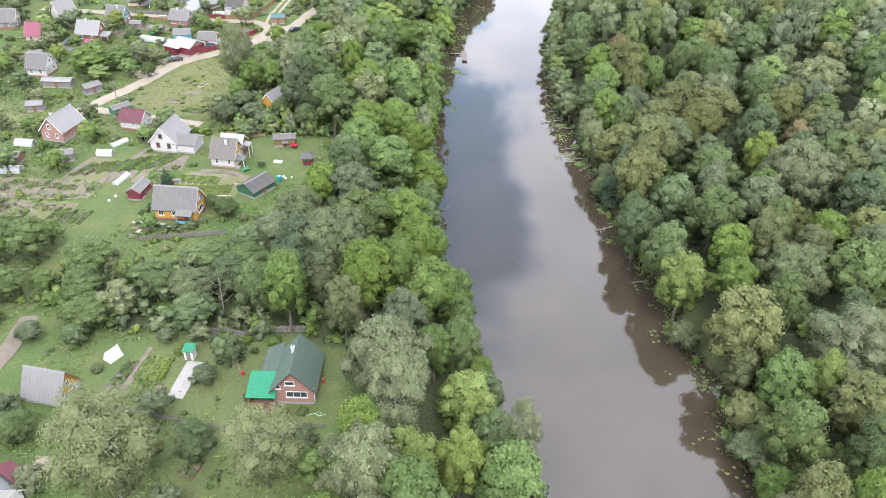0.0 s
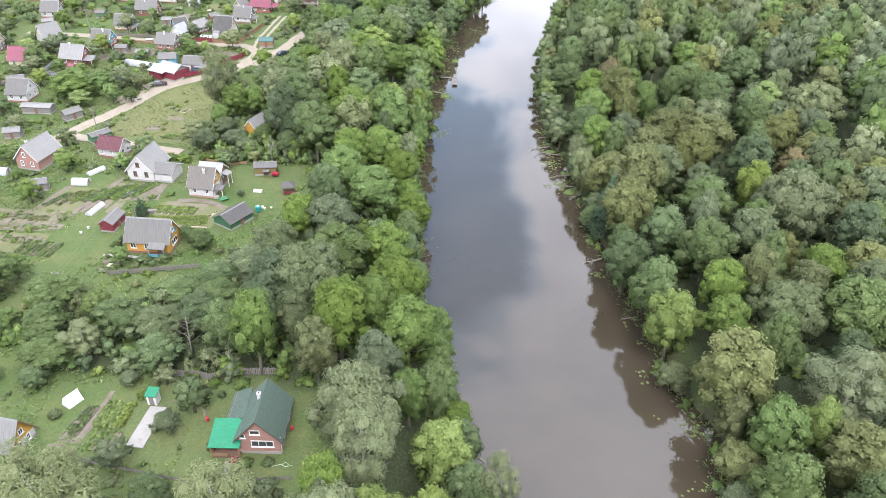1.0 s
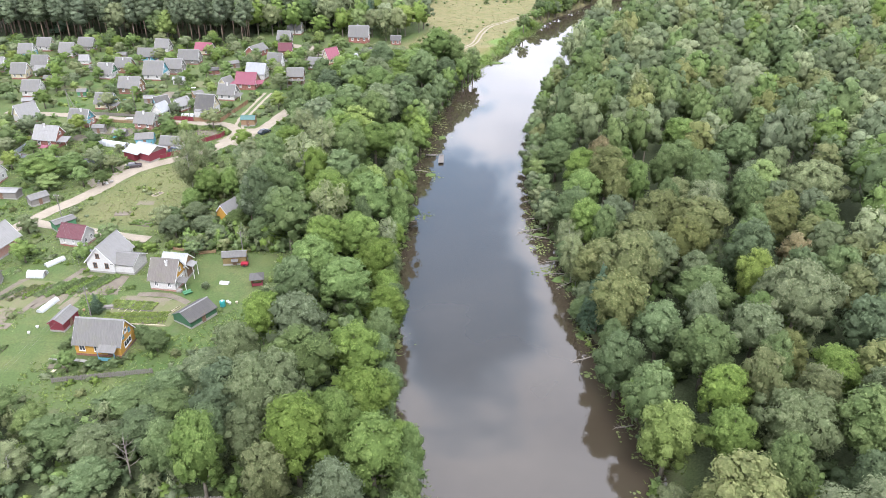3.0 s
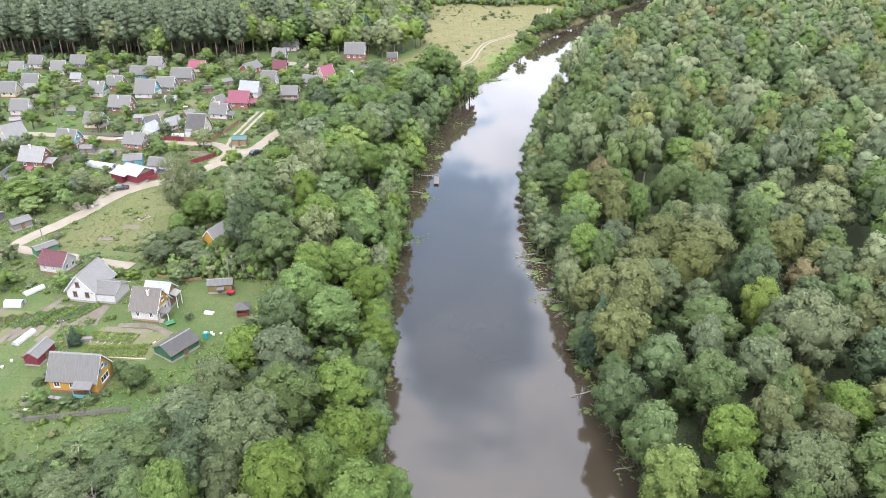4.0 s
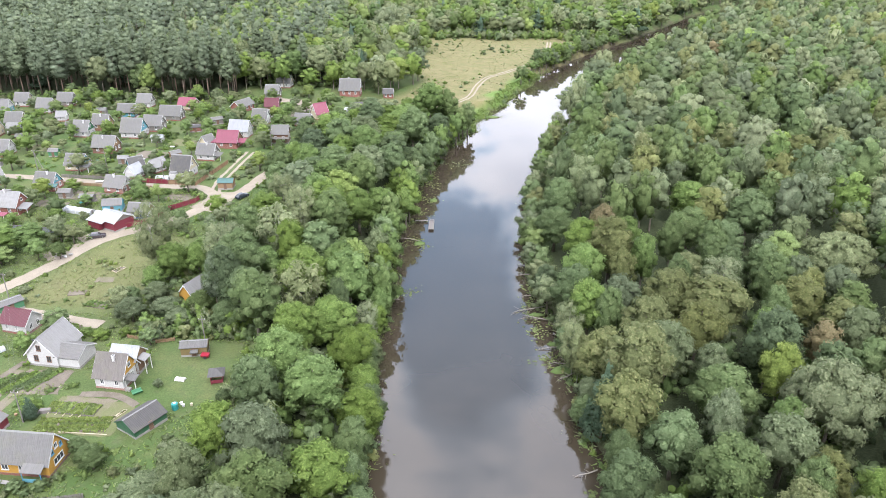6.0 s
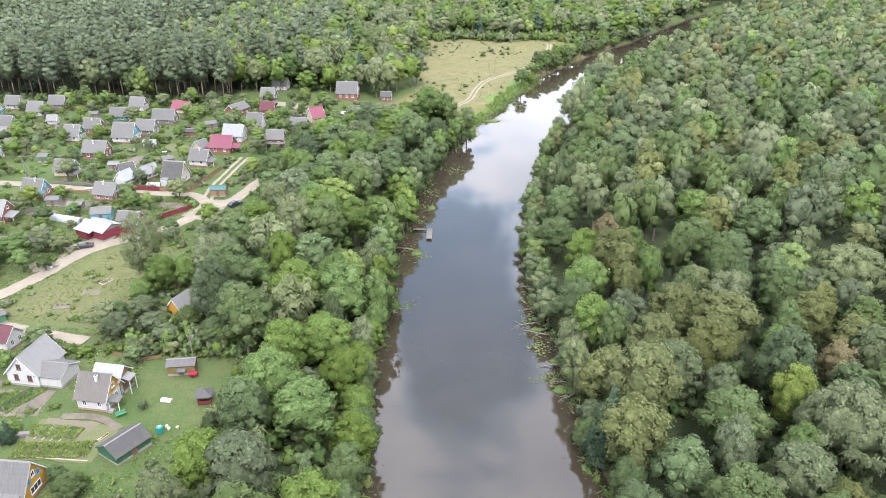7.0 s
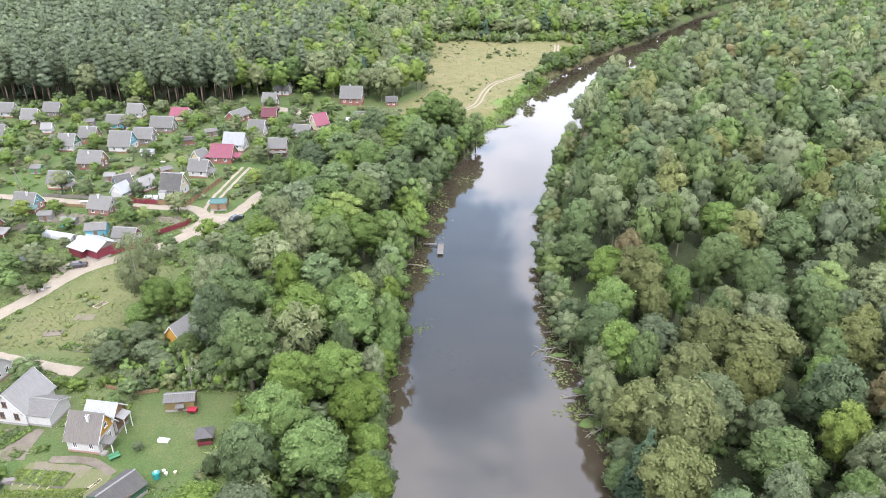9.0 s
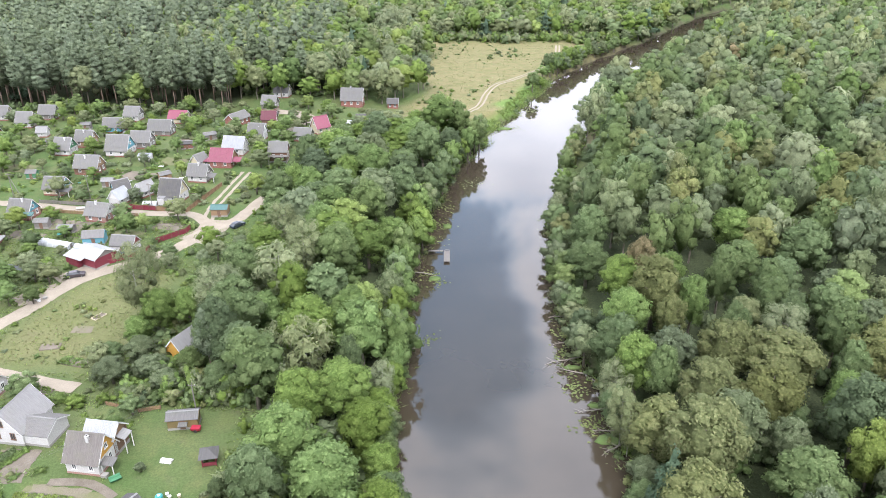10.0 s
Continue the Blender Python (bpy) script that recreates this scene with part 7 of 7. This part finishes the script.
# trough shape standing in for a green bench
single("trough", Build().prism([(-0.7, 0.5), (-0.45, 0.05), (0.45, 0.05), (0.7, 0.5), (0.5, 0.48), (0.35, 0.15), (-0.35, 0.15), (-0.5, 0.48)], -0.9, 0.9), GREENWALL, -47.4, 154.6, 40, None, "dark green bench by the steps, built trough-shaped", "trough")
single("tarpaulin", Build().prism([(-0.6, 0), (0.6, 0), (0.35, 0.4), (-0.3, 0.5)], -1.0, 1.0), WHITE, -40.6, 158.9, -10, None, "white tarpaulin heap on the lawn", "tarpaulin")
wb = thing("garden_cart", -38.1, 166.6, 0, None, "red garden cart beside the ochre shed", "cart")
part("tub", Build().prism([(-0.6, 0.9), (-0.4, 0.35), (0.4, 0.35), (0.6, 0.9)], -0.8, 0.8), paint("red_enamel", (0.28, 0.02, 0.04), 0.4), wb)
for py in (-0.45, 0.45):
    part("wheel", Build().tube([(0, py - 0.04, 0.3), (0, py + 0.04, 0.3)], [0.3, 0.3], 10), MATS["tyre_rubber"], wb)
for x, y, c in ((-37.8, 151.2, WHITE), (-37.2, 150.6, WHITE), (-35.8, 150.9, CREAM), (-73.2, 141.0, WHITE), (-73.9, 139.0, WHITE), (-66.6, 147.2, TAN)):
    single("bucket", Build().tube([(0, 0, 0), (0, 0, 0.5)], [0.22, 0.3], 10), c, x, y, 0, None, "pale plastic bucket standing on grass", "bucket", "buckets")
wp = thing("wood_pile", -62.0, 148.4, 10, None, "stack of boards and old slates by the plot", "wood pile")
for k in range(5):
    part("board", Build().box(0.1 * (k % 2), 0.05 * k, 0.08 + 0.1 * k, 2.6 - 0.2 * k, 0.9, 0.08), GREYWOOD, wp)
single("hose", Build().tube([(-2.6, 0.4, 0.05), (-1.2, -0.2, 0.05), (0, 0.2, 0.05), (0.7, -0.3, 0.06), (1.1, 0.2, 0.05), (0.6, 0.6, 0.06), (0.1, 0.2, 0.07), (0.8, -0.2, 0.05), (1.7, 0.1, 0.05)], [0.03] * 9, 5), paint("pale_hose", (0.42, 0.55, 0.45), 0.5), -19.0, 78.4, 0, None, "pale green garden hose coiled on the lawn", "hose")
RED_PLASTIC = paint("red_plastic", (0.33, 0.03, 0.03), 0.45)
for x, y in ((-31.9, 86.6), (-18.6, 85.2)):
    tb = thing("barrel", x, y, 0, None, "small red barrel on the lawn", "barrel", "red barrels")
    part("body", Build().tube([(0, 0, 0), (0, 0, 0.4), (0, 0, 0.75)], [0.2, 0.24, 0.2], 12), RED_PLASTIC, tb)
    part("lid", Build().tube([(0, 0, 0.75), (0, 0, 0.8)], [0.27, 0.25], 12), RED_PLASTIC, tb)
single("stone", Build().box(0, 0, 0.2, 0.9, 0.7, 0.5), CONCRETE, -88.0, 212.8, 20, None, "pale stone block on the road's verge", "stone", "rubble stones")
rrng = random.Random(9)
for k in range(9):
    v, f = lump(np.random.default_rng(k + 60), (0, 0, 0.15), (rrng.uniform(0.3, 0.7), rrng.uniform(0.3, 0.6), rrng.uniform(0.2, 0.4)), 1, 0.25)
    single("stone", Build().add([tuple(p) for p in v], [tuple(q) for q in f]), (CONCRETE, WHITE)[k % 3 == 0], -91 + rrng.uniform(-3, 3), 213.5 + rrng.uniform(-2, 2), 0, None, "pale broken stone beside the sandy road", "stone", "rubble stones")
for x, y, c, L in ((-77.5, 302.5, WHITE, 4.2), (-81.5, 289.6, WHITE, 1.4), (-103.0, 264.5, WHITE, 2.4), (-97.6, 287.0, CONCRETE, 1.8), (-86.5, 279.5, WHITE, 2.0), (-72.6, 280.5, CREAM, 1.6), (-92.0, 300.5, WHITE, 1.6), (-112.4, 285.0, TURQ, 1.6), (-100.6, 246.0, TURQ, 1.4)):
    ob = thing("garden_table", x, y, rrng.uniform(-30, 10), None, "pale sheeted garden table among the beds", "table", "garden tables")
    part("tabletop", Build().box(0, 0, 0.72, L, 1.1, 0.06), c, ob)
    for px in (-L / 2 + 0.12, L / 2 - 0.12):
        for py in (-0.45, 0.45):
            part("leg", Build().box(px, py, 0.34, 0.08, 0.08, 0.7), GREYWOOD, ob)
# dead tree in the scrub
dead = thing("dead_tree", -38.6, 101.0, 0, None, "bare grey dead tree in the scrub", "tree")
part("trunk", trunk_build(77, 9.0, 0.13, 16, 2.6, 0.3), DEADWOOD, dead, "", True)

# ---- at the water ----
jt = thing("jetty", 4.6, 249.8, 0, 0.0, "grey wooden fishing jetty with a broad end", "jetty")
for k in range(12):
    part("plank", Build().box(0.85, -6.2 + k * 0.56, 0.52, 1.7, 0.5, 0.06), GREYWOOD, jt)
for k in range(8):
    part("plank", Build().box(-0.5 - k * 0.5, 0.2, 0.52, 0.44, 0.9, 0.06), GREYWOOD, jt)
for px, py in ((0.1, -6.0), (1.6, -6.0), (0.1, -3), (1.6, -3), (0.1, 0.4), (1.6, 0.4), (-2.2, 0.5), (-2.2, -0.1), (-4.2, 0.5), (-4.2, -0.1)):
    part("pile", Build().tube([(px, py, -1.8), (px, py, 0.62)], [0.08, 0.07], 6), DEADWOOD, jt)
part("bench", Build().box(0.9, -0.1, 0.95, 1.2, 0.35, 0.05).box(0.4, -0.1, 0.74, 0.06, 0.3, 0.4).box(1.4, -0.1, 0.74, 0.06, 0.3, 0.4), GREYWOOD, jt)


def snag(x, y, yaw, L, twigs, label="bleached fallen branch in the shallows"):
    """A fallen bough with side branches, lying from the shore into the water."""
    rng = random.Random(int(x * 7 + y))
    b = Build()
    path = [Vector((0, 0, 0.5)), Vector((L * 0.4, 0.2, 0.45)), Vector((L * 0.75, -0.15, 0.25)), Vector((L, 0.1, -0.1))]
    b.tube(path, [0.15, 0.12, 0.08, 0.03], 6)
    for k in range(twigs):
        o = path[0].lerp(path[3], 0.3 + 0.6 * k / twigs)
        a = rng.choice([-1, 1]) * rng.uniform(0.5, 1.1)
        q = L * rng.uniform(0.18, 0.4)
        b.tube([o, o + Vector((math.cos(a) * q, math.sin(a) * q, rng.uniform(-0.2, 0.5)))], [0.06, 0.015], 5)
    single("fallen_branch", b, DEADWOOD, x, y, yaw, 0.0, label, "fallen branch", "fallen branches", "", True)


for x, y, yaw, L, n in ((39.5, 173.5, 176, 7, 6), (38.5, 170.5, 214, 6, 5), (37.5, 180.5, 192, 7, 4), (35.0, 191.5, 158, 7, 6), (34.5, 197.8, 196, 8.5, 7), (48.5, 79.5, 150, 4.5, 5), (48.0, 81.5, 200, 4, 4), (33.5, 215.0, 180, 4, 4),
                        (-4.5, 200.0, 20, 4.5, 3), (-3.5, 237.0, -10, 7, 3), (34.0, 204.0, 190, 5, 5), (38.0, 141, 200, 5, 4), (42.0, 121, 190, 4, 3)):
    snag(x, y, yaw, L, n)

PAD = leaf("lily_pad", (0.11, 0.16, 0.05), (0.16, 0.20, 0.075), False)


def pads(x, y, n, spread, seed, label="cluster of yellow-green lily pads on the water"):
    rng = random.Random(seed)
    b = Build()
    for _ in range(n):
        px, py = rng.gauss(0, spread), rng.gauss(0, spread * 1.3)
        if not bank_w(y + py) - 0.4 < x + px < bank_e(y + py) + 0.4:
            continue
        r = rng.uniform(0.14, 0.34)
        o = rng.uniform(0, 6.28)
        b.add([(px, py, 0.025)] + [(px + r * math.cos(o + 0.3 + k * 0.627), py + r * math.sin(o + 0.3 + k * 0.627), 0.02 + rng.uniform(0, 0.03)) for k in range(10)], [(0, k, k + 1) for k in range(1, 10)])
    if b.v:
        single("lily_pads", b, PAD, x, y, 0, 0.0, label, "lily pads", "lily pads", "stuff")


prng = random.Random(31)
for k, (x, y, n, s) in enumerate([(36.2, 135.6, 22, 0.6), (45.0, 91.9, 22, 0.5), (33.5, 175.5, 60, 1.6), (32.0, 186.5, 60, 1.5), (31.0, 193, 50, 1.5), (31.0, 200, 40, 1.4), (1.2, 205, 30, 1.0), (0.5, 236, 60, 1.6), (3.0, 233, 40, 1.4), (1.0, 258, 70, 2.0), (3.0, 270, 70, 2.0), (5.0, 282, 60, 2.0), (13, 305, 60, 2.2), (31.5, 208, 40, 1.0), (31.0, 372.5, 80, 3.0), (43, 402, 90, 3.0), (52, 428, 80, 3.0)]):
    pads(x, y, n, s, k)
for k in range(16):
    y = prng.uniform(72, 135)
    pads(bank_e(y) - prng.uniform(0.8, 5.0), y, prng.randrange(2, 7), 1.2, 50 + k)
# grassy tussock islets at the shore
ISLET = soil_mat("islet_turf", (0.070, 0.110, 0.032), (0.105, 0.135, 0.048))
for x, y, a, b_ in ((36.0, 171.5, 2.6, 1.5), (35.8, 181.5, 2.2, 0.9), (32.6, 194.5, 2.0, 0.8), (-2.4, 203.0, 1.8, 1.6), (2.4, 234.2, 1.7, 1.1), (29.0, 371, 3.2, 2.0), (30.5, 388, 3.0, 2.4), (5.4, 268, 1.4, 1.6)):
    v, f = lump(np.random.default_rng(int(x * 9 + y)), (0, 0, 0), (a, b_, 0.45), 2, 0.25)
    isl = Build().add([tuple(p) for p in v], [tuple(q) for q in f])
    single("shore_tussock", isl, ISLET, x, y, 0, 0.02, "low grassy tussock at the shore", "tussock", "shore tussocks", "", True)
